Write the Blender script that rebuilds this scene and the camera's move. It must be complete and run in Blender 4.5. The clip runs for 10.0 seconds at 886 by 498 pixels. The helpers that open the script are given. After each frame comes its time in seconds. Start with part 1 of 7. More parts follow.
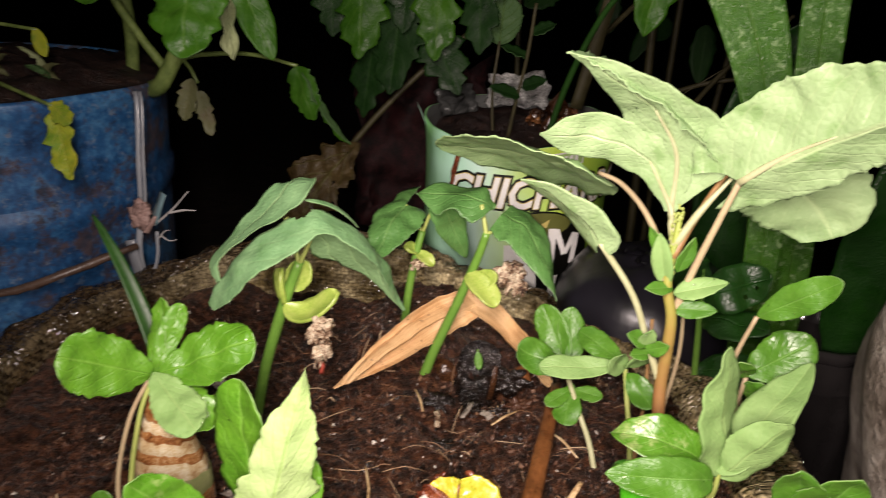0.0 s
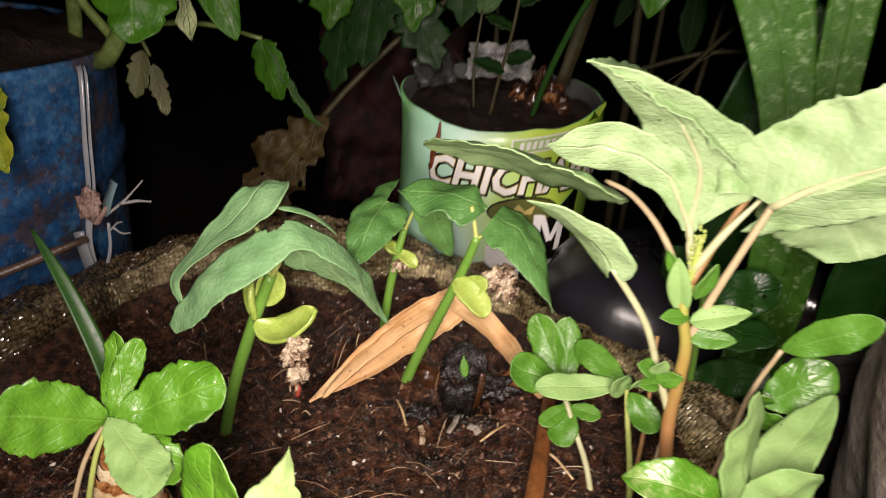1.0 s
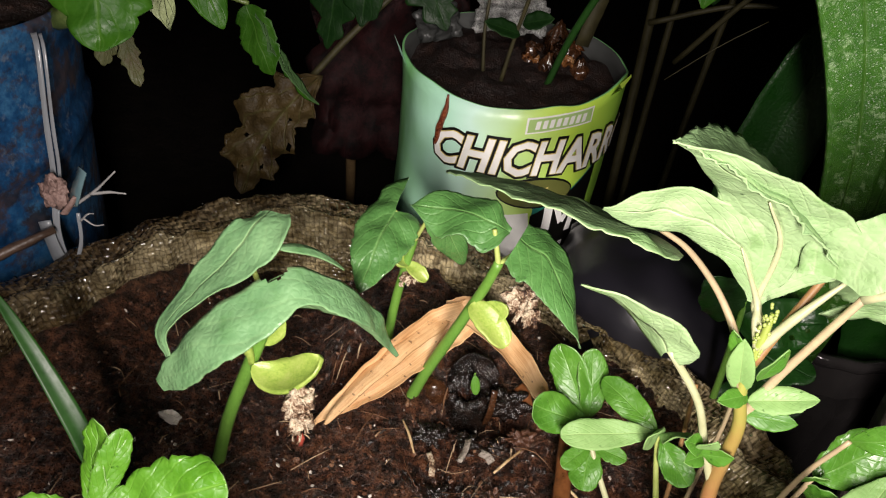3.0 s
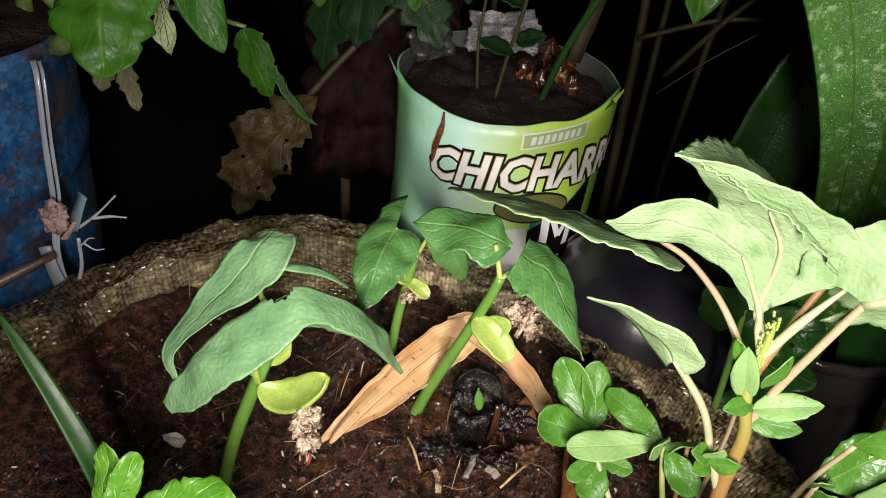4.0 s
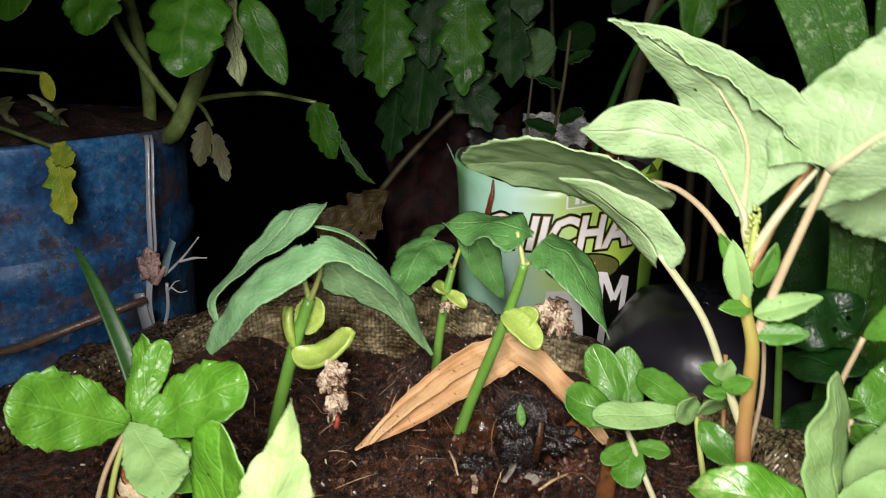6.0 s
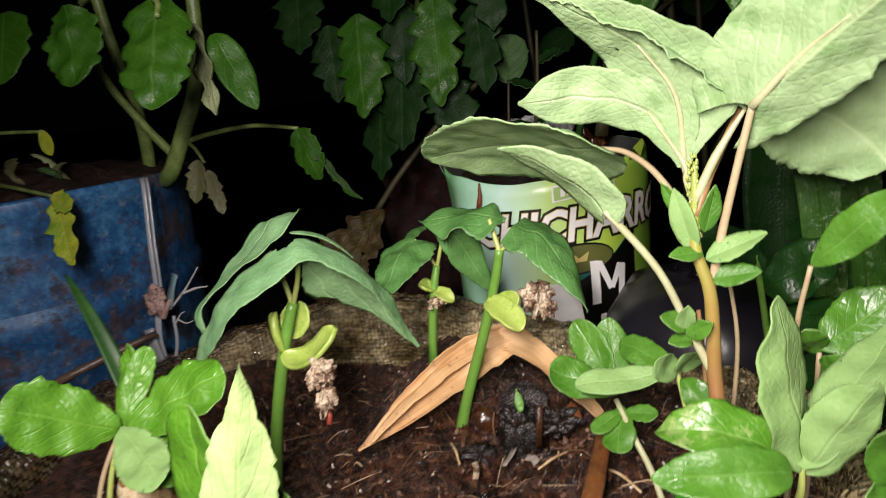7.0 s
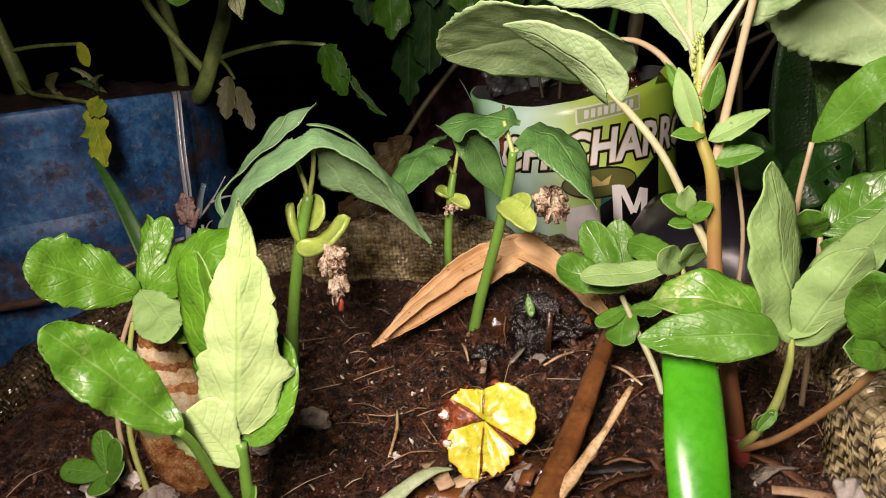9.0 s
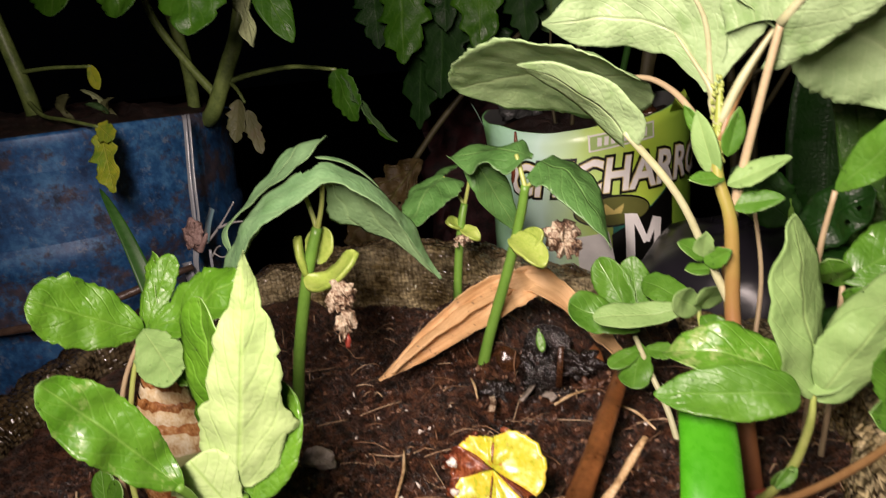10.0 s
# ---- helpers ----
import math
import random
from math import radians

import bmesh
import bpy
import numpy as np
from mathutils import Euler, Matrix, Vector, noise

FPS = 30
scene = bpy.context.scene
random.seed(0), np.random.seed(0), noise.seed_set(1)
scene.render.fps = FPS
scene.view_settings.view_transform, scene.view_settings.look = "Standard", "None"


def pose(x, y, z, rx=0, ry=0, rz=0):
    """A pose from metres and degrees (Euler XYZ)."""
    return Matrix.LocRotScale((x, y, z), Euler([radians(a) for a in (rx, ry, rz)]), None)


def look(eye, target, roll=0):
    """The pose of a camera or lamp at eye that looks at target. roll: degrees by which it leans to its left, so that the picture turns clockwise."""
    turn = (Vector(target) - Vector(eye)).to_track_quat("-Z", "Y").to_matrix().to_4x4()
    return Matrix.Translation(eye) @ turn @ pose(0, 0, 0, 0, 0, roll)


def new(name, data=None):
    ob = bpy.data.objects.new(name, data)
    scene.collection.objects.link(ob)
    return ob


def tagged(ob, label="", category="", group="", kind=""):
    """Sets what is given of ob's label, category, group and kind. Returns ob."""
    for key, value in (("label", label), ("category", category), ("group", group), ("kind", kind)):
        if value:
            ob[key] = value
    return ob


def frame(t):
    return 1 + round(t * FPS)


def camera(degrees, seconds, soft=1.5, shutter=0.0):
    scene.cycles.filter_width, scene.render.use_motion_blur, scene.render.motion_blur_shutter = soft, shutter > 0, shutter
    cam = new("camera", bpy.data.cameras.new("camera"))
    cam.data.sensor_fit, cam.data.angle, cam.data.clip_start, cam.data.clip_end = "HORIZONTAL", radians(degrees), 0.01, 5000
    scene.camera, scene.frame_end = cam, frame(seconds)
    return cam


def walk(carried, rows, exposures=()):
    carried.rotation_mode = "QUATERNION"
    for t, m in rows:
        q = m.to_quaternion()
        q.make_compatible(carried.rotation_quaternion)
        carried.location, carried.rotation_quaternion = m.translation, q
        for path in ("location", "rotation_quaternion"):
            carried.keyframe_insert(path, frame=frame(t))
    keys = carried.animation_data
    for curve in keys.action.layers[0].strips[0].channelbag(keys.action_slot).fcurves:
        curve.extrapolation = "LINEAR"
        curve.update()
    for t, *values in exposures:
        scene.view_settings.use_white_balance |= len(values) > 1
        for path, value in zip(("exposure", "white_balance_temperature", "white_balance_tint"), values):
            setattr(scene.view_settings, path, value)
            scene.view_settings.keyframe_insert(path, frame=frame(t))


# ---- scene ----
cam = camera(61.94, 10.0, soft=1.0, shutter=0.6)
PATH = [
    (0, (0.06485, 0.05385, 0.19917), (-0.2590, 1.8648, -0.5854), 2.24),
    (0.5, (0.06319, 0.06115, 0.20022), (-0.1490, 1.8941, -0.5713), 3.85),
    (1, (0.04823, 0.08656, 0.20908), (-0.1552, 1.8544, -0.7039), 3.83),
    (1.5, (0.03328, 0.12220, 0.22286), (-0.1065, 1.7594, -0.9173), 6.05),
    (2, (0.02665, 0.13953, 0.23359), (-0.0831, 1.7140, -0.9949), 7.02),
    (2.5, (0.02551, 0.13595, 0.23540), (-0.0658, 1.7606, -0.9274), 7.09),
    (3, (0.02429, 0.13505, 0.23269), (-0.0741, 1.7671, -0.9192), 6.57),
    (3.2, (0.02172, 0.13383, 0.23349), (-0.0786, 1.7807, -0.8969), 6.14),
    (4.3, (0.02099, 0.13201, 0.23347), (-0.0614, 1.8011, -0.8653), 5.55),
    (4.5, (0.02205, 0.13000, 0.23006), (-0.0721, 1.8422, -0.7992), 5.65),
    (5, (0.03089, 0.11241, 0.20740), (-0.1350, 1.9114, -0.6506), 4.22),
    (5.5, (0.04677, 0.09289, 0.18445), (-0.2899, 1.9627, -0.4405), 2.30),
    (5.7, (0.05359, 0.08474, 0.17748), (-0.3546, 1.9473, -0.4259), 1.45),
    (6.8, (0.08624, 0.08202, 0.15570), (-0.4283, 1.9482, -0.3471), -6.51),
    (7, (0.08840, 0.07620, 0.15399), (-0.4614, 1.9379, -0.3274), -7.85),
    (7.5, (0.09654, 0.06919, 0.13908), (-0.5316, 1.8951, -0.3820), -8.08),
    (8, (0.09557, 0.06391, 0.12833), (-0.5575, 1.8729, -0.4204), -7.76),
    (8.5, (0.09765, 0.06312, 0.12628), (-0.5753, 1.8608, -0.4354), -7.66),
    (9, (0.09924, 0.06646, 0.12892), (-0.5608, 1.8724, -0.4217), -7.23),
    (9.5, (0.10200, 0.06947, 0.13001), (-0.5558, 1.8767, -0.4188), -7.09),
    (10, (0.09749, 0.07378, 0.13660), (-0.5855, 1.8795, -0.3859), -6.72),
]
WHITE = [(0, -0.06, 6500, 14), (1.5, 0.04, 6500, 11), (2.5, 0.08, 6250, 8), (4.5, 0.06, 5950, 6), (5.5, -0.04, 5850, 6), (7, -0.06, 6100, 9), (8, -0.12, 6700, 17), (10, -0.14, 6650, 17)]
walk(cam, [(t, look(eye, target, roll)) for t, eye, target, roll in PATH], WHITE)

# ---- light: a torch held beside the lens, in a dark garden at night ----
world = bpy.data.worlds.new("night")
scene.world = world
world.use_nodes = True
world.node_tree.nodes["Background"].inputs["Color"].default_value = (0.5, 0.6, 0.8, 1)
world.node_tree.nodes["Background"].inputs["Strength"].default_value = 0.0006
torch = bpy.data.lights.new("torch", "AREA")
torch.shape, torch.size, torch.size_y, torch.energy, torch.color = "RECTANGLE", 0.024, 0.150, 1.06, (1.0, 0.86, 0.78)
torch.spread = radians(110)
new("torch", torch).matrix_world = look((0.052, 0.045, 0.225), (0.028, 0.43, 0.062), 28)


# ---- node helpers ----
def node(nt, kind, links=None, **values):
    n = nt.nodes.new(kind)
    for key, value in (links or {}).items():
        nt.links.new(value, n.inputs[key])
    for key, value in values.items():
        n.inputs[key.replace("_", " ")].default_value = value
    return n


def maths(nt, op, a, b=0.0, clamp=False):
    n = nt.nodes.new("ShaderNodeMath")
    n.operation, n.use_clamp = op, clamp
    for i, value in enumerate((a, b)):
        if isinstance(value, (int, float)):
            n.inputs[i].default_value = value
        else:
            nt.links.new(value, n.inputs[i])
    return n.outputs[0]


def ramp(nt, fac, stops):
    n = nt.nodes.new("ShaderNodeValToRGB")
    nt.links.new(fac, n.inputs[0])
    el = n.color_ramp.elements
    while len(el) < len(stops):
        el.new(0.5)
    for e, (at, col) in zip(el, stops):
        e.position, e.color = at, (*col, 1)
    return n.outputs[0]


def mixed(nt, fac, a, b):
    n = nt.nodes.new("ShaderNodeMix")
    n.data_type = "RGBA"
    for i, value in ((0, fac), (6, a), (7, b)):
        if isinstance(value, (int, float)):
            n.inputs[i].default_value = value
        elif isinstance(value, tuple):
            n.inputs[i].default_value = (*value, 1)
        else:
            nt.links.new(value, n.inputs[i])
    return n.outputs[2]


def material(name, rough=0.5, spec=0.5, metal=0.0):
    m = bpy.data.materials.new(name)
    m.use_nodes = True
    b = m.node_tree.nodes["Principled BSDF"]
    b.inputs["Roughness"].default_value = rough
    b.inputs["Specular IOR Level"].default_value = spec
    b.inputs["Metallic"].default_value = metal
    return m, m.node_tree, b


def noisy(nt, scale, detail=4.0, coords="Object", rough=0.6):
    tc = node(nt, "ShaderNodeTexCoord")
    return node(nt, "ShaderNodeTexNoise", {"Vector": tc.outputs[coords]}, Scale=scale, Detail=detail, Roughness=rough).outputs["Fac"]


def bumped(nt, b, height, strength, distance):
    n = node(nt, "ShaderNodeBump", {"Height": height}, Strength=strength, Distance=distance)
    nt.links.new(n.outputs[0], b.inputs["Normal"])


def speckled(name, stops, scale, rough=0.6, spec=0.4, bump=0.5, depth=0.0006, metal=0.0, fine=0.0, vary=0.0):
    """A surface with two scales of variation between the colour stops."""
    m, nt, b = material(name, rough, spec, metal)
    big = noisy(nt, scale)
    small = noisy(nt, scale * 7, 6.0)
    fac = maths(nt, "ADD", maths(nt, "MULTIPLY", big, 0.6), maths(nt, "MULTIPLY", small, 0.4))
    if vary:
        oi = node(nt, "ShaderNodeObjectInfo")
        gi = node(nt, "ShaderNodeNewGeometry")
        both = maths(nt, "FRACT", maths(nt, "ADD", oi.outputs["Random"], gi.outputs["Random Per Island"]))
        fac = maths(nt, "ADD", fac, maths(nt, "MULTIPLY", maths(nt, "SUBTRACT", both, 0.5), vary))
    nt.links.new(ramp(nt, fac, stops), b.inputs["Base Color"])
    r = maths(nt, "ADD", rough - 0.15, maths(nt, "MULTIPLY", small, 0.3))
    nt.links.new(r, b.inputs["Roughness"])
    bumped(nt, b, fac, bump, depth)
    return m


def leaf_material(name, dark, light, vein, veins=7.0, rough=0.42, spec=0.5, slant=0.9, relief=0.5, blotch=None, lines=0.6, scale=140):
    """A leaf blade: mottled green with a midrib and side veins laid along the blade's own coordinates."""
    m, nt, b = material(name, rough, spec)
    uv = node(nt, "ShaderNodeUVMap")
    uv.uv_map = "blade"
    sep = node(nt, "ShaderNodeSeparateXYZ", {0: uv.outputs[0]})
    tc = node(nt, "ShaderNodeTexCoord")
    wob = node(nt, "ShaderNodeTexNoise", {"Vector": tc.outputs["Object"]}, Scale=90.0, Detail=2.0).outputs["Fac"]
    u = maths(nt, "ADD", sep.outputs[0], maths(nt, "MULTIPLY", maths(nt, "SUBTRACT", wob, 0.5), 0.09))
    av = maths(nt, "ABSOLUTE", maths(nt, "SUBTRACT", maths(nt, "MULTIPLY", sep.outputs[1], 2.0), 1.0))
    mid = maths(nt, "SUBTRACT", 1.0, maths(nt, "DIVIDE", av, 0.07), True)
    arc = maths(nt, "MULTIPLY", maths(nt, "POWER", av, 1.25), slant * 0.4)
    saw = maths(nt, "FRACT", maths(nt, "MULTIPLY", maths(nt, "SUBTRACT", u, arc), veins))
    dist = maths(nt, "ABSOLUTE", maths(nt, "SUBTRACT", saw, 0.5))
    side = maths(nt, "SUBTRACT", 1.0, maths(nt, "DIVIDE", dist, 0.11), True)
    lens = maths(nt, "MAXIMUM", mid, maths(nt, "MULTIPLY", side, lines))
    net = node(nt, "ShaderNodeTexVoronoi", {"Vector": tc.outputs["Object"]}, Scale=scale * 3.2)
    net.feature = "DISTANCE_TO_EDGE"
    cells = maths(nt, "MULTIPLY", net.outputs["Distance"], 1.5, True)
    big = noisy(nt, scale * 0.35, 3.0)
    small = noisy(nt, scale * 4, 5.0)
    fac = maths(nt, "ADD", maths(nt, "MULTIPLY", big, 0.75), maths(nt, "MULTIPLY", small, 0.3))
    col = ramp(nt, fac, ((0.32, dark), (0.72, light)))
    if blotch:
        spot = ramp(nt, noisy(nt, scale * 0.5, 5.0, rough=0.7), ((0.54, (0, 0, 0)), (0.64, (1, 1, 1))))
        col = mixed(nt, maths(nt, "MULTIPLY", spot, 0.75), col, blotch)
    nt.links.new(mixed(nt, maths(nt, "MULTIPLY", lens, 0.75), col, vein), b.inputs["Base Color"])
    wet = ramp(nt, noisy(nt, scale * 0.6, 4.0, rough=0.65), ((0.50, (0, 0, 0)), (0.60, (1, 1, 1))))
    dull = maths(nt, "ADD", rough - 0.08, maths(nt, "MULTIPLY", small, 0.26))
    nt.links.new(maths(nt, "SUBTRACT", dull, maths(nt, "MULTIPLY", wet, rough * 0.34)), b.inputs["Roughness"])
    h = maths(nt, "SUBTRACT", maths(nt, "ADD", maths(nt, "MULTIPLY", cells, 0.35), maths(nt, "MULTIPLY", big, 0.5)), maths(nt, "MULTIPLY", lens, 0.55))
    bumped(nt, b, h, relief, 0.0011)
    return m


# ---- materials ----
M_BEAN = leaf_material("bean leaf top", (0.100, 0.225, 0.090), (0.220, 0.385, 0.180), (0.30, 0.45, 0.20), 6, 0.45, 0.35, lines=0.14, blotch=(0.095, 0.215, 0.075))
M_BEAN_U = leaf_material("bean leaf underside", (0.125, 0.225, 0.095), (0.205, 0.340, 0.155), (0.25, 0.39, 0.17), 6, 0.6, 0.2, relief=0.6)
M_BEAN2 = leaf_material("young bean leaf", (0.052, 0.145, 0.032), (0.105, 0.245, 0.065), (0.16, 0.31, 0.09), 6, 0.36, 0.5, lines=0.35)
M_AMA = leaf_material("weed leaf top", (0.135, 0.225, 0.095), (0.235, 0.36, 0.165), (0.29, 0.41, 0.18), 9, 0.5, 0.4, relief=0.6, lines=0.3)
M_AMA_U = leaf_material("weed leaf underside", (0.22, 0.335, 0.145), (0.32, 0.44, 0.225), (0.39, 0.49, 0.25), 9, 0.55, 0.35, relief=0.6, blotch=(0.17, 0.29, 0.10), lines=0.25)
M_AMA_G = leaf_material("grey green underside", (0.225, 0.355, 0.150), (0.370, 0.510, 0.250), (0.43, 0.56, 0.28), 9, 0.55, 0.4, relief=0.4, blotch=(0.21, 0.35, 0.13), lines=0.25)
M_HERB = leaf_material("herb leaf", (0.040, 0.135, 0.009), (0.090, 0.225, 0.022), (0.13, 0.28, 0.05), 7, 0.40, 0.5, lines=0.3, relief=0.4)
M_HERB_U = leaf_material("herb leaf underside", (0.16, 0.29, 0.085), (0.25, 0.39, 0.14), (0.27, 0.40, 0.14), 8, 0.5, 0.25, relief=0.35, lines=0.35)
M_HERB_W = leaf_material("wet spotted herb leaf", (0.045, 0.150, 0.008), (0.100, 0.250, 0.020), (0.15, 0.30, 0.05), 6, 0.30, 0.6, lines=0.3, relief=0.4, blotch=(0.30, 0.36, 0.14))
M_LIME = leaf_material("lime leaf", (0.046, 0.155, 0.007), (0.115, 0.275, 0.020), (0.15, 0.32, 0.04), 6, 0.38, 0.5, lines=0.4)
M_PALE = leaf_material("pale leaf", (0.32, 0.48, 0.16), (0.46, 0.60, 0.27), (0.30, 0.47, 0.13), 6, 0.5, 0.3, relief=0.35, lines=0.4)
M_TOM = leaf_material("tomato leaf", (0.0100, 0.0400, 0.0022), (0.0270, 0.0800, 0.0055), (0.0420, 0.0950, 0.0130), 5, 0.44, 0.12, relief=0.3, lines=0.4)
# tomato leaf again, its green darkened to stand for the unlit distance
M_TOM_D = leaf_material("dimmed tomato leaf", (0.003, 0.012, 0.0025), (0.008, 0.026, 0.005), (0.012, 0.034, 0.007), 5, 0.48, 0.08, relief=0.25, lines=0.4)
M_TOM_U = leaf_material("tomato leaf underside", (0.026, 0.058, 0.018), (0.044, 0.085, 0.030), (0.056, 0.095, 0.026), 5, 0.6, 0.1, relief=0.8)
M_PALE2L = leaf_material("bleached leaf", (0.13, 0.16, 0.07), (0.26, 0.29, 0.15), (0.24, 0.28, 0.14), 5, 0.5, 0.3, relief=0.9)
M_WILT = leaf_material("wilting leaf", (0.040, 0.046, 0.016), (0.095, 0.098, 0.040), (0.090, 0.092, 0.036), 5, 0.6, 0.3, blotch=(0.060, 0.045, 0.020))
M_YELLOW = leaf_material("yellow leaf", (0.10, 0.19, 0.015), (0.36, 0.33, 0.02), (0.26, 0.28, 0.04), 5, 0.5, 0.4, blotch=(0.07, 0.16, 0.015))
M_STRAPLEAF = leaf_material("lily leaf", (0.020, 0.078, 0.005), (0.045, 0.130, 0.012), (0.05, 0.12, 0.016), 1, 0.34, 0.4, relief=0.7, lines=0.0, blotch=(0.19, 0.29, 0.13), scale=520)
# for leaves at the back: the green is dimmed to suggest weak light there
M_DARKLEAF = leaf_material("dimmed dark leaf", (0.005, 0.028, 0.003), (0.010, 0.048, 0.005), (0.012, 0.050, 0.007), 1, 0.4, 0.5, lines=0.0)
M_SHOOT = speckled("bright green shoot", ((0.3, (0.028, 0.22, 0.005)), (0.7, (0.06, 0.32, 0.012))), 60, 0.28, 0.5, 0.15, 0.0002)
M_PALE2 = speckled("whitish green strip", ((0.3, (0.25, 0.36, 0.16)), (0.7, (0.55, 0.62, 0.42))), 120, 0.3, 0.6, 0.5, 0.0006)
M_BLADE = speckled("grass green", ((0.3, (0.007, 0.030, 0.004)), (0.7, (0.017, 0.060, 0.008))), 90, 0.45, 0.35, 0.2, 0.0002)
M_STEM = speckled("green stem", ((0.3, (0.085, 0.20, 0.025)), (0.7, (0.15, 0.30, 0.045))), 120, 0.4, 0.5, 0.3, 0.0003)
M_STEM_Y = speckled("yellow green stem", ((0.3, (0.26, 0.34, 0.065)), (0.7, (0.42, 0.47, 0.15))), 120, 0.40, 0.5, 0.3, 0.0003)
M_STEM_R = speckled("ruddy stem", ((0.3, (0.23, 0.12, 0.045)), (0.7, (0.34, 0.20, 0.08))), 120, 0.45, 0.45, 0.3, 0.0003)


def make_weed_stem():
    """Ruddy near the root, turning yellow-green up the stem, with fine ridges."""
    m, nt, b = material("weed stem", 0.42, 0.5)
    tc = node(nt, "ShaderNodeTexCoord")
    sep = node(nt, "ShaderNodeSeparateXYZ", {0: tc.outputs["Object"]})
    n = noisy(nt, 140, 5.0)
    z = maths(nt, "ADD", maths(nt, "MULTIPLY", sep.outputs[2], 8.0), maths(nt, "MULTIPLY", maths(nt, "SUBTRACT", n, 0.5), 0.25))
    nt.links.new(ramp(nt, z, ((0.05, (0.20, 0.075, 0.03)), (0.38, (0.27, 0.135, 0.05)), (0.62, (0.30, 0.22, 0.055)), (0.84, (0.27, 0.33, 0.06)))), b.inputs["Base Color"])
    bumped(nt, b, n, 0.4, 0.0004)
    return m


M_STEM_W = make_weed_stem()
M_STEM_P = speckled("pinkish pale stem", ((0.3, (0.36, 0.26, 0.16)), (0.7, (0.46, 0.38, 0.22))), 120, 0.45, 0.45, 0.3, 0.0003)
M_STEM_G = speckled("pale green stem", ((0.3, (0.34, 0.34, 0.18)), (0.7, (0.47, 0.48, 0.29))), 120, 0.45, 0.45, 0.3, 0.0003)
M_STEM_T = speckled("hairy tomato stem", ((0.35, (0.045, 0.075, 0.016)), (0.65, (0.15, 0.20, 0.055))), 110, 0.42, 0.5, 0.8, 0.0006)
# stalk yellow taken nearly to black, for the gloom at and behind the bag
M_STALK = speckled("yellowish stalk dimmed in colour", ((0.3, (0.016, 0.014, 0.005)), (0.7, (0.048, 0.042, 0.016))), 120, 0.6, 0.3, 0.6, 0.0006)
M_STEM_B = speckled("woody brown stem", ((0.3, (0.10, 0.06, 0.025)), (0.7, (0.22, 0.15, 0.07))), 120, 0.6, 0.3, 0.6, 0.0006)
M_RED = speckled("red root collar", ((0.3, (0.20, 0.030, 0.02)), (0.7, (0.36, 0.07, 0.045))), 120, 0.4)
M_COT = speckled("yellow green seed leaf", ((0.32, (0.16, 0.26, 0.035)), (0.50, (0.30, 0.40, 0.075)), (0.72, (0.42, 0.48, 0.14))), 150, 0.35, 0.5, 0.5, 0.0006)
M_HUSK = speckled("pink and brown seed husk", ((0.40, (0.025, 0.012, 0.008)), (0.47, (0.20, 0.12, 0.07)), (0.56, (0.60, 0.51, 0.37)), (0.68, (0.44, 0.32, 0.20))), 210, 0.6, 0.3, 1.0, 0.001)
M_SOIL = speckled("wet dark soil", ((0.42, (0.004, 0.0015, 0.001)), (0.50, (0.045, 0.016, 0.007)), (0.57, (0.13, 0.050, 0.022)), (0.70, (0.27, 0.14, 0.075))), 230, 0.30, 0.9, 1.0, 0.008)
M_CRUMB = speckled("soil crumbs", ((0.25, (0.006, 0.003, 0.002)), (0.5, (0.040, 0.015, 0.007)), (0.76, (0.092, 0.037, 0.017)), (0.97, (0.22, 0.12, 0.065))), 300, 0.36, 0.7, 1.0, 0.001, vary=0.8)
M_GROUND = speckled("dark ground", ((0.30, (0.004, 0.003, 0.002)), (0.7, (0.016, 0.011, 0.008))), 40, 0.7, 0.3, 1.0, 0.004)
M_STRAW = speckled("straw bits", ((0.2, (0.07, 0.03, 0.014)), (0.5, (0.19, 0.10, 0.05)), (0.85, (0.46, 0.34, 0.21))), 260, 0.6, 0.3, 0.6, 0.0005, vary=0.8)
M_STRAW_P = speckled("pale split straw", ((0.35, (0.16, 0.08, 0.03)), (0.48, (0.44, 0.30, 0.15)), (0.65, (0.66, 0.52, 0.32))), 130, 0.5, 0.4, 0.8, 0.0008)
M_POTSOIL = speckled("dark wet pot soil", ((0.36, (0.003, 0.0015, 0.001)), (0.55, (0.020, 0.008, 0.005)), (0.72, (0.075, 0.035, 0.020))), 160, 0.5, 0.5, 1.0, 0.004)
M_WHITE = speckled("pale chips", ((0.3, (0.45, 0.40, 0.34)), (0.7, (0.74, 0.70, 0.64))), 150, 0.6, 0.3, 0.6, 0.0005)
M_STICK = speckled("wet brown stick", ((0.32, (0.045, 0.015, 0.005)), (0.68, (0.24, 0.09, 0.028))), 70, 0.32, 0.5, 0.6, 0.0008)
M_ONION = speckled("brown bulb skin", ((0.36, (0.07, 0.022, 0.008)), (0.47, (0.26, 0.10, 0.030)), (0.56, (0.40, 0.20, 0.075)), (0.68, (0.58, 0.42, 0.24))), 190, 0.24, 0.6, 0.8, 0.0009)
M_ONION_C = speckled("cream bulb scale", ((0.34, (0.30, 0.15, 0.06)), (0.46, (0.52, 0.38, 0.20)), (0.62, (0.70, 0.63, 0.45))), 190, 0.2, 0.7, 0.5, 0.0006)
M_ONION_G = speckled("green bulb scale", ((0.30, (0.16, 0.21, 0.06)), (0.7, (0.36, 0.36, 0.17))), 110, 0.5, 0.5, 0.3, 0.0004)
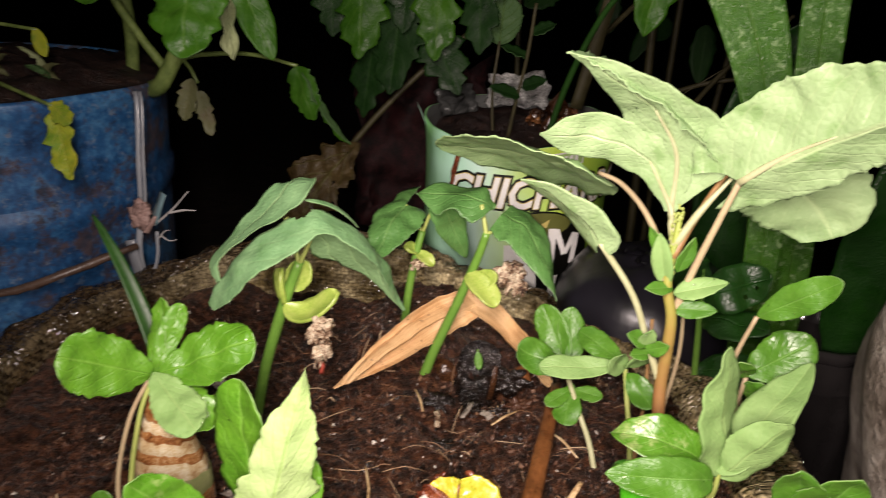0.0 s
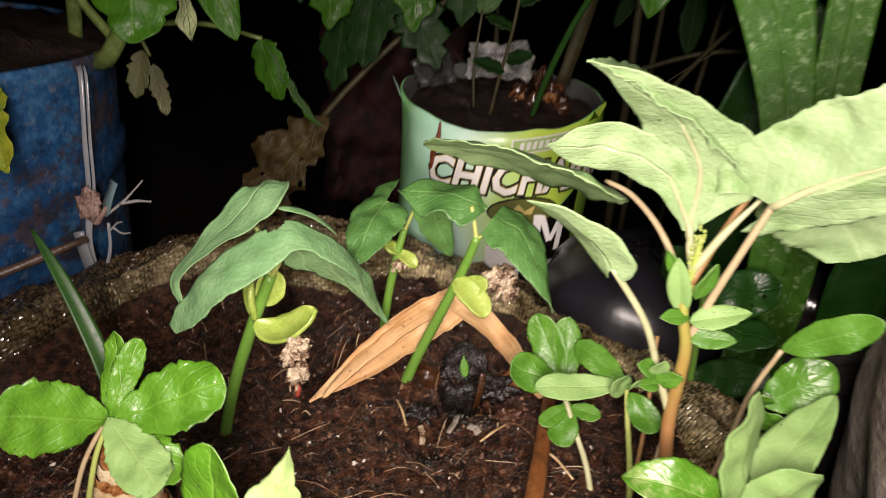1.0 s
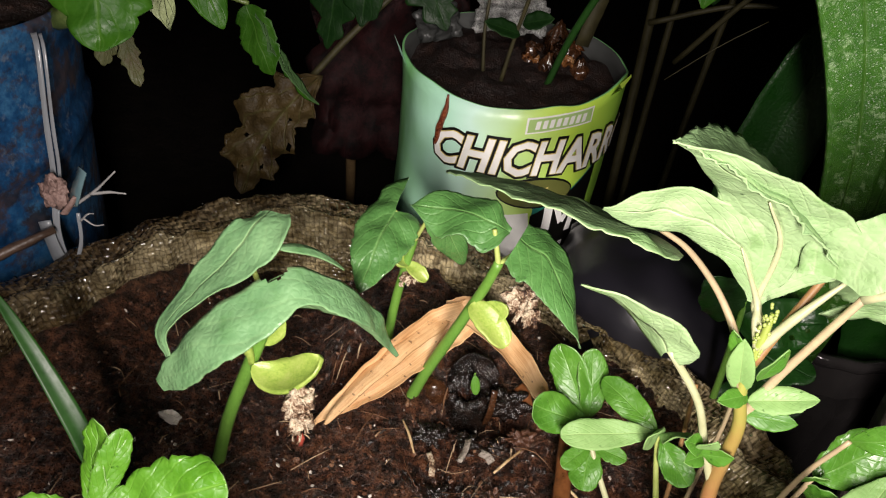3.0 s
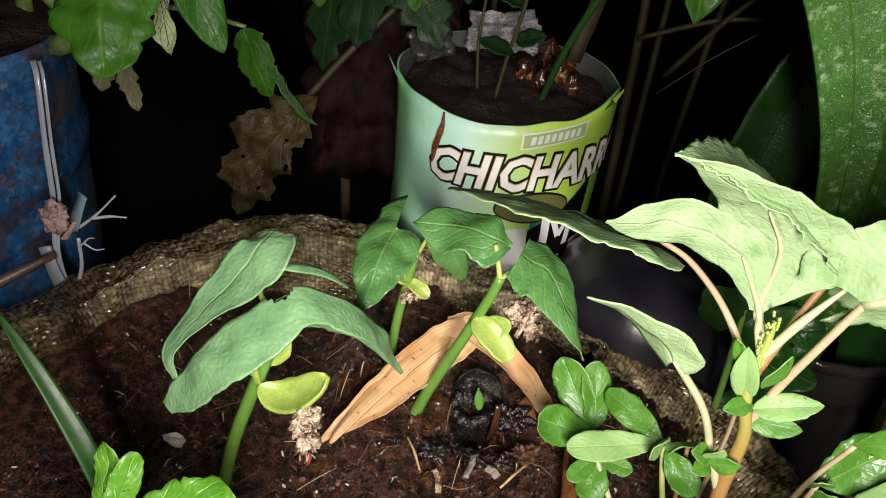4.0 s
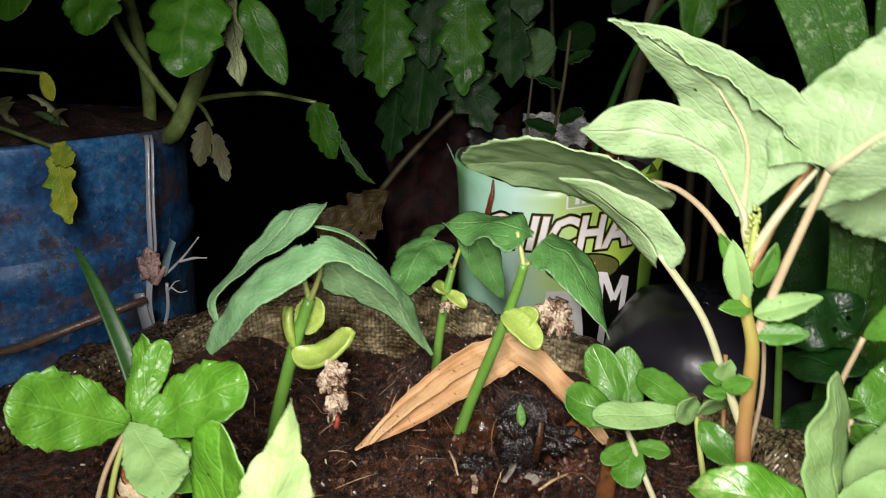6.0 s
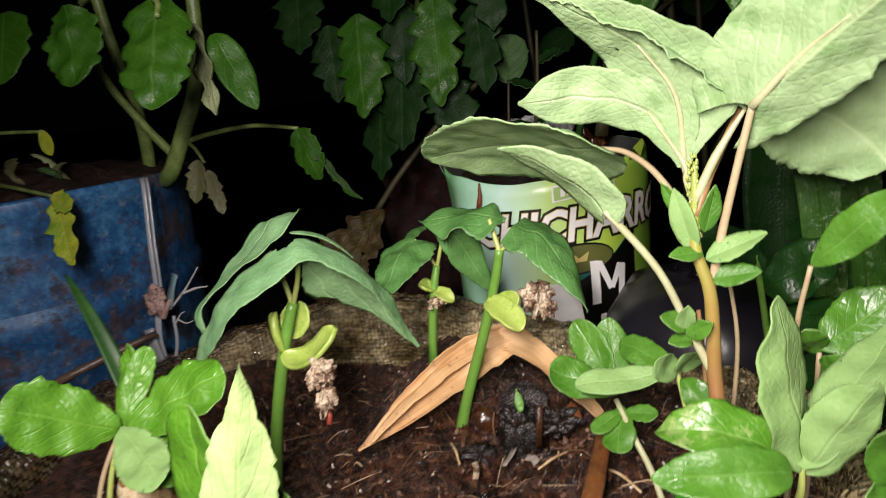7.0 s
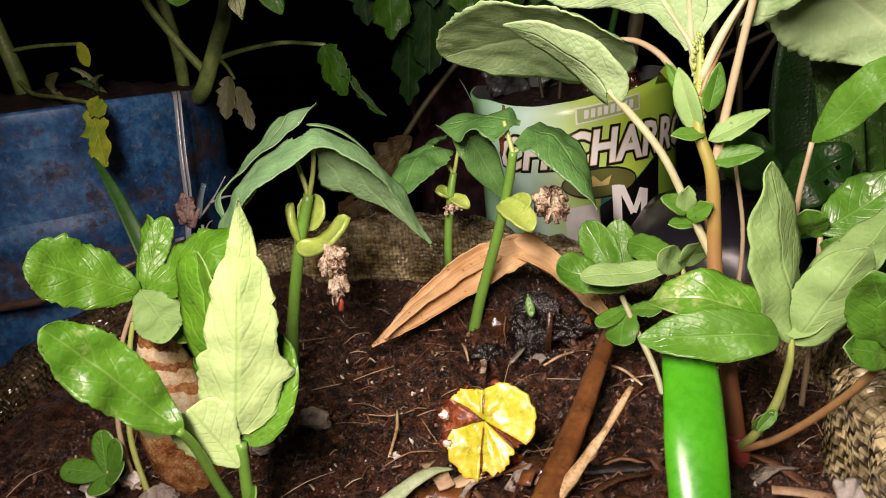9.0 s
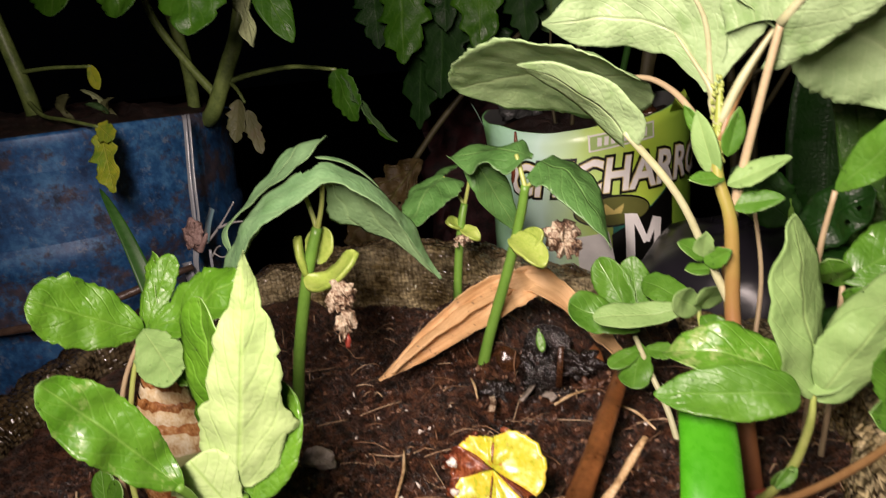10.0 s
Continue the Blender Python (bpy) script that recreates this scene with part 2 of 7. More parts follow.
M_YFRUIT = speckled("rotting yellow fruit peel", ((0.33, (0.16, 0.045, 0.010)), (0.38, (0.36, 0.20, 0.015)), (0.44, (0.36, 0.42, 0.03)), (0.50, (0.60, 0.44, 0.03)), (0.57, (0.70, 0.55, 0.10)), (0.66, (0.78, 0.72, 0.42))), 85, 0.28, 0.6, 0.4, 0.0006)
M_SHELL = speckled("wet brown shell of rotten stem", ((0.35, (0.0110, 0.0050, 0.0028)), (0.55, (0.0495, 0.0198, 0.0077)), (0.72, (0.1155, 0.0550, 0.0248))), 130, 0.24, 0.7, 0.5, 0.0006)
M_CORD = speckled("dark brown cord", ((0.3, (0.035, 0.020, 0.014)), (0.7, (0.11, 0.070, 0.050))), 160, 0.35, 0.5, 0.7, 0.0006)
M_BROWNROT = speckled("rotten brown flesh", ((0.36, (0.025, 0.008, 0.005)), (0.5, (0.13, 0.030, 0.012)), (0.64, (0.30, 0.09, 0.03))), 170, 0.28, 0.6, 0.8, 0.0006)
M_CHAR = speckled("rotten black wood", ((0.4, (0.002, 0.0015, 0.001)), (0.7, (0.018, 0.010, 0.007))), 160, 0.26, 0.7, 1.0, 0.0015)
M_ROCK = speckled("grey river rock", ((0.36, (0.10, 0.08, 0.06)), (0.46, (0.22, 0.185, 0.15)), (0.54, (0.33, 0.29, 0.245)), (0.66, (0.46, 0.42, 0.37))), 34, 0.5, 0.5, 1.0, 0.007)
M_MAROON = speckled("maroon plastic sheet", ((0.40, (0.004, 0.0015, 0.0015)), (0.62, (0.045, 0.012, 0.013))), 90, 0.7, 0.25, 0.6, 0.0015)
M_DRYVINE = leaf_material("dead spotted leaf", (0.022, 0.014, 0.004), (0.075, 0.050, 0.014), (0.070, 0.066, 0.018), 5, 0.6, 0.3, blotch=(0.018, 0.009, 0.005), relief=0.9)
M_FOIL = speckled("crumpled silver foil", ((0.38, (0.22, 0.22, 0.21)), (0.62, (0.85, 0.85, 0.83))), 120, 0.28, 0.8, 1.0, 0.002, metal=0.15)


def plastic(name, colour, rough, alpha=0.0, bump=0.3, scale=60, depth=0.0015):
    m, nt, b = material(name, rough, 0.5)
    n = noisy(nt, scale, 3.0)
    nt.links.new(mixed(nt, n, tuple(c * 0.6 for c in colour), colour), b.inputs["Base Color"])
    b.inputs["Transmission Weight"].default_value = alpha
    bumped(nt, b, n, bump, depth)
    return m


M_BLACKBAG = plastic("black polythene", (0.015, 0.014, 0.019), 0.30, bump=0.4, scale=40)
M_TUB = plastic("dark grey plastic", (0.030, 0.027, 0.027), 0.12, bump=0.1)
M_TWINE = plastic("clear plastic strap", (0.34, 0.36, 0.39), 0.22, 0.25)
M_KNOT = speckled("pinkish crumpled tape", ((0.36, (0.03, 0.018, 0.014)), (0.5, (0.22, 0.14, 0.12)), (0.66, (0.40, 0.28, 0.25))), 170, 0.5, 0.4, 1.0, 0.001)
M_SHARD = plastic("bluish plastic tape", (0.20, 0.32, 0.35), 0.2, 0.2, bump=0.8)
M_RAFFIA = plastic("white raffia shreds", (0.42, 0.41, 0.40), 0.35)


def make_drop():
    m = bpy.data.materials.new("water")
    m.use_nodes = True
    nt = m.node_tree
    nt.nodes.clear()
    clear = node(nt, "ShaderNodeBsdfTransparent", Color=(0.93, 0.97, 0.93, 1))
    shine = node(nt, "ShaderNodeBsdfGlossy", Color=(1, 1, 1, 1), Roughness=0.08)
    rim = node(nt, "ShaderNodeFresnel", IOR=1.45)
    both = node(nt, "ShaderNodeMixShader", {0: rim.outputs[0], 1: clear.outputs[0], 2: shine.outputs[0]})
    out = node(nt, "ShaderNodeOutputMaterial", {0: both.outputs[0]})
    return m


M_DROP = make_drop()


def make_dry_leaf():
    """Dried palm-like leaf: tan, with long fibres, brown stains and black specks."""
    m, nt, b = material("dried tan leaf", 0.5, 0.4)
    uv = node(nt, "ShaderNodeUVMap")
    uv.uv_map = "blade"
    mp = node(nt, "ShaderNodeMapping", {0: uv.outputs[0]})
    mp.inputs["Scale"].default_value = (2.0, 46.0, 1.0)
    fib = node(nt, "ShaderNodeTexNoise", {"Vector": mp.outputs[0]}, Scale=1.0, Detail=4.0).outputs["Fac"]
    stain = noisy(nt, 45, 5.0)
    fac = maths(nt, "ADD", maths(nt, "MULTIPLY", fib, 0.5), maths(nt, "MULTIPLY", stain, 0.5))
    col = ramp(nt, fac, ((0.28, (0.18, 0.07, 0.020)), (0.38, (0.46, 0.25, 0.10)), (0.56, (0.70, 0.47, 0.24))))
    speck = ramp(nt, noisy(nt, 420, 2.0), ((0.66, (0, 0, 0)), (0.70, (1, 1, 1))))
    nt.links.new(mixed(nt, maths(nt, "MULTIPLY", speck, 0.7), col, (0.05, 0.02, 0.01)), b.inputs["Base Color"])
    bumped(nt, b, fib, 0.5, 0.0008)
    return m


M_DRY = make_dry_leaf()


def make_sack(name, rough, stops):
    """Woven tape sack: flat strips crossing over and under, with dirt between the colour stops."""
    m, nt, b = material(name, rough, 0.6)
    uv = node(nt, "ShaderNodeUVMap")
    uv.uv_map = "weave"
    sep = node(nt, "ShaderNodeSeparateXYZ", {0: uv.outputs[0]})
    warp = maths(nt, "MULTIPLY", noisy(nt, 90, 3.0), 1.5)
    a = maths(nt, "ADD", sep.outputs[0], warp)
    c = maths(nt, "ADD", sep.outputs[1], maths(nt, "MULTIPLY", noisy(nt, 70, 3.0), 1.8))
    pa = maths(nt, "ABSOLUTE", maths(nt, "SUBTRACT", maths(nt, "FRACT", a), 0.5))
    pc = maths(nt, "ABSOLUTE", maths(nt, "SUBTRACT", maths(nt, "FRACT", c), 0.5))
    over = maths(nt, "MODULO", maths(nt, "ADD", maths(nt, "FLOOR", a), maths(nt, "FLOOR", c)), 2.0)
    ha = maths(nt, "SUBTRACT", 1.0, maths(nt, "MULTIPLY", pa, 2.0))
    hc = maths(nt, "SUBTRACT", 1.0, maths(nt, "MULTIPLY", pc, 2.0))
    h = maths(nt, "ADD", maths(nt, "MULTIPLY", over, hc), maths(nt, "MULTIPLY", maths(nt, "SUBTRACT", 1.0, over), ha))
    dirt = noisy(nt, 40, 5.0)
    mp = node(nt, "ShaderNodeMapping", {0: uv.outputs[0]})
    mp.inputs["Scale"].default_value = (0.05, 0.25, 1.0)
    dirt2 = node(nt, "ShaderNodeTexNoise", {"Vector": mp.outputs[0]}, Scale=1.0, Detail=6.0, Roughness=0.7).outputs["Fac"]
    fac = maths(nt, "ADD", maths(nt, "MULTIPLY", dirt, 0.5), maths(nt, "MULTIPLY", dirt2, 0.5))
    col = ramp(nt, fac, stops)
    moss = ramp(nt, noisy(nt, 22, 6.0, rough=0.7), ((0.52, (0, 0, 0)), (0.62, (1, 1, 1))))
    col = mixed(nt, maths(nt, "MULTIPLY", moss, 0.4), col, (0.21, 0.18, 0.070))
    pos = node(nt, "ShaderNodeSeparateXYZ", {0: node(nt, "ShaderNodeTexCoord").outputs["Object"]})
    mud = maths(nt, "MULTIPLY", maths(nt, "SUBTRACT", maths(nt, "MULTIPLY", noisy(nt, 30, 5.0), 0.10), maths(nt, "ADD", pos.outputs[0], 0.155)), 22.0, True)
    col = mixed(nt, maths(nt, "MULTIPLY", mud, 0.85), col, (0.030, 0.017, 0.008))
    edge = maths(nt, "MULTIPLY", h, 2.5, True)
    fleck = ramp(nt, noisy(nt, 170, 5.0, rough=0.6), ((0.40, (0.45, 0.42, 0.38)), (0.50, (0.78, 0.77, 0.75)), (0.60, (1.25, 1.22, 1.15))))
    times = node(nt, "ShaderNodeVectorMath", {0: col, 1: fleck})
    times.operation = "MULTIPLY"
    col = times.outputs[0]
    nt.links.new(mixed(nt, maths(nt, "ADD", 0.55, maths(nt, "MULTIPLY", edge, 0.45)), (0.025, 0.016, 0.010), col), b.inputs["Base Color"])
    sheen = ramp(nt, noisy(nt, 260, 4.0, rough=0.7), ((0.40, (0.34, 0.34, 0.34)), (0.50, (0.10, 0.10, 0.10))))
    nt.links.new(sheen, b.inputs["Roughness"])
    bumped(nt, b, maths(nt, "ADD", maths(nt, "POWER", h, 0.5), maths(nt, "MULTIPLY", noisy(nt, 110, 3.0), 2.0)), 0.9, 0.0011)
    return m


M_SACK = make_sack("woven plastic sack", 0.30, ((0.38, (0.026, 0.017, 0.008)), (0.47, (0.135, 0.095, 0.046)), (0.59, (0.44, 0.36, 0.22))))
# same weave for the inner wall, in somewhat paler colours
M_SACK_IN = make_sack("paler inside of the sack", 0.22, ((0.36, (0.045, 0.032, 0.013)), (0.44, (0.190, 0.145, 0.065)), (0.56, (0.50, 0.43, 0.26))))


def make_pail():
    m, nt, b = material("scratched blue paint", 0.4, 0.5)
    worn = noisy(nt, 26, 10.0, rough=0.75)
    tone = noisy(nt, 18, 4.0)
    fleck = noisy(nt, 240, 8.0, rough=0.7)
    base = ramp(nt, maths(nt, "ADD", maths(nt, "MULTIPLY", tone, 0.6), maths(nt, "MULTIPLY", fleck, 0.4)), ((0.38, (0.004, 0.022, 0.068)), (0.48, (0.011, 0.066, 0.180)), (0.58, (0.045, 0.150, 0.300))))
    scuff = ramp(nt, noisy(nt, 150, 6.0, rough=0.75), ((0.56, (0, 0, 0)), (0.66, (1, 1, 1))))
    base = mixed(nt, maths(nt, "MULTIPLY", scuff, 0.55), base, (0.17, 0.20, 0.24))
    mask = ramp(nt, worn, ((0.49, (0, 0, 0)), (0.56, (1, 1, 1))))
    rust = ramp(nt, noisy(nt, 160, 4.0), ((0.35, (0.008, 0.007, 0.010)), (0.7, (0.065, 0.034, 0.026))))
    nt.links.new(mixed(nt, maths(nt, "MULTIPLY", mask, 0.85), base, rust), b.inputs["Base Color"])
    nt.links.new(maths(nt, "ADD", 0.5, maths(nt, "MULTIPLY", mask, 0.3)), b.inputs["Roughness"])
    bumped(nt, b, worn, 0.35, 0.0012)
    return m


M_PAIL = make_pail()


def make_print():
    """Printed snack bag film: sky blue on one side running to grass green and yellow green."""
    m, nt, b = material("printed bag film", 0.32, 0.5)
    uv = node(nt, "ShaderNodeUVMap")
    uv.uv_map = "bag"
    sep = node(nt, "ShaderNodeSeparateXYZ", {0: uv.outputs[0]})
    n = noisy(nt, 22, 2.0)
    x = maths(nt, "ADD", sep.outputs[0], maths(nt, "MULTIPLY", maths(nt, "SUBTRACT", n, 0.5), 0.16))
    col = ramp(nt, x, ((0.32, (0.20, 0.47, 0.18)), (0.40, (0.42, 0.72, 0.54)), (0.46, (0.60, 0.85, 0.72)),
                       (0.53, (0.48, 0.68, 0.22)), (0.60, (0.50, 0.70, 0.08)), (0.70, (0.24, 0.48, 0.05))))
    nt.links.new(col, b.inputs["Base Color"])
    bumped(nt, b, noisy(nt, 70, 3.0), 0.35, 0.0012)
    return m


M_PRINT = make_print()


def flat_print(name, colour):
    m, nt, b = material(name, 0.35, 0.5)
    nt.links.new(mixed(nt, noisy(nt, 200, 4.0), tuple(c * 0.8 for c in colour), colour), b.inputs["Base Color"])
    return m


M_INK_W = flat_print("white ink", (0.90, 0.89, 0.86))
M_INK_K = flat_print("black ink", (0.004, 0.004, 0.003))
M_INK_Y = flat_print("gold ink", (0.60, 0.50, 0.16))
M_INK_G = flat_print("olive ink", (0.13, 0.14, 0.035))
M_INK_L = flat_print("light green ink", (0.40, 0.58, 0.20))
M_INK_T = flat_print("teal ink", (0.03, 0.22, 0.17))
M_LINER = flat_print("dark grey bag lining", (0.075, 0.078, 0.075))


# ---- geometry helpers ----
def V(*a):
    return Vector(a[0] if len(a) == 1 else a)


def root_of(ob):
    while ob.parent:
        ob = ob.parent
    return ob


def thing(name, at, label, category, group="", kind=""):
    ob = new(name)
    ob.empty_display_size = 0.01
    ob.location = at
    return tagged(ob, label, category, group, kind)


def part(name, bm, mats, parent, label="", kind="", smooth=True):
    """Links a bmesh, given in world places, as one mesh under a thing or a part."""
    me = bpy.data.meshes.new(name)
    if parent:
        bmesh.ops.translate(bm, verts=bm.verts, vec=-root_of(parent).location)
    for f in bm.faces:
        f.smooth = smooth
    bm.to_mesh(me)
    bm.free()
    for m in mats if isinstance(mats, (list, tuple)) else (mats,):
        me.materials.append(m)
    ob = new(name, me)
    if parent:
        ob.parent = parent
    return tagged(ob, label, kind=kind)


def spline(pts, per=6):
    """Points on a smooth curve through pts."""
    p = [V(q) for q in pts]
    p = [p[0] * 2 - p[1], *p, p[-1] * 2 - p[-2]]
    out = []
    for i in range(1, len(p) - 2):
        for k in range(per):
            t = k / per
            a, b, c, d = p[i - 1:i + 3]
            out.append(0.5 * (2 * b + (c - a) * t + (2 * a - 5 * b + 4 * c - d) * t * t + (3 * b - a - 3 * c + d) * t ** 3))
    return out + [p[-2]]


def tube(bm, pts, radii, ring=8, per=6, flat=1.0, rough=0.0, up=(0, 0, 1)):
    """A tapered, closed tube through pts."""
    path = spline(pts, per)
    n = len(path)
    rows = []
    side = None
    for i, p in enumerate(path):
        t = (path[min(i + 1, n - 1)] - path[max(i - 1, 0)]).normalized()
        side = t.cross(V(up)) if side is None else side - t * side.dot(t)
        if side.length < 1e-6:
            side = t.cross(V(1, 0.3, 0))
        side.normalize()
        b = t.cross(side)
        k = i / (n - 1) * (len(radii) - 1)
        j = min(int(k), len(radii) - 2)
        r = radii[j] + (radii[j + 1] - radii[j]) * (k - j)
        row = []
        for s in range(ring):
            a = 2 * math.pi * s / ring
            w = 1 + rough * noise.noise(V(p.x * 160 + 9 * math.cos(a), p.y * 160 + 9 * math.sin(a), p.z * 160))
            row.append(bm.verts.new(p + (side * math.cos(a) + b * math.sin(a) * flat) * r * w))
        rows.append(row)
    for r0, r1 in zip(rows, rows[1:]):
        for s in range(ring):
            bm.faces.new((r0[s], r0[(s + 1) % ring], r1[(s + 1) % ring], r1[s]))
    bm.faces.new(rows[0][::-1])
    bm.faces.new(rows[-1])
    return bm


def stem(parent, pts, radii, mat, name="stem", ring=8, rough=0.06, label=""):
    k = 0.62 if mat is M_STEM_P else 0.74 if mat in (M_STEM_R, M_STEM_P, M_STEM_Y) else 0.88
    return part(name, tube(bmesh.new(), pts, [r * k for r in radii], ring, rough=rough), mat, parent, label)


def drop_mesh(bm, p, n, r):
    """A flattened bead of water on a surface with normal n."""
    q = n.to_track_quat("Z", "Y")
    rows = []
    for k, (rad, h) in enumerate(((1.0, 0.0), (0.85, 0.45), (0.45, 0.75))):
        rows.append([bm.verts.new(p + q @ V(math.cos(a) * r * rad, math.sin(a) * r * rad, h * r)) for a in (i * math.pi / 3 for i in range(6))])
    top = bm.verts.new(p + q @ V(0, 0, 0.85 * r))
    for r0, r1 in zip(rows, rows[1:]):
        for i in range(6):
            bm.faces.new((r0[i], r0[(i + 1) % 6], r1[(i + 1) % 6], r1[i]))
    for i in range(6):
        bm.faces.new((rows[2][i], rows[2][(i + 1) % 6], top))
    bm.faces.new(rows[0][::-1])


def along_list(items, u):
    """The value at u, from 0 to 1, on a smooth run through evenly spaced items."""
    n = len(items) - 1
    if n == 0:
        return items[0]
    k = min(int(u * n), n - 1)
    t = u * n - k
    a, b, c, d = items[max(k - 1, 0)], items[k], items[k + 1], items[min(k + 2, n)]
    return 0.5 * (2 * b + (c - a) * t + (2 * a - 5 * b + 4 * c - d) * t * t + (3 * b - a - 3 * c + d) * t ** 3)


def leaf(parent, base, tip, up, width, mats, mid=None, a=0.75, b=0.75, lobe=0.0, fold=0.0, cup=0.0, wave=0.0, waves=3.0,
         teeth=0.0, count=5, roll=0.0, name="leaf", nu=20, nv=10, thick=0.0004, wet=0, seed=0, holes=(), label="", rumple=0.0, half=(1.0, 1.0), rag=0.05, crimp=0.0, spine=None, ups=None, widths=None):
    """A leaf blade from base to tip over an optional middle point of the midrib; up: the way its upper face looks.
    a, b: fullness towards base and tip (small is fuller); lobe: ears behind the base; fold: degrees by which the halves rise, together or each;
    teeth: depth of lobes on the margin; half: width of either half; rag: raggedness of the margin; crimp: its fine crinkle; roll: inward curl of the margins; holes: (u, v, ru, rv) bites.
    A blade that twists takes the points of its midrib as spine, the way up at even steps as ups and its two half widths at even steps as widths."""
    rnd = random.Random(seed * 977 + 13)
    rail = spline(spine, 12) if spine else None
    if rail:
        base, tip, up = rail[0], rail[-1], (ups or (up,))[0]
    base, tip, up = V(base), V(tip), V(up).normalized()
    mid = V(mid) if mid else (base + tip) / 2
    c = mid * 2 - (base + tip) / 2
    length = (mid - base).length + (tip - mid).length if not rail else sum((q - p).length for p, q in zip(rail, rail[1:]))
    peak = (a / (a + b)) ** a * (b / (a + b)) ** b
    ph = rnd.uniform(0, 6)
    bm = bmesh.new()
    uvl = bm.loops.layers.uv.new("blade")
    top, low, where = [], [], {}
    for i in range(nu + 1):
        s = i / nu
        u = 0.5 - 0.5 * math.cos(math.pi * s)
        u = 0.5 * u + 0.5 * s
        p = base * (1 - u) ** 2 + c * 2 * u * (1 - u) + tip * u * u
        t = ((c - base) * (1 - u) + (tip - c) * u).normalized()
        if rail:
            k = u * (len(rail) - 1)
            i0 = min(int(k), len(rail) - 2)
            p = rail[i0].lerp(rail[i0 + 1], k - i0)
            t = (rail[min(i0 + 2, len(rail) - 1)] - rail[max(i0 - 1, 0)]).normalized()
            if ups:
                up = along_list([V(q).normalized() for q in ups], u).normalized()
        lat = t.cross(up).normalized()
        n = lat.cross(t)
        uu = min(max(u, 0.004), 0.996)
        hw = width / 2 * (uu ** a) * ((1 - uu) ** b) / peak
        rt, rl = [], []
        for j in range(nv + 1):
            v = 2 * j / nv - 1
            av = abs(v)
            edge = 1.0
            if teeth:
                saw = (u * count + (0.15 if v > 0 else 0) + 0.55 * noise.noise(V(u * 4, v > 0, seed * 3.1))) % 1.0
                edge = 1 - teeth * (1 - ((saw / 0.72) ** 0.8 if saw < 0.72 else (1 - saw) / 0.28)) * (0.3 + 0.7 * av)
            if widths:
                hw = along_list([w[v > 0] for w in widths], u)
            h = hw * edge * (1 + 0.07 * av * noise.noise(V(u * 5.5, 3.0 if v > 0 else -3.0, seed * 1.7)))
            h *= half[v > 0] * (1 + rag * av * av * (noise.noise(V(u * 17, 9.0 if v > 0 else -9.0, seed * 2.3)) + 0.6 * noise.noise(V(u * 44, 9.0 if v > 0 else -9.0, seed * 1.3))))
            f = radians(fold[v > 0] if isinstance(fold, tuple) else fold)
            q = p + lat * (v * h * math.cos(f)) + n * (av * h * math.sin(f) + cup * v * v * h)
            if lobe:
                q = q - t * ((lobe[v > 0] if isinstance(lobe, tuple) else lobe) * length * av ** 1.4 * max(0.0, 1 - u * 3.2) ** 1.2)
            if roll:
                q = q + n * roll * h * max(0.0, av - 0.6) ** 2 * 6 - lat * (math.copysign(1, v) * roll * h * max(0.0, av - 0.7) ** 2 * 4)
            if wave:
                q = q + n * wave * width * av * math.sin(waves * 6.28 * u + ph + (2.1 if v > 0 else 0))
            if crimp:
                q = q + n * crimp * width * av ** 3 * (noise.noise(V(u * 20, v * 2, seed)) + 0.7 * noise.noise(V(u * 46, v * 2, seed + 5)))
            if rumple:
                q = q + n * rumple * (noise.noise(q * 130 + V(seed, 0, 0)) + 0.10 * noise.noise(q * 420 + V(0, seed, 0)))
            rt.append(bm.verts.new(q + n * thick / 2))
            rl.append(bm.verts.new(q - n * thick / 2))
            where[rt[-1]] = where[rl[-1]] = (u, v / 2 + 0.5)
        top.append(rt)
        low.append(rl)

    def face(vs, slot):
        f = bm.faces.new(vs)
        f.material_index = slot
        for lp in f.loops:
            lp[uvl].uv = where[lp.vert]

    def bitten(i, j):
        u, v = where[top[i][j]]
        return any(((u - hu) / ru) ** 2 + ((v - hv) / rv) ** 2 < 1 for hu, hv, ru, rv in holes)

    for i in range(nu):
        for j in range(nv):
            if bitten(i, j):
                continue
            face((top[i][j], top[i][j + 1], top[i + 1][j + 1], top[i + 1][j]), 0)
            face((low[i][j], low[i + 1][j], low[i + 1][j + 1], low[i][j + 1]), 1)
    for i in range(nu):
        for j, flip in ((0, 0), (nv, 1)):
            q = (top[i][j], top[i + 1][j], low[i + 1][j], low[i][j])
            face(q[::-1] if flip else q, 1)
    face((top[nu][0], *[top[nu][j] for j in range(1, nv + 1)], *[low[nu][j] for j in range(nv, -1, -1)]), 1)
    for vtx in [x for x in bm.verts if not x.link_faces]:
        bm.verts.remove(vtx)
    beads = []
    for _ in range(wet):
        i, j = rnd.randrange(2, nu - 1), rnd.choice((1, nv - 1, rnd.randrange(1, nv), rnd.randrange(1, nv)))
        if bitten(i, j):
            continue
        nn = (top[i][j].co - low[i][j].co).normalized() if top[i][j].is_valid and low[i][j].is_valid else None
        if nn:
            k = rnd.random()
            beads.append((top[i][j].co.lerp(top[i + 1][j].co, k) if top[i + 1][j].is_valid else top[i][j].co.copy(), nn, rnd.choice((0.00018, 0.0002, 0.00025, 0.0003, 0.0003, 0.0004))))
    ob = part(name, bm, mats, parent, label)
    if beads:
        bd = bmesh.new()
        for p, n, r in beads:
            drop_mesh(bd, p, n, r)
        part("water_film", bd, M_DROP, ob, "clear beads of water", "stuff")
    return ob


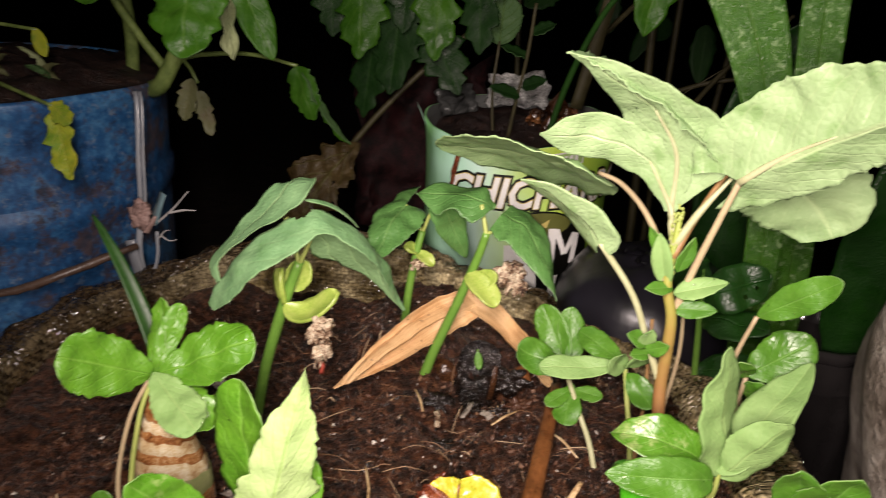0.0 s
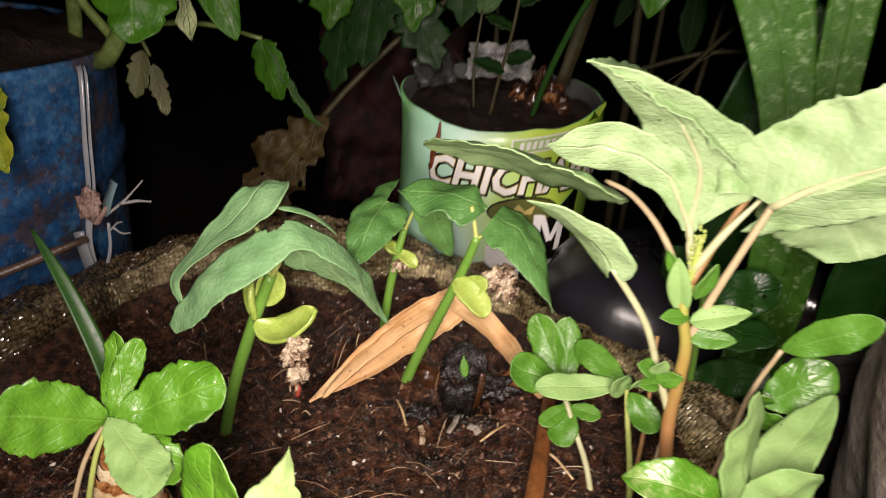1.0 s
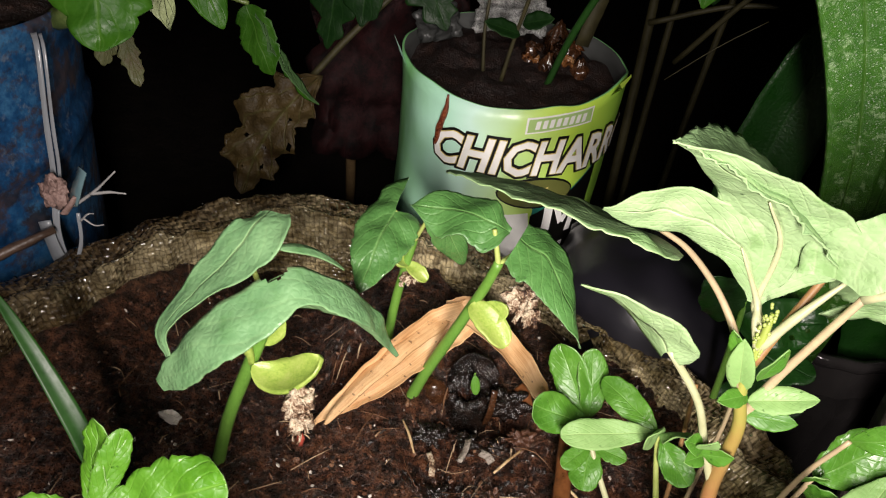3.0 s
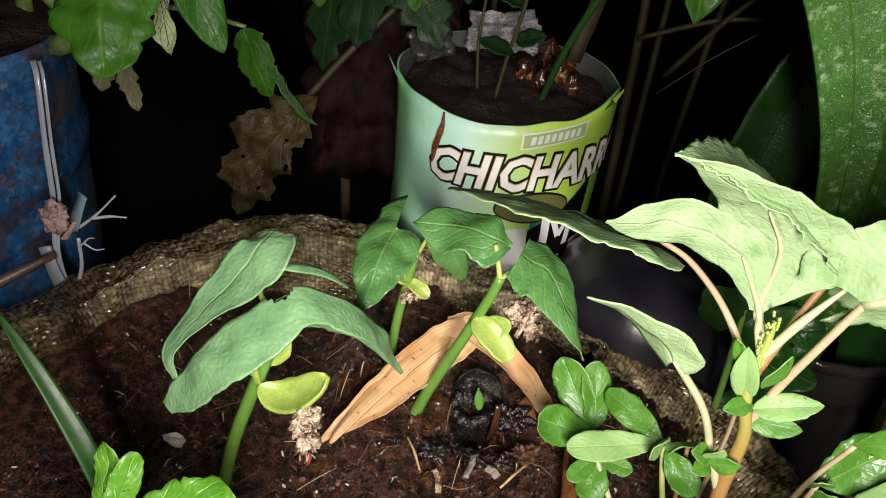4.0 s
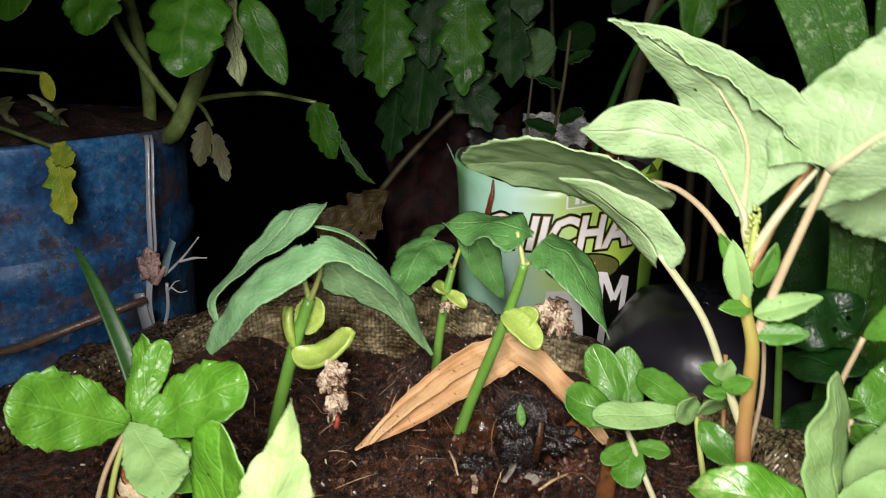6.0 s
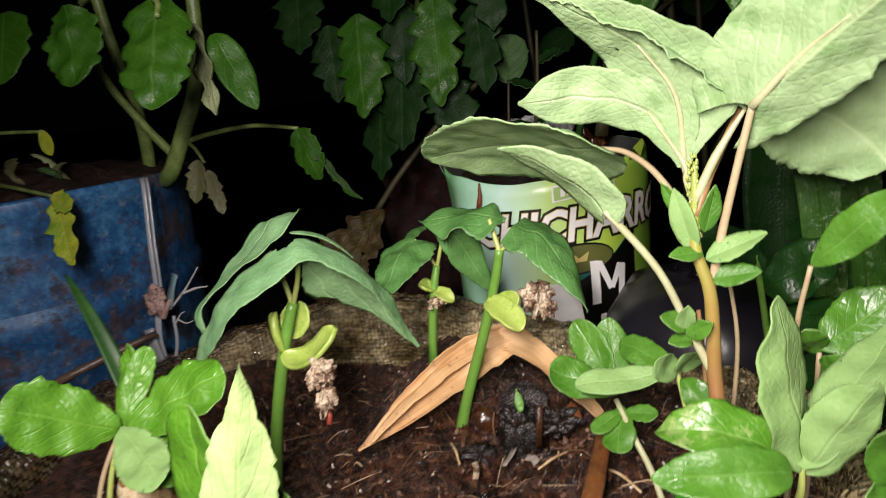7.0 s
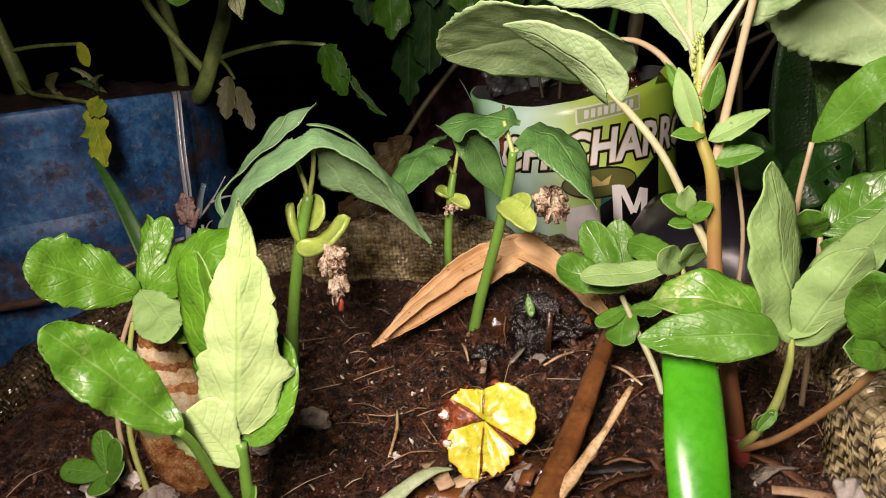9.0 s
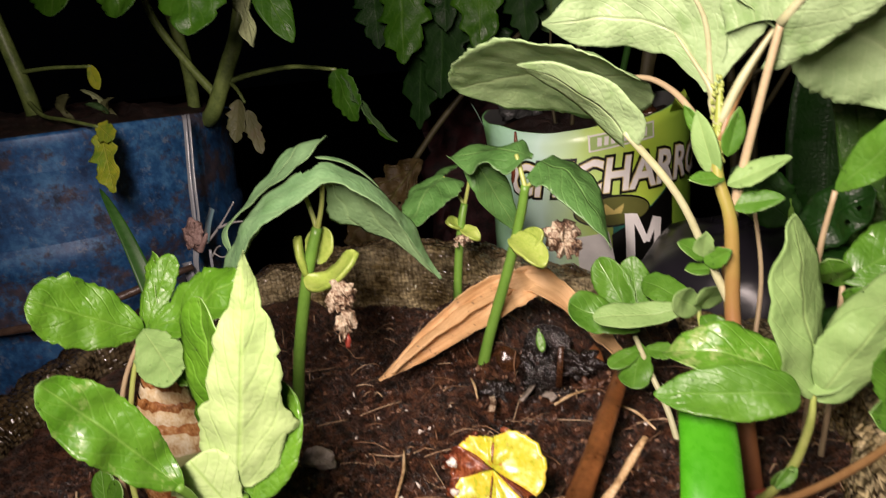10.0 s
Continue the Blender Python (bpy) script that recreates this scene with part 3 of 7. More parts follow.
def blob(bm, centre, size, amount=0.2, freq=2.0, sub=2, seed=0, turn=None):
    """An uneven rounded lump."""
    made = bmesh.ops.create_icosphere(bm, subdivisions=sub, radius=1.0)["verts"]
    q = turn or Euler((0, 0, 0)).to_quaternion()
    for v in made:
        k = 1 + amount * noise.noise(v.co * freq + V(seed * 7.3, seed, 0))
        v.co = V(centre) + q @ V(v.co.x * size[0] * k, v.co.y * size[1] * k, v.co.z * size[2] * k)
    return made


def lathe(bm, centre, profile, ring=64, uvname=None, wobble=None):
    """Turns a profile of (radius, z) round the centre's upright axis."""
    uvl = bm.loops.layers.uv.new(uvname) if uvname else None
    rows = []
    for r, z in profile:
        row = []
        for i in range(ring):
            a = 2 * math.pi * i / ring
            rr, zz = wobble(a, r, z) if wobble else (r, z)
            row.append(bm.verts.new((centre[0] + rr * math.sin(a), centre[1] - rr * math.cos(a), zz)))
        rows.append(row)
    for k, (r0, r1) in enumerate(zip(rows, rows[1:])):
        for i in range(ring):
            f = bm.faces.new((r0[i], r0[(i + 1) % ring], r1[(i + 1) % ring], r1[i]))
            if uvl:
                for lp, x, y in zip(f.loops, (i, i + 1, i + 1, i), (k, k, k + 1, k + 1)):
                    lp[uvl].uv = ((x / ring + 0.5) % 1.0 if x < ring or i < ring else 0.5, y / len(rows))
    return rows


# ---- ground ----
GROUND = -0.12
bm = bmesh.new()
n = 60
grid = [[bm.verts.new(((i / n - 0.5) ** 3 * 80 + 0, (j / n - 0.5) ** 3 * 80 + 0.3, GROUND + 0.004 * noise.noise(V(i * 0.9, j * 0.9, 0)))) for j in range(n + 1)] for i in range(n + 1)]
for i in range(n):
    for j in range(n):
        bm.faces.new((grid[i][j], grid[i + 1][j], grid[i + 1][j + 1], grid[i][j + 1]))
tagged(part("ground", bm, M_GROUND, None), "dark wet bare garden soil at night", "ground", kind="structure")

# ---- the woven sack and its soil ----
SACK = V(0.008, 0.262, 0)


def round_table(values, a):
    """A value round the sack: twelve numbers at every thirty degrees, joined smoothly."""
    k = (a / radians(30)) % 12
    i, t = int(k), k - int(k)
    p, q, r, w = (values[(i + j) % 12] for j in (-1, 0, 1, 2))
    return 0.5 * (2 * q + (r - p) * t + (2 * p - 5 * q + 4 * r - w) * t * t + (3 * q - p - 3 * r + w) * t ** 3)


def sack_radius(a):
    return round_table((0.136, 0.152, 0.168, 0.166, 0.188, 0.189, 0.188, 0.172, 0.152, 0.160, 0.172, 0.168), a) + 0.003 * math.sin(5 * a)


def sack_top(a):
    return round_table((0.020, 0.006, 0.001, 0.015, 0.026, 0.015, 0.004, 0.006, 0.010, 0.008, 0.004, 0.006), a) + 0.002 * math.sin(7 * a + 1)


def soil_height(x, y):
    dx, dy = x - SACK.x, y - SACK.y
    rho = math.hypot(dx, dy) / sack_radius(math.atan2(dy, dx))
    z = 0.004 * noise.noise(V(x * 30, y * 30, 0)) + 0.003 * noise.noise(V(x * 90, y * 90, 3)) + 0.0022 * noise.noise(V(x * 260, y * 260, 5)) + 0.0016 * noise.noise(V(x * 520, y * 520, 8))
    k = min(max((y - 0.338) / 0.026, 0), 1)
    z += 0.016 * k * k * (3 - 2 * k) * math.exp(-((x + 0.009) / 0.024) ** 4)
    k = min(max((rho - 0.70) / 0.26, 0), 1)
    k *= 1 - 0.95 * math.exp(-((math.atan2(dy, dx) - 1.85) / 0.40) ** 4)
    z += max(0.0, sack_top(math.atan2(dy, dx)) - 0.003 - z) * k * k * (3 - 2 * k) * (0.5 - 0.5 * math.tanh(3 * (math.cos(math.atan2(dy, dx) + 0.1) - 0.75))) * (0.5 - 0.5 * math.tanh(4 * (math.cos(math.atan2(dy, dx) - radians(202)) - 0.85)))
    z -= 0.010 * math.exp(-((x - 0.022) ** 2 + (y - 0.318) ** 2) / 0.00012)
    z -= 0.013 * math.exp(-(((x - 0.036) / 0.017) ** 2 + ((y - 0.349) / 0.011) ** 2) ** 2)
    return z + 0.002


bm = bmesh.new()
n = 300
grid = {}
for i in range(n + 1):
    for j in range(n + 1):
        x, y = SACK.x + (i / n - 0.5) * 0.38, SACK.y + (j / n - 0.5) * 0.38
        if math.hypot(x - SACK.x, y - SACK.y) < sack_radius(math.atan2(y - SACK.y, x - SACK.x)) * 0.97 + 0.002:
            grid[i, j] = bm.verts.new((x, y, soil_height(x, y)))
for (i, j), v in grid.items():
    q = [grid.get(k) for k in ((i, j), (i + 1, j), (i + 1, j + 1), (i, j + 1))]
    if all(q):
        bm.faces.new(q)
soil = tagged(part("potting_soil", bm, M_SOIL, None), "wet dark brown crumbly soil filling the sack", "soil", kind="structure")

# rolled rim, inner and outer wall of the sack
NA, prof = 360, []
for k in range(48):
    if k < 8:
        prof.append((-0.024 + 0.012 * k / 7, -0.06 + 0.055 * k / 7))
    elif k < 36:
        a = math.pi - (k - 8) / 27 * 1.45 * math.pi
        prof.append((0.0115 * math.cos(a), 0.0130 * math.sin(a) + 0.003 * math.sin(3 * a)))
    else:
        t = (k - 36) / 11
        prof.append((0.004 + 0.006 * math.sin(t * 3), -0.016 - 0.14 * t))


along = [0.0]
for k in range(1, 48):
    along.append(along[-1] + math.hypot(prof[k][0] - prof[k - 1][0], prof[k][1] - prof[k - 1][1]))


def sack_vertex(i, k):
    """A point of the sack's skin: i round the rim, k along its profile."""
    a = 2 * math.pi * i / NA
    (dr, dz), c, s = prof[k], math.cos(a), math.sin(a)
    soft = 1.0 if k > 8 else 0.4
    w = noise.noise(V(c * 5, s * 5, k * 0.16)) * 0.006 + noise.noise(V(c * 16, s * 16, k * 0.22)) * 0.0045 + soft * (1 - abs(noise.noise(V(c * 26, s * 26, k * 0.30)))) ** 3 * 0.003 + noise.noise(V(c * 60, s * 60, k * 0.5)) * 0.0011
    w2 = noise.noise(V(c * 9, s * 9, 7 + k * 0.12)) * 0.004 + soft * noise.noise(V(c * 34, s * 34, 3 + k * 0.2)) * 0.0022
    r = sack_radius(a) + dr + w
    return SACK.x + r * c, SACK.y + r * s, max(sack_top(a) + dz + w2, GROUND + 0.001)


sack = thing("woven_sack", (SACK.x, SACK.y, GROUND), "dirty grey-brown woven plastic sack with a rolled rim", "sack")
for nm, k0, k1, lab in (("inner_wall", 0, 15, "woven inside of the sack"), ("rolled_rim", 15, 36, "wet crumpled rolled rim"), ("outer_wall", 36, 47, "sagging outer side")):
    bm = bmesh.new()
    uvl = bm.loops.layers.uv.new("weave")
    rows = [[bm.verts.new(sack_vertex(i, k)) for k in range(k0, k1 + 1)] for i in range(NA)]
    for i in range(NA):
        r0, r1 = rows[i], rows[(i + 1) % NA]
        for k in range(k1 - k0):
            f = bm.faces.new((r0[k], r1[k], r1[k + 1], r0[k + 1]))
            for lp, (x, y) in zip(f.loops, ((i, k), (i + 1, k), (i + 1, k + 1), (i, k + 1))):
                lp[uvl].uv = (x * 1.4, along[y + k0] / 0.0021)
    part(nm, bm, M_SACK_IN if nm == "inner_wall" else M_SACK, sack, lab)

# wet glints on the rolled rim
wetr = random.Random(21)
bm = bmesh.new()
for _ in range(700):
    i, k = wetr.randrange(NA), wetr.randrange(12, 34)
    p, q, r = V(sack_vertex(i, k)), V(sack_vertex((i + 1) % NA, k)), V(sack_vertex(i, k + 1))
    up = (q - p).cross(r - p).normalized()
    drop_mesh(bm, p.lerp(q, wetr.random()), up if up.z > 0 else -up, wetr.choice((0.0003, 0.0004, 0.0005, 0.0007, 0.0009)))
part("water_film", bm, M_DROP, sack, "clear beads of water", "stuff")

# crumbs, fibres and chips on the soil
rnd = random.Random(5)
G0 = (1 + 5 ** 0.5) / 2
ICO = [(-1, G0, 0), (1, G0, 0), (-1, -G0, 0), (1, -G0, 0), (0, -1, G0), (0, 1, G0), (0, -1, -G0), (0, 1, -G0), (G0, 0, -1), (G0, 0, 1), (-G0, 0, -1), (-G0, 0, 1)]
TRI = [(0, 11, 5), (0, 5, 1), (0, 1, 7), (0, 7, 10), (0, 10, 11), (1, 5, 9), (5, 11, 4), (11, 10, 2), (10, 7, 6), (7, 1, 8), (3, 9, 4), (3, 4, 2), (3, 2, 6), (3, 6, 8), (3, 8, 9), (4, 9, 5), (2, 4, 11), (6, 2, 10), (8, 6, 7), (9, 8, 1)]


def crumbs(name, count, sizes, mat, label, category):
    """A scatter of angular grains over the soil, as one joined rest."""
    verts, faces = [], []
    for _ in range(count):
        x, y = rnd.uniform(-0.14, 0.15), rnd.uniform(0.17, 0.43)
        if math.hypot(x - SACK.x, y - SACK.y) > sack_radius(math.atan2(y - SACK.y, x - SACK.x)) * 0.93:
            continue
        s = rnd.choice(sizes) / 1.9
        c, q = V(x, y, soil_height(x, y) + s * 0.7), Euler((rnd.uniform(0, 6), rnd.uniform(0, 6), rnd.uniform(0, 6))).to_quaternion()
        e = V(rnd.uniform(0.6, 2.2), rnd.uniform(0.6, 1.3), rnd.uniform(0.4, 0.9))
        k = len(verts)
        verts += [c + q @ V(a * e.x, d * e.y, f * e.z) * s * rnd.uniform(0.7, 1.25) for a, d, f in ICO]
        faces += [(a + k, d + k, f + k) for a, d, f in TRI]
    me = bpy.data.meshes.new(name)
    me.from_pydata(verts, [], faces)
    me.materials.append(mat)
    return tagged(new(name, me), label, category, kind="stuff")


crumbs("soil_crumbs", 17000, (0.0003, 0.0003, 0.0004, 0.0005, 0.0006, 0.0009), M_CRUMB, "small wet brown crumbs of soil", "soil")
crumbs("pale_grains", 260, (0.0004, 0.0006, 0.0008), M_WHITE, "scattered pale grit on the soil", "grit")
bm = bmesh.new()
for _ in range(560):
    x, y = rnd.uniform(-0.12, 0.13), rnd.uniform(0.18, 0.40)
    a, l = rnd.uniform(0, 6.28), rnd.choice((0.003, 0.004, 0.006, 0.008, 0.012, 0.018))
    dx, dy = math.cos(a) * l / 2, math.sin(a) * l / 2
    pts = [(x + k * dx, y + k * dy, soil_height(x + k * dx, y + k * dy) + 0.0012 + (0.001 if k == 0 else 0)) for k in (-1, 0, 1)]
    r = rnd.choice((0.00010, 0.00016, 0.00024)) if l > 0.005 else rnd.choice((0.0002, 0.0004))
    tube(bm, pts, (r, r, r * 0.6), 4, 2)
tagged(part("root_fibres", bm, M_STRAW, None), "thin tan root fibres and straw bits on the soil", "plant debris", kind="stuff")

# ---- snack bag used as a pot ----
BAG, BAG_R, BAG_TOP = V(0.0268, 0.5225, 0), 0.0595, 0.0870


def bag_rim(s):
    """Height of the bag's cut edge at the arc length s from its front."""
    return BAG_TOP + 0.0008 * math.sin(s * 110) + 0.008 * min(1.0, abs(s / 0.075)) ** 1.6 + 0.0012 * noise.noise(V(s * 60, 0, 4))


def bag_point(s, z, off=0.0):
    a = s / BAG_R
    r = BAG_R + off + 0.0022 * noise.noise(V(math.cos(a) * 2, math.sin(a) * 2, z * 22)) + 0.0015 * math.sin(3 * a + z * 40) - 0.003 * max(0, (0.02 - z) / 0.14)
    return V(BAG.x + r * math.sin(a), BAG.y - r * math.cos(a), z)


bag = thing("snack_bag_pot", (BAG.x, BAG.y, GROUND), "green printed snack bag cut open and filled with soil", "plant pot")
bm = bmesh.new()
uvl = bm.loops.layers.uv.new("bag")
NS, NZ = 96, 26
for skin, off in ((0, 0.0), (1, -0.0012)):
    rows = []
    for k in range(NZ + 1):
        row = []
        for i in range(NS):
            s = (i / NS - 0.5) * 2 * math.pi * BAG_R
            z = GROUND + 0.002 + (bag_rim(s) - GROUND - 0.002) * k / NZ
            row.append(bm.verts.new(bag_point(s, z, off)))
        rows.append(row)
    for k in range(NZ):
        for i in range(NS):
            j = (i + 1) % NS
            q = (rows[k][i], rows[k][j], rows[k + 1][j], rows[k + 1][i])
            f = bm.faces.new(q if not skin else q[::-1])
            f.material_index = skin
            for lp in f.loops:
                x, y = ((i, k), (i + 1, k), (i + 1, k + 1), (i, k + 1))[q.index(lp.vert)]
                lp[uvl].uv = (x / NS, y / NZ)
    if skin:
        for i in range(NS):
            bm.faces.new((first[i], first[(i + 1) % NS], rows[NZ][(i + 1) % NS], rows[NZ][i]))
    first = rows[NZ]
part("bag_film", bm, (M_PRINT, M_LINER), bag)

bm = bmesh.new()
c = bm.verts.new((BAG.x, BAG.y, BAG_TOP - 0.002))
last = None
for k in range(1, 15):
    row = []
    for i in range(48):
        a = 2 * math.pi * i / 48
        r = (BAG_R - 0.002) * k / 14
        x, y = BAG.x + r * math.sin(a), BAG.y - r * math.cos(a)
        row.append(bm.verts.new((x, y, BAG_TOP - 0.002 + 0.006 * noise.noise(V(x * 60, y * 60, 1)) + 0.003 * noise.noise(V(x * 200, y * 200, 2)) + 0.006 * max(0, (y - BAG.y) / BAG_R) - 0.004 * (k / 14) ** 4)))
    for i in range(48):
        j = (i + 1) % 48
        bm.faces.new((c, row[i], row[j]) if last is None else (last[i], row[i], row[j], last[j]))
    last = row
part("bag_soil", bm, M_POTSOIL, bag, "dark soil inside the bag")


def bag_patch(name, outline, mat, off=0.0006, label=""):
    """A printed shape on the bag, from (s, z) corners, bent round it."""
    bm = bmesh.new()
    pts = []
    for (s0, z0), (s1, z1) in zip(outline, outline[1:] + outline[:1]):
        k = max(1, int(max(abs(s1 - s0), abs(z1 - z0)) / 0.003))
        pts += [(s0 + (s1 - s0) * i / k, z0 + (z1 - z0) * i / k) for i in range(k)]
    bm.faces.new([bm.verts.new((s, z, 0)) for s, z in pts])
    bmesh.ops.triangulate(bm, faces=bm.faces[:])
    for _ in range(3):
        long = [e for e in bm.edges if abs(e.verts[0].co.x - e.verts[1].co.x) > 0.005]
        if long:
            bmesh.ops.subdivide_edges(bm, edges=long, cuts=1)
            bmesh.ops.triangulate(bm, faces=[f for f in bm.faces if len(f.verts) > 3])
    for v in bm.verts:
        v.co = bag_point(v.co.x, v.co.y, off)
    return part(name, bm, mat, bag, label)


def bag_text(name, words, s0, z0, height, stretch, mat, off, swell=0.0, shear=0.22, slope=0.0, label=""):
    """Lettering bent round the bag, its baseline starting at (s0, z0)."""
    cu = bpy.data.curves.new(name, "FONT")
    cu.body, cu.size, cu.shear, cu.offset, cu.resolution_u = words, 1.0, shear, swell, 2
    tmp = bpy.data.objects.new(name, cu)
    scene.collection.objects.link(tmp)
    dg = bpy.context.evaluated_depsgraph_get()
    me = bpy.data.meshes.new_from_object(tmp.evaluated_get(dg))
    bpy.data.objects.remove(tmp)
    bm = bmesh.new()
    bm.from_mesh(me)
    bpy.data.meshes.remove(me)
    bmesh.ops.triangulate(bm, faces=bm.faces[:])
    for _ in range(2):
        long = [e for e in bm.edges if e.calc_length() > 0.30]
        if long:
            bmesh.ops.subdivide_edges(bm, edges=long, cuts=1)
            bmesh.ops.triangulate(bm, faces=[f for f in bm.faces if len(f.verts) > 3])
    for v in bm.verts:
        s = s0 + v.co.x * height * stretch / 0.73
        v.co = bag_point(s, z0 + v.co.y * height / 0.73 + slope * (s - s0), off)
    return part(name, bm, mat, bag, label, smooth=False)


bag_text("lettering_outline", "CHICHARRON", -0.0364, 0.0528, 0.0182, 0.880, M_INK_K, 0.0007, 0.095, slope=0.008, label="black outline of lettering")
bag_text("lettering_edge", "CHICHARRON", -0.0364, 0.0528, 0.0182, 0.880, M_INK_Y, 0.0010, 0.040, slope=0.008, label="gold edge of lettering")
bag_text("lettering", "CHICHARRON", -0.0364, 0.0528, 0.0182, 0.880, M_INK_W, 0.0013, 0.024, slope=0.008, label="white lettering reading CHICHARRON")
S0, S1 = 0.0120, 0.0480
bag_patch("logo_frame", [(S0 - 0.0010, 0.0748), (S1 + 0.0010, 0.0783), (S1 + 0.0010, 0.0872), (S0 - 0.0010, 0.0838)], M_INK_W, 0.0004, "white logo border")
bag_patch("logo_panel", [(S0, 0.0757), (S1, 0.0792), (S1, 0.0863), (S0, 0.0829)], M_INK_L, 0.0006, "pale green logo panel")
for k in range(8):
    a = S0 + 0.0035 + k * 0.0037
    bag_patch("logo_bar", [(a, 0.0776 + k * 0.0003), (a + 0.0024, 0.0778 + k * 0.0003), (a + 0.0028, 0.0824 + k * 0.0003), (a + 0.0004, 0.0822 + k * 0.0003)], M_INK_W, 0.0010)
bag_patch("oval_outline", [(0.0010 + 0.021 * (1 + math.cos(i * 0.2618)), 0.0425 + 0.0085 * math.sin(i * 0.2618)) for i in range(24)], M_INK_K, 0.0007)
bag_patch("oval", [(0.0020 + 0.020 * (1 + math.cos(i * 0.2618)), 0.0425 + 0.0074 * math.sin(i * 0.2618)) for i in range(24)], M_INK_G, 0.0010, "olive oval print")
bag_patch("oval_mark", [(0.012, 0.041), (0.018, 0.047), (0.022, 0.043), (0.028, 0.046), (0.026, 0.041)], M_INK_Y, 0.0013)
bag_patch("lower_print", [(0.021, 0.034), (0.042, 0.041), (0.060, 0.053), (0.060, -0.06), (0.019, -0.06), (0.020, 0.02)], M_INK_T, 0.0006, "dark teal and black lower print")
bag_patch("lower_black", [(0.020, 0.030), (0.044, 0.042), (0.0605, 0.053), (0.0605, 0.010), (0.020, -0.010)], M_INK_K, 0.0009)
for quad in (((0.0265, 0.0160), (0.0315, 0.0160), (0.0325, 0.0400), (0.0275, 0.0405)), ((0.0430, 0.0160), (0.0475, 0.0155), (0.0500, 0.0345), (0.0450, 0.0360)),
             ((0.0300, 0.0400), (0.0345, 0.0395), (0.0400, 0.0240), (0.0370, 0.0225)), ((0.0440, 0.0365), (0.0480, 0.0350), (0.0405, 0.0225), (0.0375, 0.0240)),
             ((0.0500, 0.0115), (0.0660, 0.0105), (0.0660, 0.0155), (0.0500, 0.0170)), ((0.0500, -0.0040), (0.0550, -0.0045), (0.0550, 0.0115), (0.0500, 0.0115)),
             ((0.0550, -0.0045), (0.0680, -0.0055), (0.0680, 0.0000), (0.0550, 0.0010)), ((0.0300, -0.0120), (0.0345, -0.0120), (0.0355, 0.0095), (0.0310, 0.0095)),
             ((0.0385, -0.0120), (0.0425, -0.0120), (0.0435, 0.0100), (0.0395, 0.0100))):
    bag_patch("white_block", list(quad), M_INK_W, 0.0014)
bag_patch("white_patch", [(0.002, 0.030), (0.0185, 0.032), (0.0210, 0.015), (0.0230, -0.002), (0.003, -0.002)], M_INK_W, 0.0012, "white printed corner")
# torn streak of soil running down the film
bm = bmesh.new()
tube(bm, [bag_point(-0.0285, 0.0885, 0.0014), bag_point(-0.0290, 0.080, 0.0016), bag_point(-0.0315, 0.070, 0.0020), bag_point(-0.0340, 0.060, 0.001)], (0.0006, 0.0014, 0.0019, 0.001), 6, rough=0.5)
part("soil_streak", bm, M_BROWNROT, bag, "brown soil streak")
# folded corners at the edge of the bag
for s, w, h in ((-0.072, 0.018, 0.014), (0.066, 0.012, 0.011)):
    bm = bmesh.new()
    q = [bm.verts.new(bag_point(s + dx * w, bag_rim(s) - 0.004 + dz * h, 0.001 + 0.004 * dz)) for dx, dz in ((-0.5, 0), (0.5, 0), (0.42, 0.7), (0.05, 1.0), (-0.45, 0.6))]
    f = bm.faces.new(q)
    g = bmesh.ops.solidify(bm, geom=[f], thickness=0.0006)
    bm.faces.ensure_lookup_table()
    uvl = bm.loops.layers.uv.new("bag")
    for f in bm.faces:
        for lp in f.loops:
            lp[uvl].uv = (0.44 if s < 0 else 0.62, 0.9)
    part("folded_corner", bm, M_PRINT, bag)


def crumpled(name, centre, sx, sy, mat, label, seed, parent=None, amp=0.35, turn=0.0, upright=0.0, n=14, category="scrap"):
    """A crumpled thin sheet."""
    bm = bmesh.new()
    grid = []
    e = Euler((upright, 0, turn))
    for i in range(n + 1):
        row = []
        for j in range(n + 1):
            x, y = (i / n - 0.5) * sx, (j / n - 0.5) * sy
            e1 = 1 + 0.25 * noise.noise(V(i * 0.4, j * 0.4, seed))
            z = min(sx, sy) * amp * (noise.noise(V(i * 0.33, j * 0.33, seed + 4)) + 0.5 * noise.noise(V(i * 0.8, j * 0.8, seed + 9)))
            p = V(x * e1, y * e1, z)
            p.rotate(e)
            row.append(bm.verts.new(V(centre) + p))
        grid.append(row)
    fs = [bm.faces.new((grid[i][j], grid[i + 1][j], grid[i + 1][j + 1], grid[i][j + 1])) for i in range(n) for j in range(n)]
    bmesh.ops.solidify(bm, geom=fs, thickness=0.0006)
    ob = part(name, bm, mat, parent, "" if not parent else label)
    return ob if parent else tagged(ob, label, category)


crumpled("foil_flap", (0.022, 0.556, 0.104), 0.040, 0.022, M_FOIL, "silver inside of the bag", 3, bag, 0.5, 0.1, radians(62))
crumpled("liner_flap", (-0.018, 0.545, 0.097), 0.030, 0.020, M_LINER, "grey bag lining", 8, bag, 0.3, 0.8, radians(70))

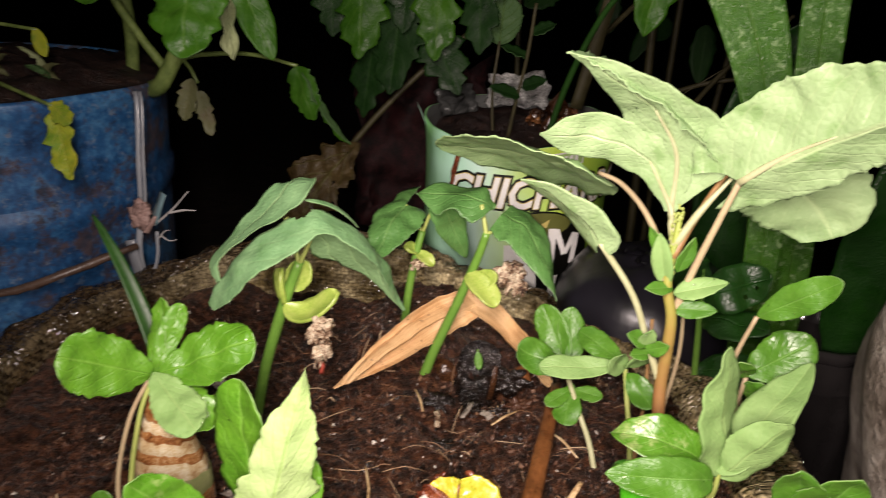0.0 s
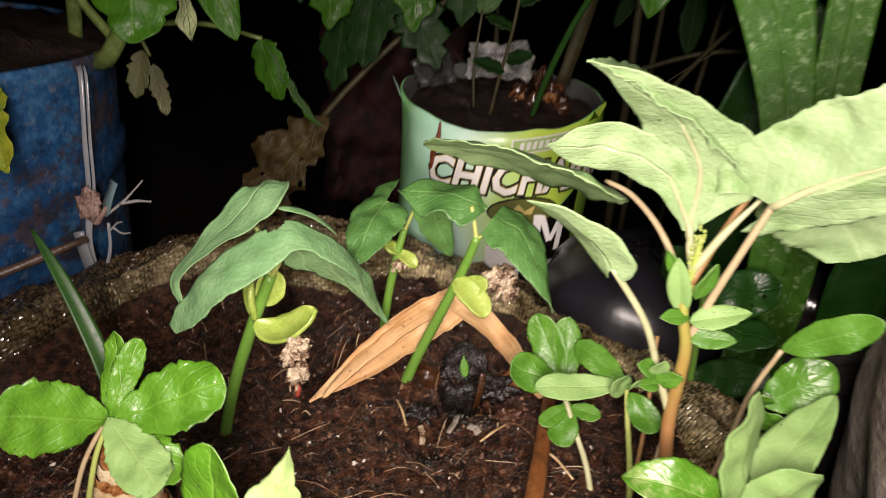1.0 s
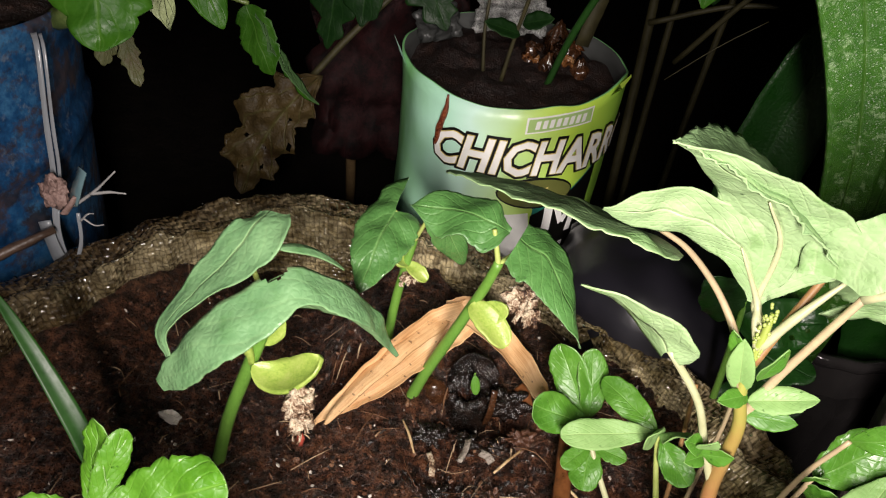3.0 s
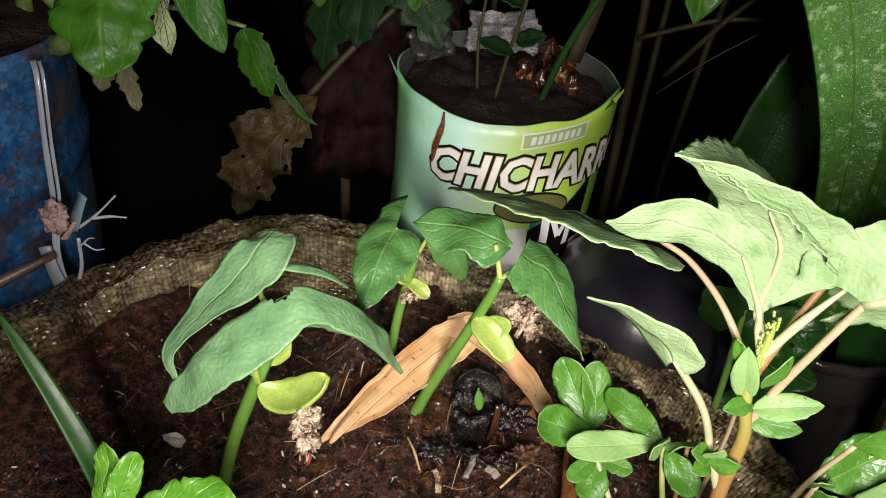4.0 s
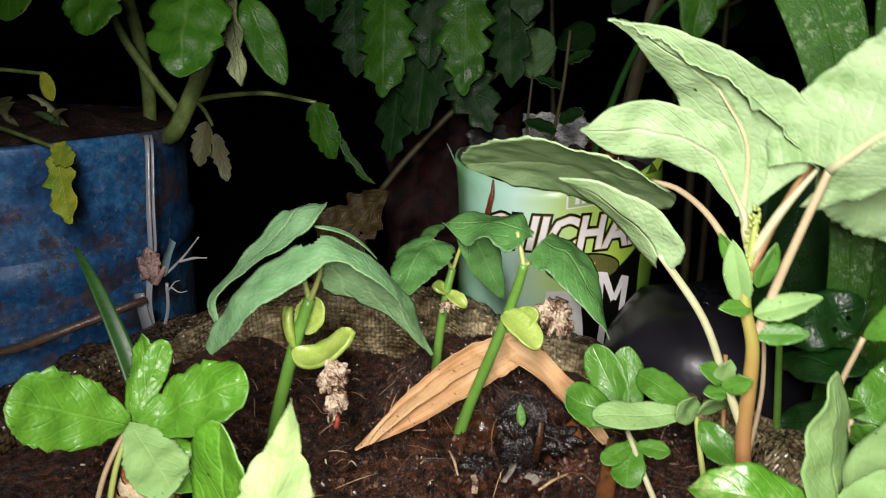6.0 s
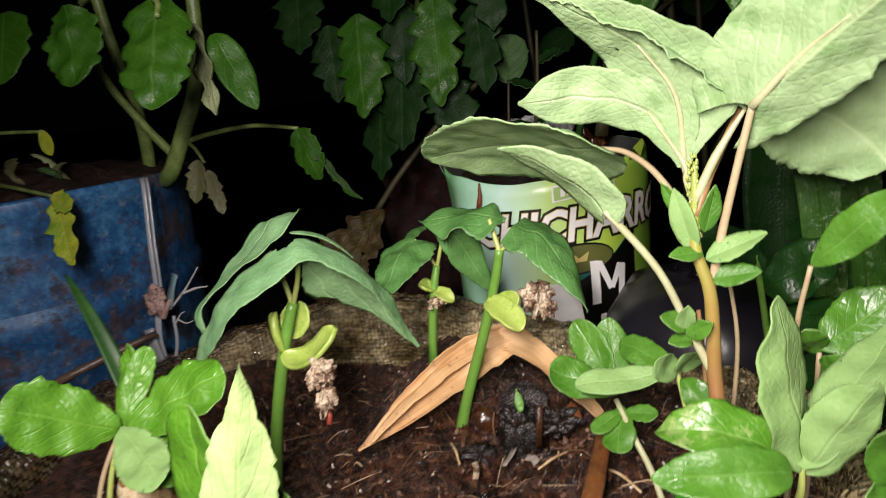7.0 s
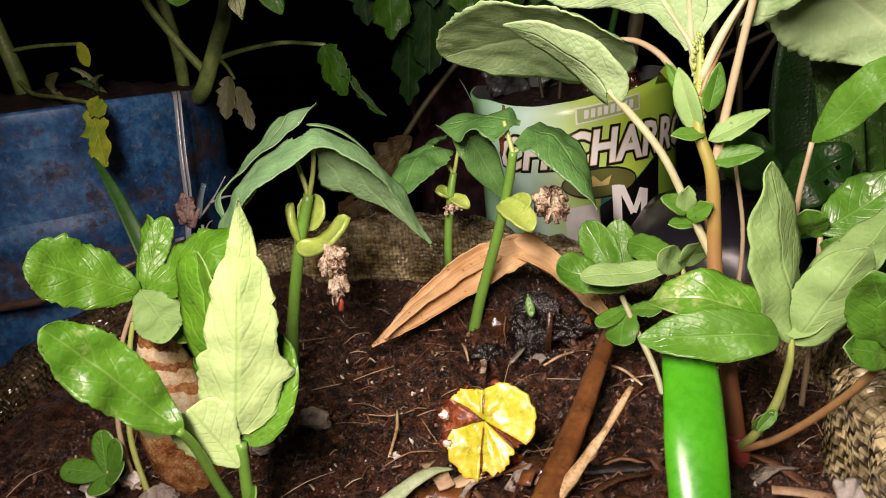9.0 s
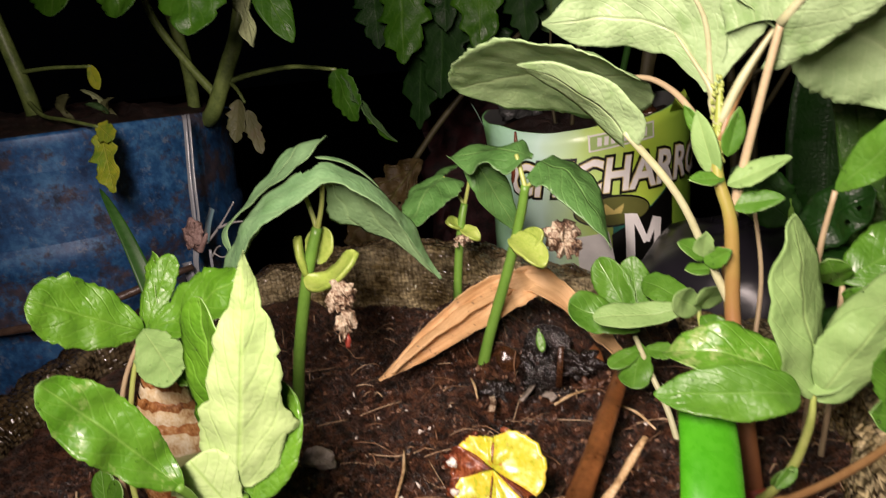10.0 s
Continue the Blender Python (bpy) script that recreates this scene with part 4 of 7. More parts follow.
# bulbs and stems growing in the bag
for k, (x, y, z, r) in enumerate(((0.046, 0.530, 0.092, 0.005), (0.056, 0.538, 0.096, 0.006), (0.036, 0.538, 0.092, 0.005), (0.064, 0.530, 0.091, 0.005), (0.050, 0.550, 0.100, 0.007))):
    bm = bmesh.new()
    z -= 0.006
    blob(bm, (x, y, z), (r, r, r * 1.25), 0.35, 1.7, 4, k)
    for v in bm.verts:
        if v.co.z > z + r * 0.6:
            v.co.x, v.co.y = x + (v.co.x - x) * 0.6, y + (v.co.y - y) * 0.6
            v.co.z += r * 0.3
    tagged(part("onion_bulb", bm, M_SHELL, None), "brown papery onion bulb half buried in soil", "bulb", "bulbs in the bag")
skins = random.Random(17)
for k in range(7):
    x, y = skins.uniform(0.032, 0.068), skins.uniform(0.520, 0.545)
    crumpled("onion_skin", (x, y, 0.0905 + skins.uniform(0, 0.006)), skins.uniform(0.005, 0.010), skins.uniform(0.004, 0.009), (M_SHELL, M_ONION, M_STICK)[k % 3], "torn brown onion skin on the bag soil", 50 + k, None, 0.7, skins.uniform(0, 6), radians(skins.uniform(10, 80)), 8, "onion skin")
onion_leaf = thing("onion_leaf", (0.046, 0.508, 0.085), "dark green hollow onion leaf growing from the bag", "plant")
stem(onion_leaf, [(0.046, 0.508, 0.083), (0.054, 0.500, 0.115), (0.066, 0.485, 0.150), (0.080, 0.468, 0.175), (0.100, 0.450, 0.186)], (0.0021, 0.0022, 0.0020, 0.0017, 0.0006), M_BLADE, "leaf", 8)
TDK = (M_TOM_D, M_TOM_U)
seedling = thing("bag_seedling", (0.012, 0.510, 0.085), "thin reddish seedling with round grey-green leaf", "plant")
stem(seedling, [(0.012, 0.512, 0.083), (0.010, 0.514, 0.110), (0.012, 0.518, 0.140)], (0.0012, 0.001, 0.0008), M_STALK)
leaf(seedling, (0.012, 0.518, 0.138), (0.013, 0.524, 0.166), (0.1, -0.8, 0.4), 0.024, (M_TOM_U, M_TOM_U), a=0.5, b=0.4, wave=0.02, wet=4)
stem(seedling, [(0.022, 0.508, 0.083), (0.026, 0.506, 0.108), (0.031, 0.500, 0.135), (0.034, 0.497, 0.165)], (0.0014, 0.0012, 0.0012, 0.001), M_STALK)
for k, (dx, dz, up) in enumerate(((-0.014, 0.110, (0.2, -0.6, 0.7)), (0.012, 0.116, (0.1, -0.7, 0.6)), (-0.010, 0.134, (-0.3, -0.4, 0.8)), (0.014, 0.148, (0.3, -0.5, 0.7)))):
    leaf(seedling, (0.027 + (dz - 0.1) * 0.12, 0.505 - (dz - 0.1) * 0.12, dz), (0.028 + dx * 1.3, 0.498, dz + 0.006), up, 0.010, TDK, a=0.6, b=0.8, wave=0.06, fold=15, seed=k, nu=12, nv=6)

# ---- blue pail with tomato plants ----
PAIL = V(-0.2805, 0.426, 0)
pail = thing("blue_pail", (PAIL.x, PAIL.y, GROUND), "round blue painted pail, scratched and stained, full of soil", "pail")
bm = bmesh.new()
top = 0.116
profile = [(0.094, GROUND), (0.098, -0.06), (0.100, 0.0), (0.1015, 0.040), (0.1015, 0.046), (0.1045, 0.050), (0.1045, 0.060), (0.1025, 0.064), (0.1045, 0.100), (0.107, 0.110), (0.1085, top - 0.001), (0.1075, top + 0.001), (0.1055, top), (0.1040, 0.09), (0.102, 0.05)]
lathe(bm, PAIL, profile, 96, wobble=lambda a, r, z: (r + 0.0016 * math.sin(2 * a + 1) + 0.0008 * math.sin(9 * a), z + 0.002 * math.sin(a * 2) * (z > 0.1)))
part("pail_body", bm, M_PAIL, pail)
bm = bmesh.new()
last = None
for k in range(0, 17):
    row = []
    for i in range(56):
        a = 2 * math.pi * i / 56
        r = 0.104 * k / 16 + 0.0004
        x, y = PAIL.x + r * math.sin(a), PAIL.y - r * math.cos(a)
        z = 0.1145 + 0.012 * (1 - (k / 16) ** 2) + 0.007 * noise.noise(V(x * 50, y * 50, 1)) + 0.003 * noise.noise(V(x * 180, y * 180, 2))
        row.append(bm.verts.new((x, y, z)))
    if last:
        for i in range(56):
            j = (i + 1) % 56
            bm.faces.new((last[i], row[i], row[j], last[j]))
    last = row
part("pail_soil", bm, M_POTSOIL, pail, "dark soil heaped in the pail")


def ribbon(bm, pts, width, across, thick=0.0006, per=6):
    path = spline(pts, per)
    rows = []
    for i, p in enumerate(path):
        t = (path[min(i + 1, len(path) - 1)] - path[max(i - 1, 0)]).normalized()
        lat = (V(across) - t * V(across).dot(t)).normalized()
        n = t.cross(lat)
        w = width * (1 + 0.25 * noise.noise(p * 90))
        rows.append([bm.verts.new(p + lat * sx * w / 2 + n * sn * thick) for sx, sn in ((-1, -1), (0, -1.8), (1, -1), (1, 1), (0, 0.2), (-1, 1))])
    for r0, r1 in zip(rows, rows[1:]):
        for k in range(6):
            bm.faces.new((r0[k], r0[(k + 1) % 6], r1[(k + 1) % 6], r1[k]))
    bm.faces.new(rows[0][::-1])
    bm.faces.new(rows[-1])
    return bm


strap = thing("pail_strap", (-0.160, 0.400, 0.116), "clear plastic strap hanging from the pail rim, knotted and frayed", "strap")
for dx, w in ((0.0, 0.0022), (0.0027, 0.0013)):
    part("strap_band", ribbon(bmesh.new(), [(-0.164 + dx, 0.403, 0.118), (-0.1605 + dx, 0.398, 0.112), (-0.1597 + dx, 0.392, 0.085), (-0.1592 + dx, 0.388, 0.062), (-0.1600 + dx * 0.4, 0.383, 0.040), (-0.157, 0.381, 0.020)], w, (1, 0.4, 0), 0.0006), M_TWINE, strap)
bm = bmesh.new()
blob(bm, (-0.1560, 0.3815, 0.0575), (0.0060, 0.0028, 0.0080), 0.55, 1.6, 4, 4)
for v in bm.verts:
    v.co += V(noise.noise(v.co * 500), 0.6 * noise.noise(v.co * 500 + V(9, 0, 0)), noise.noise(v.co * 500 + V(0, 9, 0))) * 0.0016
part("knot", bm, M_KNOT, strap, "pinkish knot of crumpled tape")
part("tape_end", ribbon(bmesh.new(), [(-0.141, 0.381, 0.0715), (-0.1435, 0.3790, 0.064), (-0.1475, 0.380, 0.055)], 0.0058, (1, -0.5, 0.3), 0.0003), M_SHARD, strap, "bluish torn tape end")
part("tape_end", ribbon(bmesh.new(), [(-0.1525, 0.379, 0.049), (-0.1490, 0.3785, 0.0535), (-0.1450, 0.379, 0.0590)], 0.0026, (0.4, 0.5, -0.6), 0.0003), M_KNOT, strap)
part("tape_end", ribbon(bmesh.new(), [(-0.1625, 0.3795, 0.0435), (-0.1600, 0.3780, 0.032), (-0.1555, 0.3770, 0.015)], 0.0058, (1, 0.3, 0.15), 0.0004), M_TWINE, strap, "wide clear tape end")
part("tape_end", ribbon(bmesh.new(), [(-0.1465, 0.380, 0.0500), (-0.1475, 0.379, 0.035), (-0.1540, 0.378, 0.018)], 0.0014, (1, 0.6, 0.1), 0.0003), M_TWINE, strap)
for pts, r in (([(-0.1475, 0.380, 0.0535), (-0.1360, 0.379, 0.0635), (-0.1250, 0.378, 0.0750)], 0.0006), ([(-0.1385, 0.379, 0.0615), (-0.1300, 0.3785, 0.0640), (-0.1220, 0.378, 0.0650)], 0.0007), ([(-0.1460, 0.380, 0.0460), (-0.1415, 0.379, 0.0510), (-0.1380, 0.378, 0.0525)], 0.0004), ([(-0.1440, 0.379, 0.0485), (-0.1390, 0.378, 0.0465), (-0.1345, 0.378, 0.0475)], 0.0004)):
    part("shred", tube(bmesh.new(), pts, (r, r, r * 0.5), 5, rough=0.5), M_RAFFIA, strap)
part("cord", tube(bmesh.new(), [(-0.157, 0.377, 0.042), (-0.178, 0.352, 0.036), (-0.200, 0.338, 0.029), (-0.230, 0.324, 0.026), (-0.270, 0.317, 0.024), (-0.300, 0.318, 0.023)], (0.0018, 0.0022, 0.0022, 0.0021, 0.0020, 0.002), 9, rough=0.5), M_CORD, strap, "dark brown cord tied round the pail")



def tomato(name, at, label, seed):
    return thing(name, at, label, "tomato plant", "tomato plants")


T1 = tomato("tomato_plant", (-0.170, 0.440, 0.115), "hairy-stemmed tomato plant with lobed green leaves, in the pail", 1)
stem(T1, [(-0.1745, 0.4360, 0.1120), (-0.1640, 0.4300, 0.1180), (-0.1510, 0.4290, 0.138), (-0.1410, 0.4305, 0.157), (-0.1335, 0.4320, 0.186), (-0.1300, 0.4340, 0.250), (-0.134, 0.440, 0.32)], (0.0056, 0.0052, 0.0050, 0.0046, 0.0042, 0.004, 0.0035), M_STEM_T, ring=10)
stem(T1, [(-0.1515, 0.4305, 0.132), (-0.1380, 0.4320, 0.1345), (-0.1120, 0.4330, 0.1360), (-0.0850, 0.4310, 0.1320)], (0.0019, 0.0016, 0.0014, 0.0011), M_STEM_T, "leaf_stalk")
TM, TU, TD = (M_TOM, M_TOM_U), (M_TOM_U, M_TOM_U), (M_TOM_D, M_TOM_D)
leaf(T1, (-0.0800, 0.4300, 0.1305), (-0.0555, 0.4280, 0.0920), (-0.8, -0.45, -0.25), 0.015, TM, fold=50, a=0.5, b=0.7, teeth=0.32, count=4.4, wet=4, seed=3, rumple=0.002, rag=0.18, nu=30, nv=12)
leaf(T1, (-0.0855, 0.430, 0.1315), (-0.0735, 0.4230, 0.1055), (-0.3, -0.9, 0.3), 0.0195, TM, a=0.45, b=0.6, teeth=0.30, count=3.6, wet=6, seed=4, rumple=0.002, rag=0.15, nu=30, nv=14)
stem(T1, [(-0.1500, 0.4300, 0.1310), (-0.1440, 0.4260, 0.1270), (-0.1400, 0.4250, 0.1200)], (0.0014, 0.0012, 0.001), M_STEM_T, "leaf_stalk")
leaf(T1, (-0.1440, 0.4260, 0.1220), (-0.1490, 0.4230, 0.0990), (0.2, -1, 0.1), 0.013, (M_WILT, M_WILT), a=0.5, b=0.6, teeth=0.35, count=4, fold=20, seed=5, rag=0.2)
leaf(T1, (-0.1390, 0.4250, 0.1160), (-0.1330, 0.4220, 0.0920), (0.4, -0.9, 0.1), 0.010, (M_WILT, M_WILT), a=0.5, b=0.6, teeth=0.35, count=4, seed=6, rag=0.2)

T2 = tomato("tomato_plant", (-0.205, 0.462, 0.115), "tomato plant with broad glossy wet leaves, in the pail", 2)
stem(T2, [(-0.205, 0.465, 0.110), (-0.198, 0.458, 0.135), (-0.194, 0.450, 0.16), (-0.192, 0.438, 0.20), (-0.190, 0.430, 0.26)], (0.0045, 0.0042, 0.004, 0.0036, 0.003), M_STEM_T, ring=10)
stem(T2, [(-0.163, 0.436, 0.122), (-0.172, 0.424, 0.145), (-0.178, 0.410, 0.172), (-0.170, 0.395, 0.205)], (0.003, 0.0026, 0.0024, 0.002), M_STEM_T, "leaf_stalk")
stem(T2, [(-0.170, 0.395, 0.205), (-0.135, 0.370, 0.205), (-0.095, 0.345, 0.194), (-0.088, 0.335, 0.186)], (0.002, 0.0018, 0.0016, 0.0012), M_STEM_T, "leaf_stalk")
leaf(T2, (-0.090, 0.338, 0.190), (-0.0855, 0.3165, 0.1525), (0.15, -0.85, 0.5), 0.033, TM, a=0.45, b=0.6, lobe=0.1, teeth=0.26, count=3.6, cup=-0.12, wet=10, seed=7, rumple=0.0035, rag=0.1, nu=36, nv=14)
leaf(T2, (-0.152, 0.365, 0.200), (-0.1470, 0.352, 0.166), (0.1, -0.9, 0.45), 0.031, TM, a=0.42, b=0.5, teeth=0.26, count=3.6, cup=-0.12, wet=14, seed=8, rumple=0.0035, rag=0.1, nu=36, nv=14)
leaf(T2, (-0.0840, 0.365, 0.179), (-0.0685, 0.362, 0.146), (0.5, -0.8, 0.2), 0.0155, TM, fold=10, a=0.5, b=0.7, wet=5, seed=9, rumple=0.002)
leaf(T2, (-0.0885, 0.360, 0.184), (-0.0835, 0.3550, 0.146), (-0.2, -0.9, 0.2), 0.011, (M_PALE2L, M_PALE2L), a=0.35, b=0.3, teeth=0.4, count=3, wave=0.12, roll=0.3, seed=10, wet=2)
leaf(T2, (-0.200, 0.380, 0.205), (-0.195, 0.362, 0.172), (0, -0.8, 0.5), 0.034, TM, a=0.45, b=0.6, teeth=0.2, count=4, seed=11, wet=4)

T3 = tomato("tomato_plant", (-0.300, 0.400, 0.115), "small tomato plant with yellowing lower leaves, at the pail edge", 3)
stem(T3, [(-0.268, 0.405, 0.112), (-0.262, 0.398, 0.135), (-0.262, 0.392, 0.165), (-0.266, 0.386, 0.21)], (0.0055, 0.005, 0.0045, 0.004), M_STEM_T, ring=10)
stem(T3, [(-0.264, 0.398, 0.135), (-0.240, 0.384, 0.126), (-0.208, 0.368, 0.123), (-0.177, 0.356, 0.119)], (0.0016, 0.0014, 0.0012, 0.001), M_STEM_T, "leaf_stalk")
stem(T3, [(-0.262, 0.395, 0.150), (-0.235, 0.392, 0.150), (-0.205, 0.390, 0.148)], (0.0014, 0.0012, 0.001), M_STEM_T, "leaf_stalk")
leaf(T3, (-0.207, 0.390, 0.149), (-0.198, 0.384, 0.136), (0, -0.9, 0.3), 0.008, (M_YELLOW, M_YELLOW), seed=12)
leaf(T3, (-0.178, 0.357, 0.120), (-0.164, 0.350, 0.113), (0, -0.8, 0.6), 0.011, (M_YELLOW, M_YELLOW), a=0.5, b=0.5, teeth=0.35, count=3, seed=13, rag=0.2)
leaf(T3, (-0.176, 0.356, 0.117), (-0.159, 0.338, 0.090), (0.3, -0.9, 0.1), 0.016, (M_YELLOW, M_TOM_U), a=0.5, b=0.6, teeth=0.45, count=3.5, fold=12, seed=14, wet=5, rag=0.2, wave=0.06)
leaf(T3, (-0.270, 0.380, 0.205), (-0.262, 0.360, 0.175), (0, -0.9, 0.4), 0.035, TM, a=0.45, b=0.6, teeth=0.22, count=4, seed=15)
for k, (x, y, l, mm) in enumerate(((-0.235, 0.400, 0.016, M_WILT), (-0.222, 0.408, 0.020, M_PALE2L), (-0.205, 0.400, 0.012, M_WILT), (-0.212, 0.398, 0.010, M_TOM_U), (-0.246, 0.410, 0.018, M_WILT))):
    ob = thing("withered_leaf", (x, y, 0.12), "withered scrap of leaf on the pail soil", "dead leaf", "withered scraps")
    leaf(ob, (x, y, 0.121), (x + 0.006 * (-1) ** k, y - 0.006, 0.122 + l * 0.75), (0.5 * (-1) ** k, -1, 0.3), 0.0058, (mm, mm), mid=(x - 0.004 * (-1) ** k, y - 0.002, 0.122 + l * 0.4), seed=k, nu=16, nv=8, wave=0.2, waves=1.5, roll=0.4, fold=25, rag=0.35)

# tomato leaves hanging in front of the dark beyond the sack
T4 = tomato("tomato_plant", (-0.095, 0.680, GROUND), "tall tomato plant with drooping lobed leaves, most dimmed in colour, behind the sack", 4)
stem(T4, [(-0.095, 0.680, GROUND), (-0.090, 0.665, 0.0), (-0.060, 0.63, 0.10), (-0.045, 0.57, 0.20), (-0.05, 0.54, 0.30)], (0.005, 0.005, 0.0045, 0.004, 0.0035), M_STEM_B, ring=8)
stem(T4, [(-0.047, 0.545, 0.19), (-0.060, 0.51, 0.205), (-0.068, 0.492, 0.198)], (0.002, 0.0016, 0.0013), M_STEM_T, "leaf_stalk")
stem(T4, [(-0.047, 0.545, 0.185), (-0.030, 0.51, 0.205), (-0.020, 0.495, 0.198)], (0.002, 0.0016, 0.0013), M_STEM_T, "leaf_stalk")
leaf(T4, (-0.066, 0.492, 0.188), (-0.065, 0.476, 0.130), (0.05, -0.95, 0.3), 0.037, (M_TOM, M_TOM_U), a=0.5, b=0.75, teeth=0.46, count=4.6, cup=-0.15, rag=0.14, wet=4, seed=21, rumple=0.002, nu=28)
leaf(T4, (-0.022, 0.497, 0.192), (-0.021, 0.483, 0.131), (0.1, -0.95, 0.3), 0.035, (M_TOM, M_TOM_U), a=0.5, b=0.75, teeth=0.46, count=4.6, cup=-0.15, rag=0.14, fold=12, wet=4, seed=22, rumple=0.002, nu=28)
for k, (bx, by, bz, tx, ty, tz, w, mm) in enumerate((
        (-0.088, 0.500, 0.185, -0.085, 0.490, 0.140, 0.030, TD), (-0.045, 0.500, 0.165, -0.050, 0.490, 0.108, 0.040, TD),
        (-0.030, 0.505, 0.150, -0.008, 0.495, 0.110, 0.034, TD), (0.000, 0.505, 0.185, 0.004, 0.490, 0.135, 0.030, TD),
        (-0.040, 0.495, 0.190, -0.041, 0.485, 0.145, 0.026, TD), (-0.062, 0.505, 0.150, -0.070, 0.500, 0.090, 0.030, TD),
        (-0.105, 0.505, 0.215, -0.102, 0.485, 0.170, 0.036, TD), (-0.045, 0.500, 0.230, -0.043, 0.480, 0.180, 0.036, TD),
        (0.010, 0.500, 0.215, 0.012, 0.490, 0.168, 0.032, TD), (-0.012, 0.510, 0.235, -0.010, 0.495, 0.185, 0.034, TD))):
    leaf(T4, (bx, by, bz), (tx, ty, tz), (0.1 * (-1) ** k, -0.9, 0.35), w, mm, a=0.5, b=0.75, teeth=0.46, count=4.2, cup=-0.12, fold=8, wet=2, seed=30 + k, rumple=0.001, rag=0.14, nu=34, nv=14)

# ---- bean seedlings in the sack ----
BE, BY = (M_BEAN, M_BEAN_U), (M_BEAN2, M_BEAN_U)


def cotyledon(parent, base, tip, up, width, seed, sag=0.0):
    """A thick, cupped seed leaf, bowed by sag."""
    m = (V(base) + V(tip)) / 2 - V(0, 0.3, 1) * sag
    return leaf(parent, base, tip, up, width, (M_COT, M_COT), mid=m, a=0.5, b=0.42, cup=0.40, thick=0.0017, seed=seed, nu=14, nv=8, rumple=0.0012, name="seed_leaf")


def husk(parent, centre, size, seed, turn=0.0):
    """A torn seed husk: a crumpled core with curled flakes hanging off it."""
    rh = random.Random(seed * 31)
    bm = bmesh.new()
    blob(bm, centre, [s * 0.80 for s in size], 0.7, 1.8, 4, seed, Euler((0.3, turn, 0.4)).to_quaternion())
    for v in bm.verts:
        v.co += V(noise.noise(v.co * 420), noise.noise(v.co * 420 + V(9, 0, 0)), noise.noise(v.co * 420 + V(0, 9, 0))) * size[0] * 0.30
    for _ in range(13):
        p = V(centre) + V(rh.uniform(-0.7, 0.7) * size[0], -rh.uniform(0.1, 0.8) * size[1], rh.uniform(-0.5, 0.7) * size[2])
        d = V(rh.uniform(-0.6, 0.6), rh.uniform(-0.5, 0.2), -1).normalized() * size[2] * rh.uniform(0.3, 1.0)
        out = V(rh.uniform(-0.3, 0.3), -0.5, 0.2) * size[1] * rh.uniform(0.2, 0.8)
        ribbon(bm, [p, p + d * 0.5 + out, p + d + out * rh.uniform(-0.4, 0.8)], size[0] * rh.uniform(0.12, 0.42), (rh.uniform(0.4, 1), rh.uniform(-0.6, 0.6), 0.1), 0.0002, 4)
    return part("seed_husk", bm, M_HUSK, parent, "torn cream and brown seed husk", "stuff")


A = thing("bean_seedling", (-0.0615, 0.306, 0.002), "bean seedling with drooping blue-green leaves and yellow seed leaves", "bean seedling", "bean seedlings")
stem(A, [(-0.0615, 0.3060, -0.002), (-0.0535, 0.3035, 0.030), (-0.0425, 0.3010, 0.0625), (-0.0365, 0.3025, 0.0795)], (0.0028, 0.0027, 0.0026, 0.0022), M_STEM, ring=10)
stem(A, [(-0.0365, 0.3025, 0.0785), (-0.0385, 0.3030, 0.087), (-0.0410, 0.3025, 0.0975)], (0.0014, 0.0012, 0.0012), M_STEM_Y, "leaf_stalk")
stem(A, [(-0.0365, 0.3025, 0.0785), (-0.0310, 0.2990, 0.089), (-0.0262, 0.2940, 0.1010)], (0.0014, 0.0012, 0.0012), M_STEM_Y, "leaf_stalk")
leaf(A, None, None, None, 0.022, BE, spine=[(-0.0398, 0.3160, 0.1090), (-0.0420, 0.3085, 0.1080), (-0.0475, 0.3020, 0.1010), (-0.0560, 0.2935, 0.0920), (-0.0622, 0.2850, 0.0845), (-0.0597, 0.2815, 0.0770)],
     ups=[(-0.3, -0.6, 0.7), (-0.45, -0.5, 0.7), (-0.55, -0.45, 0.7), (-0.7, -0.4, 0.5)], widths=[(0.0080, 0.0035), (0.0125, 0.0080), (0.0120, 0.0088), (0.0060, 0.0072), (0.0030, 0.0045), (0.0010, 0.0012)],
     cup=-0.12, roll=0.12, wave=0.02, waves=1.6, wet=8, seed=41, rumple=0.0012, nu=40, nv=16, rag=0.05)
leaf(A, None, None, None, 0.026, BE, spine=[(-0.0640, 0.2800, 0.0690), (-0.0560, 0.2830, 0.0830), (-0.0470, 0.2870, 0.0935), (-0.0290, 0.2975, 0.1030), (-0.0140, 0.3060, 0.0935), (-0.0045, 0.3145, 0.0765), (0.0018, 0.3215, 0.0535)],
     ups=[(-0.35, -0.30, 0.89), (-0.30, -0.10, 0.95), (0.0, 0.0, 1.0), (0.45, 0.15, 0.85), (0.75, 0.1, 0.6)], widths=[(0.0020, 0.0045), (0.0040, 0.0110), (0.0050, 0.0145), (0.0060, 0.0160), (0.0065, 0.0165), (0.0055, 0.0155), (0.0030, 0.0125), (0.0170, 0.0120), (0.0200, 0.0120), (0.0185, 0.0100), (0.0150, 0.0075), (0.0080, 0.0040), (0.0006, 0.0006)],
     fold=(-60, -14), cup=-0.10, wave=0.03, waves=2.0, wet=12, seed=42, rumple=0.0014, nu=130, nv=36, rag=0.04, holes=((0.468, 0.20, 0.048, 0.385),))
